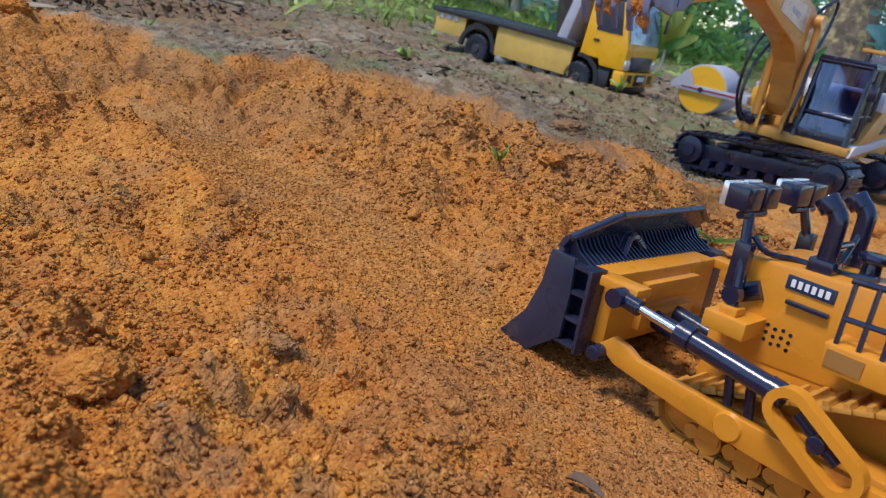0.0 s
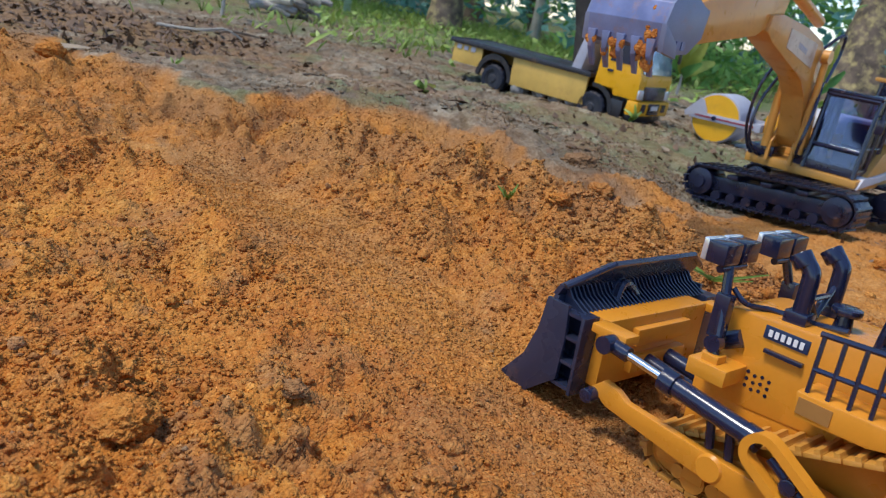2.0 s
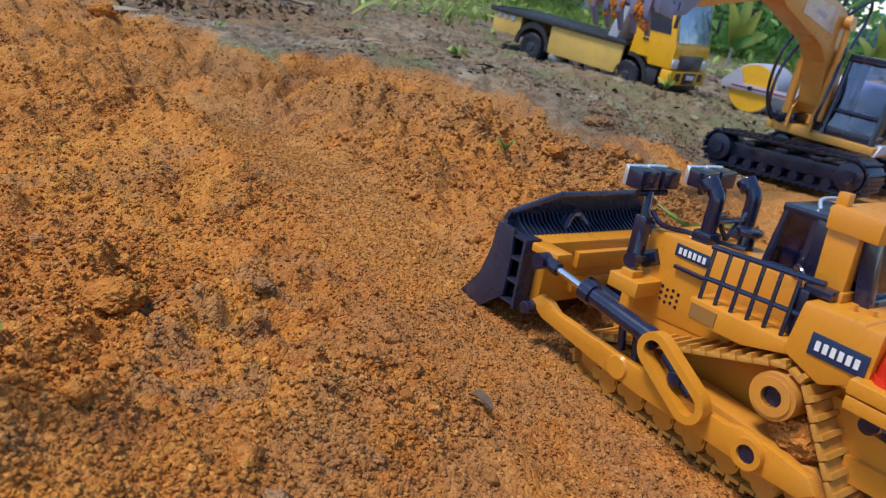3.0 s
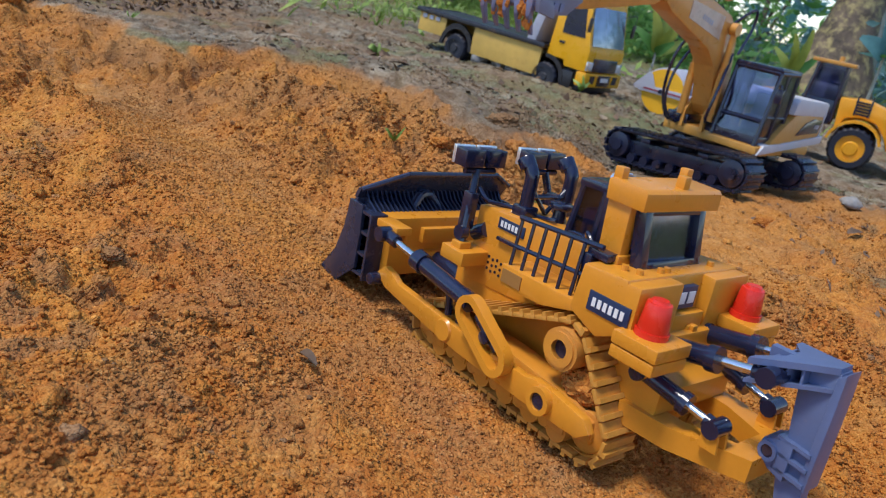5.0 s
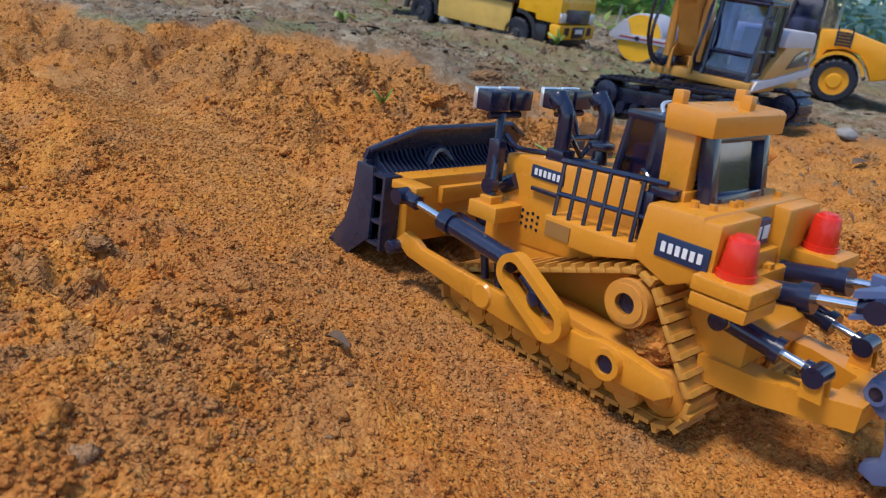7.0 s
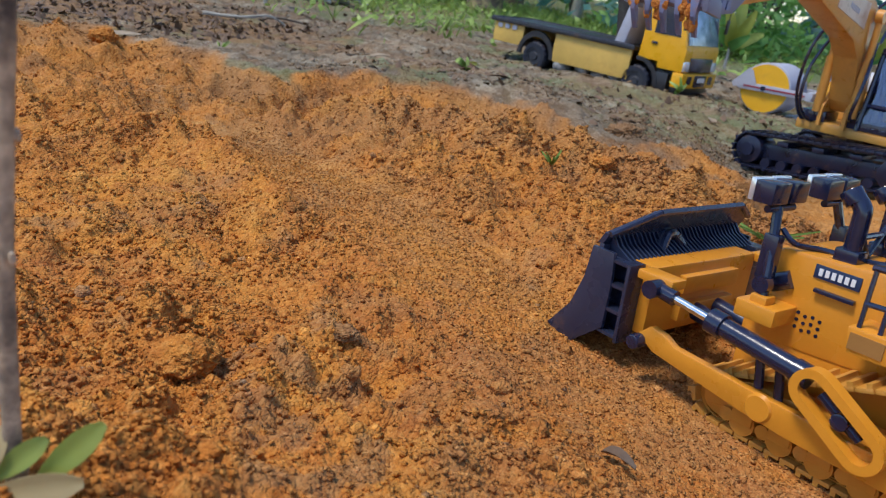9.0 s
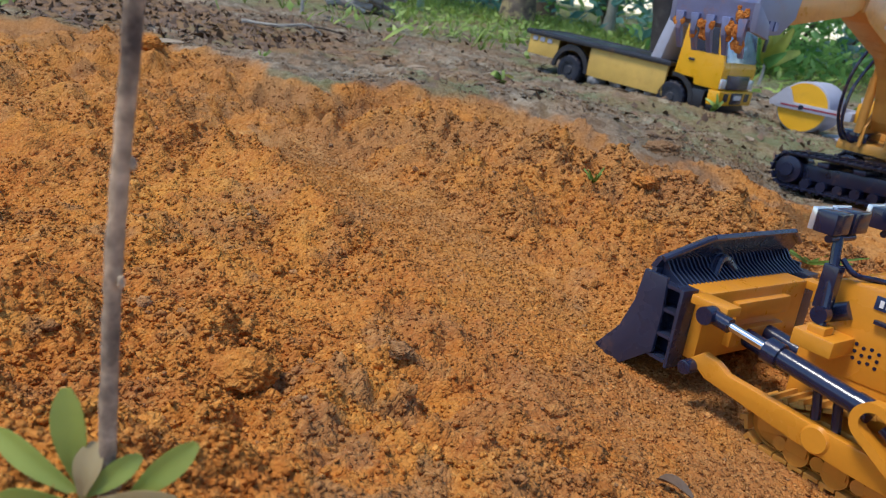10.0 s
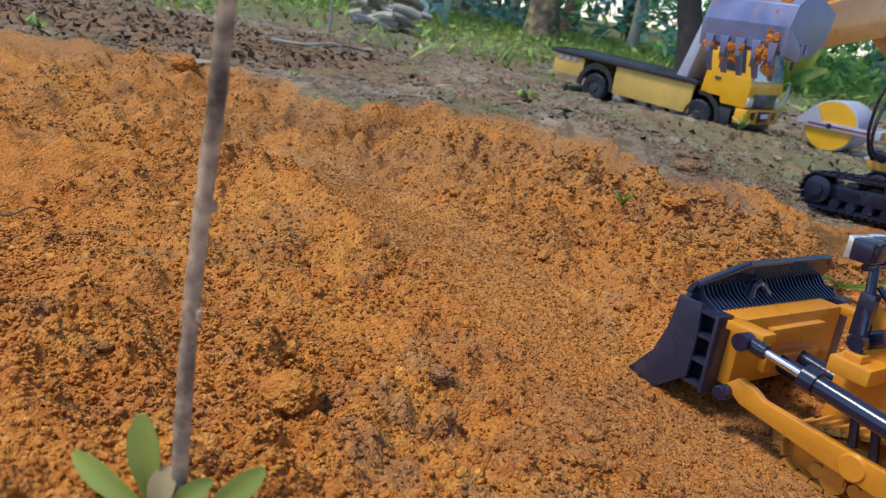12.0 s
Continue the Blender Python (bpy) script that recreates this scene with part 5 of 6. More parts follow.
# ---- flatbed truck ----
def build_truck():
    z = thing("flatbed_truck", pose(0.424, 1.964, -0.012, 0, 1.8, -38.7), "yellow toy lorry with a plywood flatbed and black deck", "toy truck")
    W = 0.095
    for y in (-0.079, 0.079):
        wheel(z, (0.0, y, 0.042), 0.041, 0.03)
        wheel(z, (-0.318, y, 0.042), 0.041, 0.034)
    bm = B()
    for y in (-0.03, 0.03):
        box(bm, (-0.19, y, 0.066), (0.56, 0.014, 0.022), 0.001)
    rod(bm, (0, -0.08, 0.042), (0, 0.08, 0.042), 0.008, seg=12)
    rod(bm, (-0.318, -0.08, 0.042), (-0.318, 0.08, 0.042), 0.01, seg=12)
    box(bm, (-0.16, 0, 0.05), (0.08, 0.1, 0.03), 0.003)
    part("chassis", bm, TR_BLACK, z)
    bm = B()
    box(bm, (-0.25, 0, 0.119), (0.47, 2 * W + 0.012, 0.010), 0.001)
    for k in range(3):
        box(bm, (-0.47, -W + 0.02 + 0.03 * k, 0.105), (0.006, 0.02, 0.012), 0.0008)
    deck = part("deck", bm, TR_BLACK, z, "black glossy flatbed deck")
    bm = B()
    for s in (1, -1):
        rod(bm, (-0.485, s * W, 0.124), (-0.02, s * W, 0.124), 0.003, seg=8)
    rod(bm, (-0.485, -W, 0.124), (-0.485, W, 0.124), 0.003, seg=8)
    part("edge_rail", bm, TR_BLACK, deck)
    for s in (1, -1):
        y = s * (W - 0.004)
        boxpart("side_panel", (-0.141, y, 0.077), (0.236, 0.006, 0.074), TR_WOOD, z, 0.0008, "weathered yellow plywood side")
        boxpart("side_panel", (-0.42, y, 0.087), (0.105, 0.006, 0.052), TR_WOOD, z, 0.0008, "weathered yellow plywood side")
        bm = B()
        arc = np.linspace(0.0, math.pi, 14)
        prism(bm, [(-0.318 + 0.05 * math.cos(a), 0.042 + 0.052 * math.sin(a)) for a in arc] + [(-0.318 - 0.062 * math.cos(a), 0.042 + 0.068 * math.sin(a)) for a in arc], y - 0.004, y + 0.004)
        part("wheel_arch", bm, TR_BLACK, z)
    boxpart("tail_board", (-0.474, 0, 0.09), (0.006, 2 * W - 0.012, 0.05), TR_WOOD, z, 0.0008)
    bm = B()
    for k in range(3):
        box(bm, (-0.452 + 0.026 * k, -W + 0.001, 0.105), (0.015, 0.005, 0.012), 0.0008)
    part("reflectors", bm, GREY_PL, z, "pale reflectors")
    bm = B()
    prism(bm, [(-0.08, 0.124), (-0.042, 0.29), (-0.018, 0.29), (-0.05, 0.124)], -W, W, 0.004)
    part("headboard", bm, GREY_PL, z, "pale grey headboard behind the cab")
    # cab
    bm = B()
    prism(bm, [(-0.006, 0.1), (0.0, 0.262), (0.03, 0.272), (0.088, 0.262), (0.112, 0.155), (0.118, 0.14), (0.118, 0.085), (0.052, 0.085), (0.048, 0.1)], -W + 0.002, W - 0.002, 0.004)
    cab = part("cab", bm, TR_YELLOW, z, "glossy yellow lorry cab")
    bm = B()
    prism(bm, [(0.094, 0.245), (0.1165, 0.150), (0.113, 0.148), (0.09, 0.245)], -W + 0.012, W - 0.012, 0.001)
    part("windscreen", bm, material("dark_windscreen", (0.3, 0.36, 0.44), 0.1, 0.7, vary=0.1, bump=0.0), cab, "dark reflecting windscreen")
    for s in (1, -1):
        bm = B()
        prism(bm, [(0.025, 0.165), (0.025, 0.24), (0.078, 0.24), (0.095, 0.165)], s * (W - 0.0015) - 0.0008, s * (W - 0.0015) + 0.0008)
        part("side_window", bm, NAVY, cab, "dark cab side window")
        boxpart("door_handle", (0.032, s * (W - 0.001), 0.142), (0.016, 0.004, 0.006), NAVY, cab, 0.001)
        bm = B()
        arc = np.linspace(0.0, 1.7, 10)
        prism(bm, [(0.05 * math.cos(a), 0.042 + 0.052 * math.sin(a)) for a in arc] + [(0.062 * math.cos(a), 0.042 + 0.062 * math.sin(a)) for a in arc[::-1]], s * (W - 0.008) - 0.007, s * (W - 0.008) + 0.007)
        box(bm, (0.07, s * (W - 0.008), 0.052), (0.034, 0.012, 0.05), 0.002)
        part("fender", bm, TR_BLACK, cab)
        bm = B()
        tube(bm, [(0.1, s * W, 0.235), (0.112, s * (W + 0.018), 0.24), (0.112, s * (W + 0.02), 0.215)], 0.0015, 6)
        box(bm, (0.112, s * (W + 0.02), 0.2), (0.006, 0.012, 0.035), 0.002)
        part("mirror", bm, TR_BLACK, cab)
        boxpart("headlight", (0.119, s * (W - 0.018), 0.1), (0.006, 0.03, 0.024), CLEAR, cab, 0.003, "clear headlight")
        bm = B()
        prism(bm, [(0.128, 0.058), (0.128, 0.078), (0.1275, 0.078), (0.1275, 0.058)], s * 0.06 - 0.012, s * 0.06 + 0.012)
        part("fog_lamp", bm, NAVY, cab)
    boxpart("grille", (0.119, 0, 0.1035), (0.006, 2 * W - 0.066, 0.034), NAVY, cab, 0.002, "black grille")
    bm = B()
    box(bm, (0.112, 0, 0.066), (0.03, 2 * W + 0.002, 0.036), 0.004)
    bumper = part("bumper", bm, TR_YELLOW, cab, "yellow front bumper")
    plate = boxpart("plate_holder", (0.128, 0, 0.066), (0.004, 0.062, 0.028), NAVY, bumper, 0.001)
    boxpart("number_plate", (0.1305, 0, 0.069), (0.002, 0.04, 0.011), WHITE, bumper, 0.0, "pale blank number plate")
    boxpart("underrun", (0.1, 0, 0.04), (0.03, 2 * W - 0.03, 0.02), TR_BLACK, cab, 0.003)
    return z


build_truck()


# ---- roller with its yellow drum ----
def build_roller():
    z = thing("road_roller", pose(0.715, 1.91, -0.005, 0, 0, -38.0), "toy road roller with a yellow-faced grey drum", "toy roller")
    bm = B()
    rod(bm, (0, 0.07, 0.062), (0, -0.055, 0.062), 0.062, seg=40, bev=0.002)
    part("drum", bm, GREY_PL, z, "pale grey drum")
    bm = B()
    rod(bm, (0, -0.0545, 0.062), (0, -0.058, 0.062), 0.058, seg=40)
    part("drum_face", bm, material("roller_yellow", (0.8, 0.42, 0.012), 0.4, vary=0.06, dust=0.1), z, "bright yellow drum face")
    bm = B()
    box(bm, (0.02, -0.0625, 0.062), (0.17, 0.005, 0.017), 0.001)
    prism(bm, [(-0.075, 0.055), (-0.08, 0.066), (-0.045, 0.105), (-0.035, 0.1), (-0.02, 0.07)], -0.0655, -0.0615)
    box(bm, (0.03, 0.078, 0.062), (0.17, 0.006, 0.017), 0.001)
    box(bm, (0.11, 0.005, 0.062), (0.014, 0.145, 0.02), 0.001)
    fr = part("drum_frame", bm, GREY_PL, z, "pale grey drum frame")
    boxpart("stripe", (0.025, -0.0655, 0.062), (0.15, 0.001, 0.004), material("stripe_red", (0.28, 0.03, 0.05), 0.5), fr, 0.0, "dark red stripe")
    rodpart("hub_bolt", (0, -0.064, 0.062), (0, -0.069, 0.062), 0.006, NAVY, fr)
    bm = B()
    prism(bm, [(0.115, 0.05), (0.115, 0.095), (0.2, 0.13), (0.3, 0.125), (0.31, 0.06)], -0.045, 0.055, 0.006)
    part("body", bm, LO_YELLOW, z)
    for y in (-0.06, 0.07):
        wheel(z, (0.26, y, 0.046), 0.048, 0.032)
    return z


build_roller()


# ---- wheel loader ----
def build_loader():
    d = pose(1.147, 1.749, -0.018, 0, 0, 151.5)
    z = thing("wheel_loader", d, "yellow toy wheel loader with black tyres and dark cab", "toy loader")
    for x in (0.0, 0.225):
        for y in (-0.075, 0.075):
            wheel(z, (x, y, 0.052), 0.052, 0.042, rim_mat=LO_YELLOW, hub=0.7, lug=20)
    bm = B()
    prism(bm, [(0.05, 0.07), (0.06, 0.162), (0.0, 0.166), (-0.1, 0.142), (-0.118, 0.132), (-0.122, 0.075), (-0.075, 0.06), (-0.06, 0.09), (-0.035, 0.118), (0.0, 0.124), (0.035, 0.116)], -0.062, 0.062, 0.006)
    hood = part("engine_hood", bm, LO_YELLOW, z)
    for s in (1, -1):
        bm = B()
        for a0, a1 in zip(np.linspace(0.15, math.pi - 0.3, 10), np.linspace(0.15, math.pi - 0.3, 10)[1:]):
            p, q = Vector((0.059 * math.cos(a0), s * 0.076, 0.056 + 0.059 * math.sin(a0))), Vector((0.059 * math.cos(a1), s * 0.076, 0.056 + 0.059 * math.sin(a1)))
            box(bm, (0, 0, 0), ((q - p).length * 1.1, 0.036, 0.006))
        bm.verts.ensure_lookup_table()
        for k, (a0, a1) in enumerate(zip(np.linspace(0.15, math.pi - 0.3, 10), np.linspace(0.15, math.pi - 0.3, 10)[1:])):
            am = (a0 + a1) / 2
            mm = Matrix.Translation((0.059 * math.cos(am), s * 0.076, 0.056 + 0.059 * math.sin(am))) @ Matrix.Rotation(math.pi / 2 - am, 4, "Y")
            for v in bm.verts[8 * k:8 * k + 8]:
                v.co = mm @ v.co
        part("mudguard", bm, LO_YELLOW, hood)
        bm = B()
        for k in range(5):
            rod(bm, (0.02 + 0.001 * k, s * 0.064, 0.132 + 0.007 * k), (-0.012 + 0.001 * k, s * 0.064, 0.132 + 0.007 * k), 0.002, seg=6)
        for x in (0.02, -0.012):
            rod(bm, (x, s * 0.064, 0.128), (x + 0.002, s * 0.063, 0.172), 0.002, seg=6)
        part("ladder", bm, NAVY, hood, "black side grille")
    bm = B()
    box(bm, (-0.125, 0, 0.085), (0.02, 0.115, 0.05), 0.004)
    part("rear_weight", bm, LO_YELLOW, z)
    boxpart("tow_block", (-0.145, 0, 0.05), (0.025, 0.1, 0.035), GREY_PL, z, 0.004)
    bm = B()
    for x, xt in ((0.065, 0.068), (0.145, 0.13)):
        for y in (-0.045, 0.045):
            rod(bm, (x, y, 0.1), (xt, y, 0.232), 0.005, seg=8)
    box(bm, (0.105, 0, 0.12), (0.085, 0.09, 0.06), 0.003)
    box(bm, (0.085, 0, 0.165), (0.03, 0.05, 0.05), 0.004)
    cab = part("cab", bm, NAVY, z, "dark glazed cab")
    for y in (-0.046, 0.046):
        boxpart("window_pane", (0.102, y, 0.19), (0.07, 0.0008, 0.08), GLASS, cab)
    boxpart("window_pane", (0.0665, 0, 0.19), (0.0008, 0.088, 0.08), GLASS, cab)
    bm = B()
    box(bm, (0.1, 0, 0.236), (0.1, 0.108, 0.009), 0.003)
    rod(bm, (0.09, -0.02, 0.24), (0.09, -0.02, 0.252), 0.006, seg=12)
    part("cab_roof", bm, EXC_BODY, cab, "ochre cab roof with beacon")
    bm = B()
    prism(bm, [(0.15, 0.06), (0.15, 0.12), (0.26, 0.14), (0.28, 0.06)], -0.05, 0.05, 0.005)
    part("front_frame", bm, LO_YELLOW, z)
    for s in (1, -1):
        bm = B()
        tube(bm, [(0.2, s * 0.035, 0.14), (0.28, s * 0.035, 0.12), (0.34, s * 0.035, 0.06)], 0.009, 8)
        part("lift_arm", bm, LO_YELLOW, z)
    bm = B()
    prism(bm, [(0.335, 0.03), (0.33, 0.08), (0.345, 0.12), (0.35, 0.12), (0.337, 0.08), (0.345, 0.02), (0.42, 0.008), (0.42, 0.003), (0.345, 0.01)], -0.1, 0.1, 0.001)
    part("bucket", bm, GREY_PL, z)
    return z


build_loader()


# ---- loose crumbs of soil ----
def faces_mesh(name, co, tris, mat, attrs=()):
    me = bpy.data.meshes.new(name)
    me.vertices.add(len(co))
    me.vertices.foreach_set("co", co.astype(np.float32).ravel())
    k = tris.shape[1]
    me.loops.add(tris.size)
    me.loops.foreach_set("vertex_index", tris.astype(np.int32).ravel())
    me.polygons.add(len(tris))
    me.polygons.foreach_set("loop_start", (np.arange(len(tris)) * k).astype(np.int32))
    me.update(calc_edges=True)
    me.polygons.foreach_set("use_smooth", np.ones(len(tris), bool))
    for key, v in attrs:
        a = me.attributes.new(key, "FLOAT", "POINT")
        a.data.foreach_set("value", v.astype(np.float32))
    me.materials.append(mat)
    return me


def ico(sub):
    bm = bmesh.new()
    if sub:
        bmesh.ops.create_icosphere(bm, subdivisions=sub, radius=1.0)
    else:
        bmesh.ops.create_cube(bm, size=1.25)
        bmesh.ops.triangulate(bm, faces=bm.faces[:])
    v = np.array([p.co[:] for p in bm.verts])
    bm.verts.index_update()
    t = np.array([[p.index for p in f.verts] for f in bm.faces])
    bm.free()
    return v, t


def scatter_crumbs(name, x, y, r, sub, label, sink=0.35, seed=1):
    rng = np.random.RandomState(seed)
    v, t = ico(sub)
    n = len(x)
    z = ground_z(x, y)
    shape = v[None] * (1 + 0.32 * rng.randn(n, len(v), 1).clip(-1.2, 1.2))
    a = rng.rand(n) * 2 * math.pi
    c, s = np.cos(a)[:, None], np.sin(a)[:, None]
    q = shape * (r[:, None, None] * (0.75 + 0.5 * rng.rand(n, 1, 3)))
    co = np.stack([q[..., 0] * c - q[..., 1] * s + x[:, None], q[..., 0] * s + q[..., 1] * c + y[:, None], q[..., 2] * 0.8 + (z + r * (1 - 2 * sink) * 0.8)[:, None]], -1)
    tris = (t[None] + (np.arange(n) * len(v))[:, None, None]).reshape(-1, 3)
    grey, dark = soil_kind(x, y)
    rep = lambda f: np.repeat(f, len(v))
    me = faces_mesh(name, co.reshape(-1, 3), tris, SOIL_CRUMB, (("grey", rep(grey * 0.9)), ("dark", rep(np.clip(dark + (rng.rand(n) < (0.05 if sub > 1 else 0.012)) * 0.65, 0, 1))), ("lane", rep(np.maximum(lane_of(x, y) * 0.5, 0.5 * np.clip((y - 0.5) / 0.4, 0, 1)))), ("green", rep(grey * 0))))
    return tagged(new(name, me), label, "soil crumbs", kind="stuff")


def pick(n, x0, x1, y0, y1, keep, seed):
    """Random places within a stretch of the plan, thinned by keep(x, y)."""
    rng = np.random.RandomState(seed)
    x, y = rng.uniform(x0, x1, 3 * n), y0 + (y1 - y0) * rng.rand(3 * n) ** 1.25
    ok = rng.rand(3 * n) < keep(x, y)
    return x[ok][:n], y[ok][:n]


loose = lambda x, y: np.clip(1 - 0.9 * lane_of(x, y) - 0.85 * pale_flat(x, y), 0, 1) * (y < edge_y(x)) * np.clip(0.55 + fbm(x, y, 12, 201, 3), 0.25, 1)
rng = np.random.RandomState(3)
px, py = pick(82000, -0.42, 0.58, 0.09, 0.72, loose, 11)
scatter_crumbs("soil_crumbs", px, py, 0.0007 + 0.0015 * rng.rand(len(px)) ** 2.4, 0, "fine orange crumbs lying on loose laterite soil", 0.45, seed=2)
px, py = pick(900, -0.45, 0.65, 0.08, 0.95, loose, 12)
scatter_crumbs("soil_clods", px, py, 0.0026 + 0.0042 * rng.rand(len(px)) ** 3, 2, "small orange earth clods on the dug soil", 0.45, seed=3)
px, py = pick(30000, -0.8, 0.9, 0.68, 1.35, lambda x, y: loose(x, y) * (y < edge_y(x) + 0.015), 13)
scatter_crumbs("far_soil_crumbs", px, py, 0.0010 + 0.0016 * rng.rand(len(px)) ** 2.5, 0, "orange crumbs on the heaped soil bank", 0.55, seed=4)
px, py = pick(12000, -0.25, 0.6, 0.45, 1.15, lambda x, y: bump2(x, y, 0.17, 0.78, 0.3, 0.075, -41) * (1 - pale_flat(x, y)), 15)
scatter_crumbs("berm_crumbs", px, py, 0.0012 + 0.003 * rng.rand(len(px)) ** 2.4, 0, "rough reddish crumbs heaped along the track lane", 0.42, seed=6)
px, py = pick(46000, -0.3, 0.6, 0.05, 1.0, lambda x, y: lane_of(x, y), 14)
scatter_crumbs("lane_grit", px, py, 0.0006 + 0.0008 * rng.rand(len(px)) ** 1.5, 0, "fine orange grit on the rolled track lane", 0.4, seed=5)


px, py = pick(14000, -1.5, 1.1, 1.2, 2.5, lambda x, y: (y > edge_y(x) + 0.01) * np.clip(0.35 + fbm(x, y, 5, 221, 3), 0.05, 1), 16)
scatter_crumbs("earth_crumbs", px, py, 0.0014 + 0.0045 * rng.rand(len(px)) ** 3, 0, "grey and brown crumbs on the trodden earth", 0.5, seed=7)


def clod(x, y, r, squash=0.7, seed=0, label="rounded orange clod of crumbly laterite soil", grow=0.0):
    """A large lump of earth that can be told apart."""
    v, t = ico(5)
    out = v.copy()
    for i, p in enumerate(v):
        q = Vector(p) * 1.6 + Vector((seed * 3.1, seed, 0))
        out[i] = p * (1 + 0.3 * noise.noise(q) + 0.16 * noise.noise(q * 2.7) + 0.11 * noise.noise(q * 6) + 0.09 * noise.noise(q * 13) + 0.05 * noise.noise(q * 27))
    co = out * np.array([r, r * 0.9, r * squash]) + np.array([x, y, gz(x, y) + r * squash * 0.15])
    n = len(co)
    me = faces_mesh("earth_clod", co, t, SOIL, (("grey", np.zeros(n)), ("dark", np.full(n, grow)), ("lane", np.zeros(n)), ("green", np.zeros(n))))
    return tagged(new("earth_clod", me), label, "earth clod", "earth clods on the dug soil")


for k, (x, y, r, dk) in enumerate(((-0.004, 0.31, 0.015, 0), (-0.122, 0.283, 0.017, 0), (-0.31, 0.21, 0.016, 0.8), (0.30, 0.62, 0.012, 0), (-0.14, 0.945, 0.014, 0.6), (-0.605, 1.125, 0.022, 0), (0.03, 0.27, 0.009, 0.3), (-0.05, 0.33, 0.008, 0.7), (0.15, 0.78, 0.013, 0), (0.275, 1.15, 0.022, 0.3), (0.247, 1.235, 0.03, 1.0), (0.88, 0.96, 0.016, 0), (0.66, 0.98, 0.02, 0))):
    clod(x, y, r, 0.52, k, grow=dk, label="dark brown clod of damp earth on orange soil" if dk > 0.5 else "rounded orange clod of crumbly laterite soil")


# ---- leaves, grass and trees ----
def leaf_cloud(co, length, width, seed, up=0.3):
    """Folded kite-shaped leaves at the places co; returns vertices and triangles."""
    r = np.random.RandomState(seed)
    n = len(co)
    d = r.randn(n, 3)
    d[:, 2] = d[:, 2] * 0.6 - 0.15
    d /= np.linalg.norm(d, axis=1)[:, None]
    nrm = r.randn(n, 3) * 0.7 + np.array([0, 0, up * 3])
    s = np.cross(d, nrm)
    s /= np.linalg.norm(s, axis=1)[:, None] + 1e-9
    u = np.cross(s, d)
    L, W = (length * (0.6 + 0.8 * r.rand(n)))[:, None], (width * (0.6 + 0.8 * r.rand(n)))[:, None]
    base, tip = co - d * L * 0.5, co + d * L * 0.5 - u * L * 0.12
    mid = co + u * L * 0.03
    v = np.stack([base, mid + s * W * 0.5 - u * W * 0.12, tip, mid - s * W * 0.5 - u * W * 0.12, mid + u * 0], 1)
    t = np.array([[0, 1, 4], [1, 2, 4], [2, 3, 4], [3, 0, 4]])
    return v.reshape(-1, 3), (t[None] + (np.arange(n) * 5)[:, None, None]).reshape(-1, 3)


def clumps(centre, spread, n_clump, n_leaf, r_clump, seed):
    r = np.random.RandomState(seed)
    c = np.asarray(centre) + r.randn(n_clump, 3) * np.asarray(spread) * 0.5
    p = np.repeat(c, n_leaf, 0)
    return p + r.randn(len(p), 3) * r_clump * 0.5


def crown_part(parent, centre, spread, seed, mat, leaf=0.09, n_clump=38, n_leaf=26, name="crown"):
    v, t = leaf_cloud(clumps(centre, spread, n_clump, n_leaf, 0.32, seed), leaf, leaf * 0.42, seed)
    ob = new(name, faces_mesh(name, v, t, mat))
    ob.parent = parent
    return tagged(ob, "loose crown of small leaves")


def tree(x, y, r, h, mat, label, lean=(0, 0), seed=0, bend=0.0, fol=None, crown=True, flare=0.45):
    """A tapered trunk with limbs and a ragged crown, standing on the ground."""
    z0 = gz(x, y) - 0.03
    z = thing("tree", pose(x, y, z0), label, "tree", "trees behind the clearing")
    R = random.Random(seed)
    bm = B()
    pts = [(lean[0] * k / 6 * h + bend * math.sin(k * 0.9) * 0.12, lean[1] * k / 6 * h, h * k / 6) for k in range(7)]
    tube(bm, pts, r, 14, 0.45, 8)
    for v in bm.verts:
        f = max(0.0, 1 - v.co.z / (5 * r))
        ax = Vector((lean[0] * v.co.z, lean[1] * v.co.z, v.co.z))
        k = 1 + 0.12 * noise.noise(v.co * (0.9 / r)) + 0.06 * noise.noise(v.co * (3 / r)) + flare * f * f * (1 + 0.5 * noise.noise(Vector((math.atan2(v.co.y, v.co.x) * 1.5, 0, seed))))
        v.co = ax + (v.co - ax) * k
    part("trunk", bm, mat, z)
    if crown:
        top = Vector(pts[-1])
        for k in range(5):
            a = k * 1.26 + R.random()
            s = Vector(pts[3 + k % 3])
            e = s + Vector((math.cos(a), math.sin(a), 0.7)) * h * R.uniform(0.2, 0.3)
            bm = B()
            tube(bm, [s, (s + e) / 2 + Vector((0, 0, 0.06)), e], r * 0.34, 8, 0.3)
            part("limb", bm, mat, z)
        crown_part(z, (top.x, top.y, h * 0.97), (h * 0.62, h * 0.62, h * 0.38), seed + 50, fol or FOLIAGE)
    return z


tree(-0.09, 4.45, 0.085, 3.6, MOSSY, "stout tree trunk with yellow-green moss at the clearing edge", (0.0, 0.02), 1)
tree(0.60, 3.35, 0.052, 2.8, DARK_BARK, "dark slender forked tree behind the lorry", (-0.3, 0.05), 2, 0.35)
tree(0.475, 4.85, 0.035, 3.4, PALE_BARK, "thin pale-barked tree behind the clearing", (0.02, 0), 3)
tree(1.93, 3.7, 0.115, 3.8, MOSSY, "broad old tree trunk patched with yellow lichen", (0.1, 0.05), 4, flare=1.5)
tree(2.47, 4.3, 0.034, 3.2, PALE_BARK, "thin pale-barked tree behind the clearing", (-0.2, 0), 5)
tree(-0.36, 6.2, 0.045, 3.4, PALE_BARK, "thin grey tree in the wood", (0.02, 0), 6)
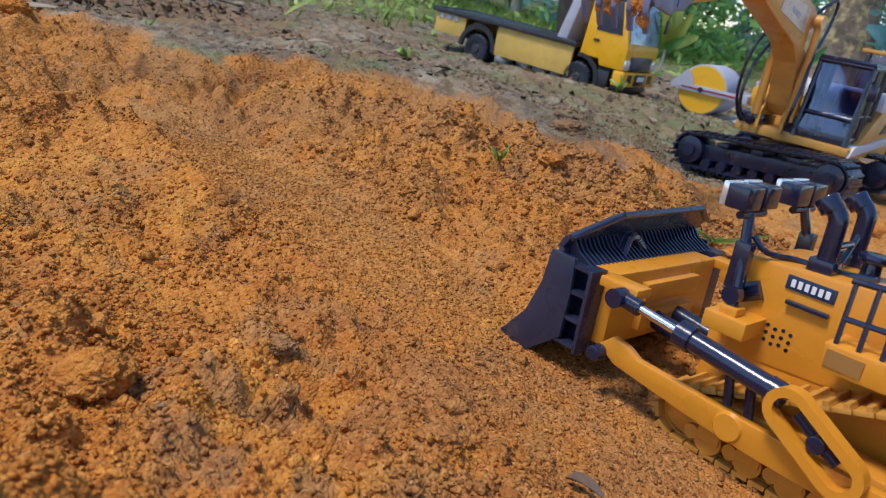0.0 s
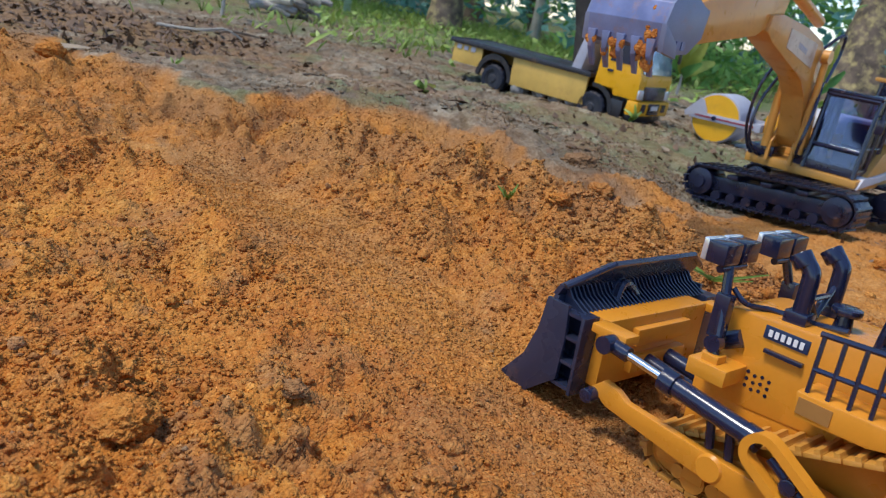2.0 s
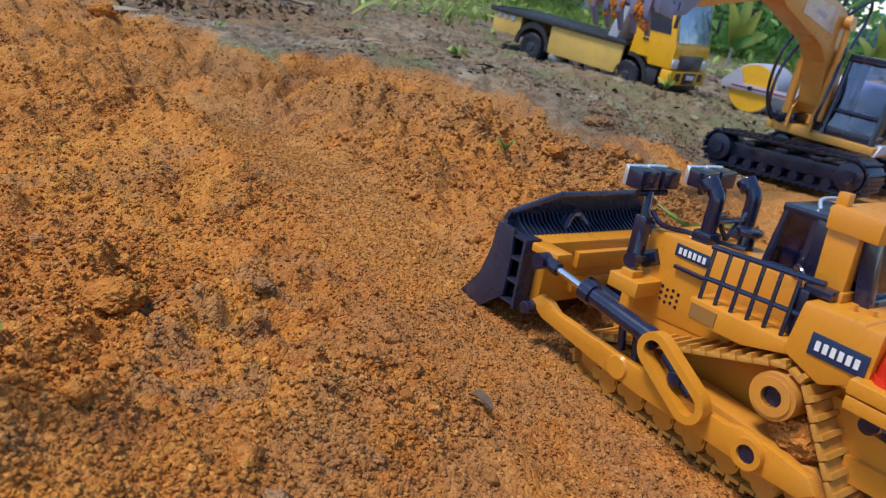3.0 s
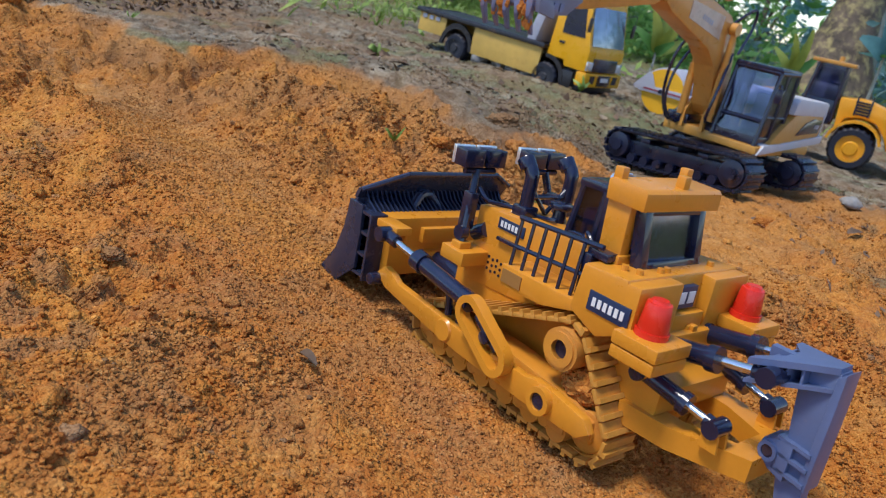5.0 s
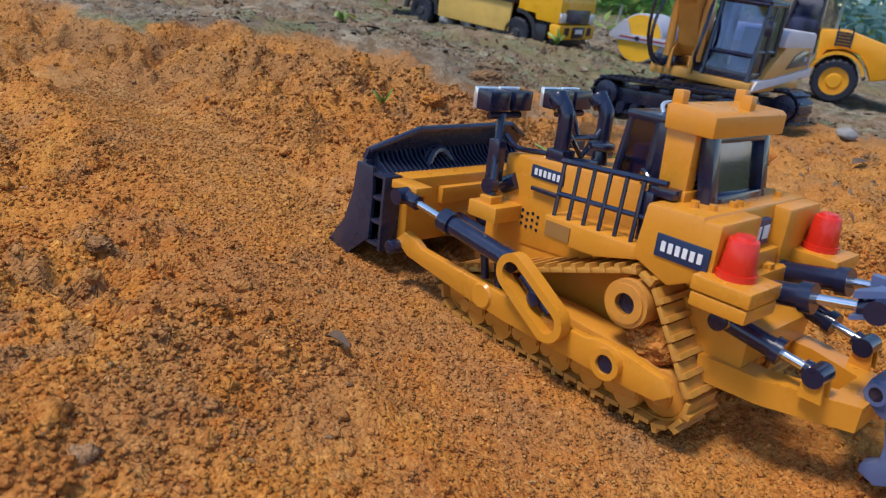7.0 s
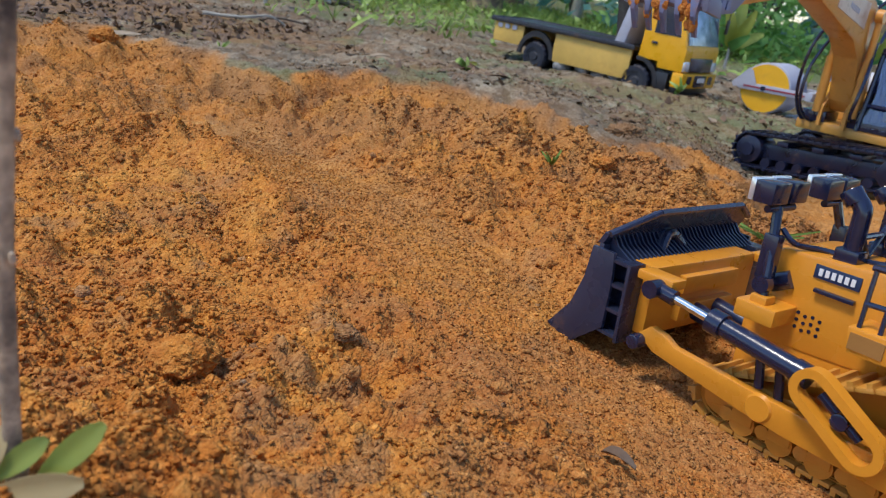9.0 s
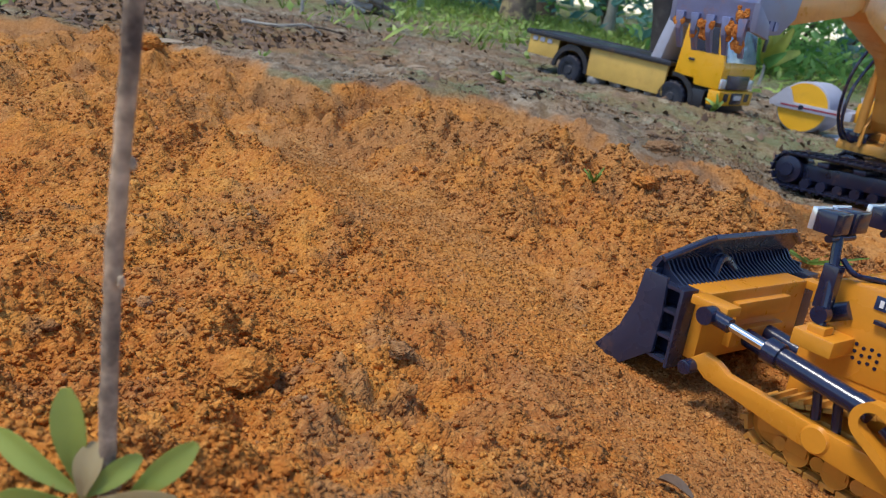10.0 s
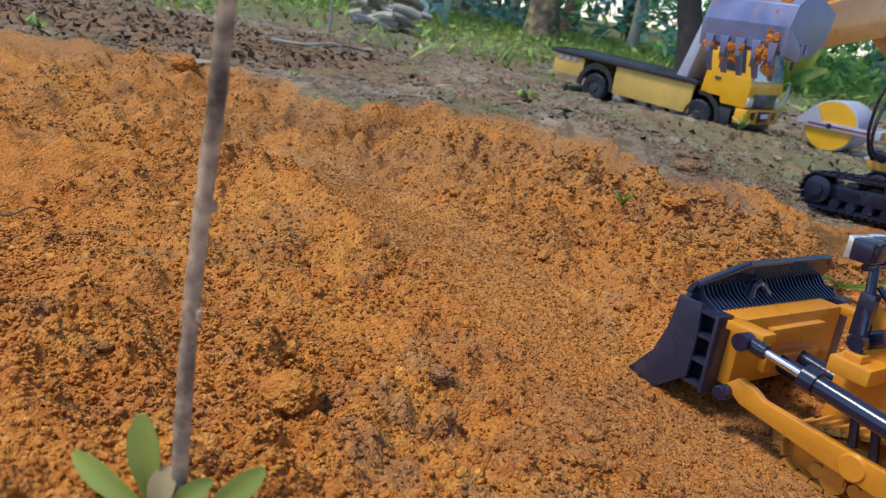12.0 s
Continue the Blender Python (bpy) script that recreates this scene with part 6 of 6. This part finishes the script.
tree(0.1, 6.6, 0.07, 3.8, BARK, "dark-barked tree in the wood", (0.03, 0), 7)
tree(-1.35, 6.0, 0.07, 3.6, BARK, "dark-barked tree in the wood", (-0.03, 0), 8)
tree(-2.4, 5.2, 0.08, 3.6, BARK, "dark-barked tree in the wood", (0.04, 0), 9)
tree(1.3, 6.8, 0.09, 4.0, BARK, "dark-barked tree in the wood", (0.02, 0), 10)
tree(3.4, 6.3, 0.09, 4.0, BARK, "dark-barked tree in the wood", (0.0, 0), 11)
tree(-0.9, 8.0, 0.09, 4.2, BARK, "dark-barked tree in the wood", (0.0, 0), 12)
tree(0.85, 8.6, 0.08, 4.2, MOSSY, "mossy tree in the wood", (0.02, 0), 13)
tree(-3.4, 7.4, 0.09, 4.2, BARK, "dark-barked tree in the wood", (0.02, 0), 14)
tree(4.2, 4.4, 0.08, 3.6, BARK, "dark-barked tree in the wood", (0.02, 0), 15)


def shrub(x, y, h, spread, seed, mat, leaf, label, n_clump=40, n_leaf=22):
    z0 = gz(x, y) - 0.01
    z = thing("shrub", pose(x, y, z0), label, "shrub", "undergrowth behind the clearing")
    R = random.Random(seed)
    for k in range(5):
        bm = B()
        a = R.random() * 6.28
        e = Vector((math.cos(a) * spread * 0.35, math.sin(a) * spread * 0.35, h * R.uniform(0.6, 0.95)))
        tube(bm, [(0, 0, 0), e * 0.5 + Vector((0, 0, 0.05 * h)), e], 0.008 + 0.006 * h, 6, 0.35)
        part("stem", bm, BARK, z)
    pts = clumps((0, 0, h * 0.52), (spread, spread, h * 0.75), n_clump, n_leaf, 0.2, seed)
    pts[:, 2] = np.abs(pts[:, 2] - 0.02) + 0.02
    v, t = leaf_cloud(pts, leaf, leaf * 0.4, seed)
    ob = new("foliage", faces_mesh("foliage", v, t, mat))
    ob.parent = z
    return z


SR = random.Random(77)
for k in range(19):
    x = -4.2 + 8.4 * (k % 13) / 12 + SR.uniform(-0.25, 0.25)
    y = (5.2 if k < 13 else 7.2) + SR.uniform(-0.5, 0.6) + 0.08 * abs(x)
    m, lf = ((FOLIAGE, 0.085), (FOLIAGE_DARK, 0.1), (FOLIAGE, 0.11), (FOLIAGE_BLUE, 0.12))[SR.randrange(4)]
    shrub(x, y, SR.uniform(0.7, 1.5), SR.uniform(0.7, 1.0), 300 + k, m, lf, "leafy green undergrowth at the edge of the wood")
shrub(1.15, 3.9, 0.55, 0.55, 401, FOLIAGE, 0.07, "bright green bush beyond the toy excavator", 46, 26)
shrub(1.5, 4.6, 0.8, 0.8, 402, FOLIAGE, 0.085, "bright green bush beyond the toy excavator", 46, 26)
shrub(2.5, 3.5, 0.5, 0.5, 403, FOLIAGE_BLUE, 0.1, "blue-green bush beside the old trunk", 30, 20)
shrub(0.95, 5.0, 0.9, 0.8, 404, FOLIAGE_DARK, 0.09, "dark green bush at the edge of the wood", 46, 24)


def wood_wall():
    """The far wood: leaves past counting, all round the clearing."""
    r = np.random.RandomState(9)
    n = 5600
    a = r.rand(n) * 2 * math.pi
    front = r.rand(n) < 0.5
    a = np.where(front, math.pi / 2 + (r.rand(n) - 0.5) * 2.0, a)
    rad = 9.5 + 4.5 * r.rand(n)
    gapped = fbm(np.cos(a) * 9, np.sin(a) * 9, 0.8, 301, 3)
    z = 0.4 + 4.6 * r.rand(n) ** 1.15 * np.clip(0.9 + 0.5 * gapped, 0.4, 1.4)
    co = np.stack([rad * np.cos(a), rad * np.sin(a), z + 0.15], 1)
    v, t = leaf_cloud(co, 0.42, 0.2, 10)
    tagged(new("far_wood", faces_mesh("far_wood", v, t, FOLIAGE_DARK)), "dense dark green wood all round the clearing", "woodland", kind="stuff")


wood_wall()


def grass_field():
    r = np.random.RandomState(21)
    n = 26000
    x, y = r.uniform(-3.4, 3.6, n), 2.05 + 3.3 * r.rand(n) ** 0.8
    dens = np.clip(0.25 + 1.1 * fbm(x, y, 1.6, 311, 3) + (y - 3.15) * 0.55, 0.0, 1) * (np.hypot((x - 0.2), (y - 2.0)) > 0.5)
    ok = r.rand(n) < dens
    x, y = x[ok], y[ok]
    n = len(x)
    h = (0.02 + 0.055 * r.rand(n) ** 2)
    z = ground_z(x, y)
    a = r.rand(n) * 6.28
    w = 0.0022 + 0.002 * r.rand(n)
    lean = r.randn(n, 2) * 0.45 * h[:, None]
    p0 = np.stack([x - w * np.cos(a), y - w * np.sin(a), z - 0.002], 1)
    p1 = np.stack([x + w * np.cos(a), y + w * np.sin(a), z - 0.002], 1)
    m0 = np.stack([x + lean[:, 0] * 0.4, y + lean[:, 1] * 0.4, z + h * 0.6], 1)
    tp = np.stack([x + lean[:, 0], y + lean[:, 1], z + h], 1)
    v = np.stack([p0, p1, m0, tp], 1).reshape(-1, 3)
    t = (np.array([[0, 1, 2], [1, 3, 2], [0, 2, 3]])[None, :2] + (np.arange(n) * 4)[:, None, None]).reshape(-1, 3)
    tagged(new("grass", faces_mesh("grass", v, t, GRASS)), "short patchy grass on the grey earth", "grass", kind="stuff")
    n = 5200
    x, y = r.uniform(-3.0, 3.2, n), 2.3 + 3.2 * r.rand(n)
    ok = r.rand(n) < np.clip(0.2 + 1.2 * fbm(x, y, 2.2, 317, 3) + (y - 3.0) * 0.3, 0, 1)
    x, y = x[ok], y[ok]
    co = np.stack([x, y, ground_z(x, y) + 0.012 + 0.05 * r.rand(len(x)) ** 2], 1)
    v, t = leaf_cloud(co, 0.045, 0.02, 22, 0.8)
    tagged(new("ground_weeds", faces_mesh("ground_weeds", v, t, GRASS)), "low green weeds among the grass", "weeds", kind="stuff")


grass_field()


def leaf_litter():
    r = np.random.RandomState(36)
    n = 950
    x, y = r.uniform(-1.6, 1.6, n), 1.2 + 2.6 * r.rand(n) ** 1.1
    ok = y > edge_y(x) + 0.03
    x, y = x[ok], y[ok]
    co = np.stack([x, y, ground_z(x, y) + 0.004], 1)
    v, t = leaf_cloud(co, 0.028, 0.013, 32, 1.5)
    tagged(new("leaf_litter", faces_mesh("leaf_litter", v, t, DRYLEAF)), "scattered brown leaf litter on grey earth", "leaf litter", kind="stuff")
    n = 2600
    x, y = r.uniform(-2.2, -0.5, n), 1.3 + 1.0 * r.rand(n)
    ok = y > edge_y(x) + 0.02
    x, y = x[ok], y[ok]
    co = np.stack([x, y, ground_z(x, y) + 0.004], 1)
    v, t = leaf_cloud(co, 0.03, 0.012, 34, 1.2)
    tagged(new("leaf_litter", faces_mesh("leaf_litter", v, t, DRYLEAF)), "thick drift of brown dead leaves and scraps", "leaf litter", kind="stuff")
    n = 170
    x, y = r.uniform(0.62, 1.15, n), 0.55 + 0.6 * r.rand(n)
    co = np.stack([x, y, ground_z(x, y) + 0.002], 1)
    v, t = leaf_cloud(co, 0.016, 0.006, 33, 1.5)
    tagged(new("leaf_litter", faces_mesh("leaf_litter", v, t, DRYLEAF)), "dark plant scraps on the soil beside the excavator", "leaf litter", kind="stuff")


leaf_litter()


def blade_leaf(bm, base, tip, width, sag=0.0, wide=0.6, fold=0.12, facing=(0.15, -1, 0.35)):
    """A broad leaf with a midrib and a rounded end."""
    base, tip = Vector(base), Vector(tip)
    d = tip - base
    side = d.cross(Vector(facing)).normalized()
    up = side.cross(d).normalized()
    rows = []
    for k in range(9):
        u = k / 8
        w = width * max(0.0, math.sin(math.pi * min(1, u ** wide * 0.94 + 0.03))) ** 0.6 * 0.5 + 0.0003
        c = base + d * u + up * (sag * math.sin(math.pi * u))
        rows.append([bm.verts.new(c + side * w * q + up * abs(q) * w * fold * 2) for q in (-1, -0.5, 0, 0.5, 1)])
    for a, b in zip(rows, rows[1:]):
        for i in range(4):
            bm.faces.new((a[i], a[i + 1], b[i + 1], b[i]))
    r = bmesh.ops.extrude_face_region(bm, geom=bm.faces[:])
    bmesh.ops.translate(bm, verts=[g for g in r["geom"] if isinstance(g, bmesh.types.BMVert)], vec=-up * 0.0004)


# ---- stake and seedling close to the lens ----
def build_stake():
    z = thing("stake", pose(-0.1075, 0.128, 0.03), "thin barky stick planted upright in orange soil", "stick")
    bm = B()
    tube(bm, [(0, 0, 0), (0.0005, 0, 0.04), (0.002, 0, 0.09), (0.0045, 0.0005, 0.13), (0.0085, 0, 0.175), (0.0105, 0.001, 0.24), (0.016, 0, 0.33), (0.022, 0, 0.42)], 0.0025, 12, 0.85, 10)
    for v in bm.verts:
        c = Vector((0.05 * v.co.z, 0, v.co.z))
        k = 1 + 0.16 * noise.noise(v.co * 160) + 0.25 * max(0, noise.noise(Vector((0, 0, v.co.z * 75)))) ** 2
        v.co = c + (v.co - c) * k if v.co.z > 0 else v.co
    stem = part("stem", bm, TWIG, z)
    for h, a in ((0.031, 0.4), (0.062, 2.6), (0.097, 5.1), (0.128, 1.3), (0.171, 3.7), (0.205, 0.2), (0.262, 2.2)):
        bm = B()
        bmesh.ops.create_icosphere(bm, subdivisions=3, radius=0.0013)
        for v in bm.verts:
            v.co *= 1 + 0.3 * noise.noise(v.co * 900 + Vector((h * 70, 0, 0)))
            v.co = Vector((v.co.x * 0.8 + 0.05 * h + math.cos(a) * 0.0017, v.co.y * 0.8 + math.sin(a) * 0.0017, h + v.co.z * 1.5))
        part("knot", bm, TWIG, stem, "dark raised bud scar")


build_stake()


def build_seedling():
    z = thing("seedling", pose(-0.113, 0.124, 0.055), "small seedling with rounded green leaves beside a stick", "seedling")
    bm = B()
    tube(bm, [(0, 0, -0.016), (0.001, 0, -0.004), (0, 0.001, 0.006)], 0.0014, 8, 0.7)
    part("stem", bm, SPROUT_OLD, z)
    for base, tip, w, mat in (((0, 0, 0.004), (-0.029, 0.005, 0.0165), 0.0072, SPROUT), ((-0.001, 0.002, 0.005), (-0.0075, 0.006, 0.0345), 0.0092, SPROUT), ((0.001, -0.001, 0.005), (0.0025, 0.004, 0.02), 0.0075, SPROUT_OLD), ((0.001, 0, 0.004), (0.0155, 0.005, 0.0175), 0.0062, SPROUT), ((0.013, 0.001, 0.004), (0.0315, 0.006, 0.0245), 0.0074, SPROUT), ((0.001, -0.002, 0.002), (0.03, -0.003, 0.0115), 0.0078, SPROUT_OLD), ((0, -0.003, 0.001), (0.004, -0.012, 0.003), 0.008, SPROUT), ((0, -0.002, 0.002), (-0.02, -0.008, 0.0045), 0.008, SPROUT)):
        bm = B()
        blade_leaf(bm, base, tip, w, 0.0015, 1.6)
        part("leaf", bm, mat, z)


build_seedling()


# ---- plants and litter of the clearing ----
def leafy_plant(x, y, name, label, leaves, mat, stem_h, stem_mat=None):
    z = thing(name, pose(x, y, gz(x, y) - 0.004), label, "plant")
    bm = B()
    tube(bm, [(0, 0, 0), (0.004, 0, stem_h * 0.5), (0.0, 0, stem_h)], 0.006 + 0.01 * stem_h, 8, 0.5)
    part("stem", bm, stem_mat or PALE_BARK, z)
    for tip, w, m2 in leaves:
        bm = B()
        blade_leaf(bm, (0, 0, stem_h * 0.85), tip, w, 0.02)
        part("leaf", bm, m2 or mat, z)
    return z


leafy_plant(-0.81, 2.62, "sapling", "young sapling with yellowing leaves at the grass edge", [((0.06, -0.02, 0.24), 0.045, YOUNG), ((-0.05, 0.02, 0.27), 0.045, YOUNG), ((0.02, -0.03, 0.3), 0.05, SPROUT), ((0.11, -0.03, 0.13), 0.035, GRASS), ((-0.09, 0, 0.15), 0.03, GRASS)], YOUNG, 0.16)
leafy_plant(0.91, 3.02, "broadleaf_plant", "broad-leaved plant with yellow-green blades", [((-0.05, 0, 0.25), 0.05, YOUNG), ((0.06, -0.03, 0.23), 0.05, YOUNG), ((0.02, 0.03, 0.31), 0.05, SPROUT), ((-0.11, 0.02, 0.17), 0.04, FOLIAGE), ((0.12, 0, 0.15), 0.045, SPROUT), ((0.05, -0.06, 0.14), 0.04, FOLIAGE)], YOUNG, 0.1)
leafy_plant(1.56, 3.25, "broadleaf_plant", "broad-leaved plant with upright yellow-green blades", [((-0.03, 0, 0.27), 0.045, YOUNG), ((0.03, -0.02, 0.3), 0.045, YOUNG), ((-0.09, 0.02, 0.2), 0.045, SPROUT), ((0.1, 0, 0.2), 0.04, FOLIAGE)], YOUNG, 0.1)
leafy_plant(1.98, 3.35, "broadleaf_plant", "tall plant with large drooping blue-green leaves", [((-0.13, 0, 0.32), 0.09, FOLIAGE_BLUE), ((0.12, -0.04, 0.38), 0.09, FOLIAGE_BLUE), ((-0.03, 0.05, 0.5), 0.08, FOLIAGE_BLUE), ((0.02, -0.08, 0.24), 0.06, FOLIAGE)], FOLIAGE_BLUE, 0.3)
leafy_plant(-1.07, 1.42, "weed", "small green weed among dry litter", [((0.03, 0, 0.03), 0.018, GRASS), ((-0.03, 0.01, 0.03), 0.018, GRASS), ((0.0, -0.02, 0.045), 0.016, GRASS)], GRASS, 0.015, GRASS)
leafy_plant(-0.05, 1.69, "weed", "small weed with yellow and green leaves", [((0.025, 0, 0.022), 0.014, YOUNG), ((-0.028, 0.01, 0.02), 0.014, GRASS), ((0.0, -0.02, 0.035), 0.014, GRASS), ((0.03, -0.02, 0.012), 0.012, DRYLEAF)], GRASS, 0.012, GRASS)
leafy_plant(0.46, 1.83, "weed", "small green weed beside the lorry wheel", [((0.022, -0.01, 0.035), 0.01, GRASS), ((-0.022, -0.01, 0.035), 0.01, GRASS), ((0.0, -0.02, 0.05), 0.01, GRASS)], GRASS, 0.012, GRASS)


def grass_tuft(x, y, n, h, seed, label, flat=0.5):
    z = thing("grass_tuft", pose(x, y, gz(x, y)), label, "grass tuft", "grass tufts on the dug soil")
    R = random.Random(seed)
    for k in range(n):
        a = R.random() * 6.28
        L = h * R.uniform(0.6, 1.1)
        bm = B()
        blade_leaf(bm, (0, 0, -0.002), (math.cos(a) * L * flat * 1.4, math.sin(a) * L * flat * 1.4, L * (1 - flat * 0.7)), 0.0022, L * 0.12, 0.5)
        part("blade", bm, GRASS, z)


grass_tuft(0.09, 0.775, 6, 0.022, 1, "tiny tuft of green grass on orange soil")
grass_tuft(0.287, 0.651, 7, 0.038, 2, "sprawling pale green grass sprig on orange soil", 0.85)
grass_tuft(0.325, 0.712, 6, 0.03, 3, "sprawling pale green grass sprig on orange soil", 0.85)
grass_tuft(-0.49, 1.33, 5, 0.03, 4, "thin tuft of grass on grey earth")
for k in range(16):
    R = random.Random(900 + k)
    grass_tuft(R.uniform(-1.2, 0.3), R.uniform(2.3, 3.2), 9, R.uniform(0.04, 0.09), 20 + k, "upright green grass tuft on grey earth", 0.35)


def twig(pts, r, label, mat=None):
    pts = [(x, y, gz(x, y) + dz) for x, y, dz in pts]
    bm = B()
    tube(bm, pts, r, 7, 0.55, 6)
    for v in bm.verts:
        v.co += noise.noise_vector(v.co * 300) * r * 0.35
    ob = new("twig", finish(bm, "twig", mat or TWIG))
    return tagged(ob, label, "twig", "twigs on the ground")


twig([(0.2, 0.432, 0.003), (0.232, 0.441, 0.004), (0.275, 0.462, 0.002)], 0.0011, "thin straw-coloured twig on rolled soil", DRYPALE)
twig([(0.218, 0.335, 0.003), (0.255, 0.327, 0.003), (0.3, 0.31, 0.003)], 0.0012, "thin dry twig on rolled soil", DRYLEAF)
twig([(-0.424, 0.45, 0.004), (-0.417, 0.462, 0.008), (-0.409, 0.474, 0.011), (-0.404, 0.49, 0.005)], 0.001, "dark curled twig on loose soil", BARK)
twig([(-0.78, 1.98, 0.01), (-0.68, 2.0, 0.02), (-0.62, 2.05, 0.03), (-0.58, 2.07, 0.01)], 0.005, "bent dead branch on the grey earth", PALE_BARK)
twig([(-0.66, 2.12, 0.008), (-0.6, 2.06, 0.03), (-0.54, 2.1, 0.02)], 0.005, "dark dead root on the grey earth", BARK)
for k in range(14):
    R = random.Random(500 + k)
    x, y, a, L = R.uniform(-1.0, 0.4), R.uniform(1.35, 2.2), R.random() * 3.14, R.uniform(0.03, 0.09)
    twig([(x, y, 0.003), (x + math.cos(a) * L * 0.5, y + math.sin(a) * L * 0.5, 0.007), (x + math.cos(a) * L, y + math.sin(a) * L, 0.003)], R.uniform(0.0012, 0.0026), "short dead twig on grey earth", R.choice((BARK, TWIG, DRYLEAF)))


def fallen_leaf(x, y, length, width, turn, mat, label, curl=0.3):
    bm = B()
    blade_leaf(bm, (-length / 2, 0, 0), (length / 2, 0, 0.001), width, length * 0.06 * curl, 0.7, curl * 0.3, (0, 0, 1))
    bmesh.ops.transform(bm, matrix=pose(x, y, gz(x, y) + 0.003, 8, -5, turn), verts=bm.verts)
    ob = new("fallen_leaf", finish(bm, "fallen_leaf", mat))
    return tagged(ob, label, "leaf", "fallen leaves")


fallen_leaf(0.099, 0.272, 0.02, 0.006, -47, DRYLEAF, "curled brown scrap of dead leaf on orange soil", 1.6)
fallen_leaf(-0.645, 1.25, 0.075, 0.03, 15, DRYPALE, "pale dry leaf on grey earth", 0.2)
fallen_leaf(-0.06, 1.67, 0.04, 0.028, 40, DRYLEAF, "curled dark brown leaf on grey earth", 1.2)
fallen_leaf(0.80, 0.985, 0.03, 0.014, 20, DRYLEAF, "brown leaf scrap on the soil", 0.8)
for k in range(16):
    R = random.Random(700 + k)
    x = R.uniform(-1.0, 1.0)
    fallen_leaf(x, float(edge_y(np.array([x]))[0]) + R.uniform(0.05, 0.8), R.uniform(0.03, 0.06), R.uniform(0.012, 0.024), R.uniform(0, 360), R.choice((DRYLEAF, DRYLEAF, DRYPALE)), "dry fallen leaf on grey earth", R.uniform(0.2, 1.0))


def stone(x, y, r, flat, seed, mat, label):
    bm = B()
    bmesh.ops.create_icosphere(bm, subdivisions=3, radius=1)
    for v in bm.verts:
        v.co *= 1 + 0.3 * noise.noise(v.co * 1.1 + Vector((seed, 0, 0))) + 0.1 * noise.noise(v.co * 3 + Vector((seed, 3, 0)))
    bmesh.ops.transform(bm, matrix=pose(x, y, gz(x, y) + r * flat * 0.5, 0, 0, seed * 47) @ Matrix.Diagonal((r * 1.25, r * 0.85, r * flat, 1)), verts=bm.verts)
    ob = new("stone", finish(bm, "stone", mat, 0.9))
    return tagged(ob, label, "stone", "stones in the clearing")


for k, (x, y, r, f) in enumerate(((0.2, 2.06, 0.026, 0.8), (0.25, 2.02, 0.024, 0.85), (0.29, 1.99, 0.02, 0.8), (0.33, 1.95, 0.015, 0.7))):
    stone(x, y, r, f, k + 1, STONE, "rounded grey stone under the lorry")
stone(0.915, 1.24, 0.02, 0.6, 12, STONE, "brown stone beside the excavator track")


# ---- heap of split wood and posts at the edge of the grass ----
def build_heap():
    z = thing("wood_heap", pose(-0.72, 3.2, gz(-0.72, 3.2)), "loose heap of weathered grey husks and split wood", "wood heap")
    R = random.Random(41)
    for k in range(26):
        bm = B()
        a, L = R.uniform(-0.6, 0.6), R.uniform(0.08, 0.16)
        c = Vector((R.gauss(0, 0.1), R.gauss(0, 0.08), 0.02 + 0.11 * R.random() ** 1.4))
        d = Vector((math.cos(a), math.sin(a) * 0.6, R.uniform(-0.25, 0.25))) * L / 2
        tube(bm, [c - d, c + Vector((0, 0, 0.012)), c + d], R.uniform(0.012, 0.022), 8, 0.7)
        part("husk", bm, R.choice((PALE_BARK, BARK, PALE_BARK, STONE)), z)


build_heap()


def build_post(x, y, h, w, mat, label):
    z = thing("post", pose(x, y, gz(x, y) - 0.02), label, "post")
    boxpart("board", (0, 0, h / 2), (w, 0.012, h), mat, z, 0.002)
    boxpart("back_batten", (0, 0.016, h / 2), (w * 0.4, 0.02, h * 0.98), BARK, z, 0.002)


GREENISH = material("pale_green_paint", (0.3, 0.42, 0.28), 0.6, vary=0.15, dust=0.15, bump=0.3)
build_post(-0.76, 4.05, 0.7, 0.055, GREENISH, "pale green painted post at the edge of the grass")
build_post(-0.62, 4.2, 0.45, 0.04, GREENISH, "short pale green painted post")
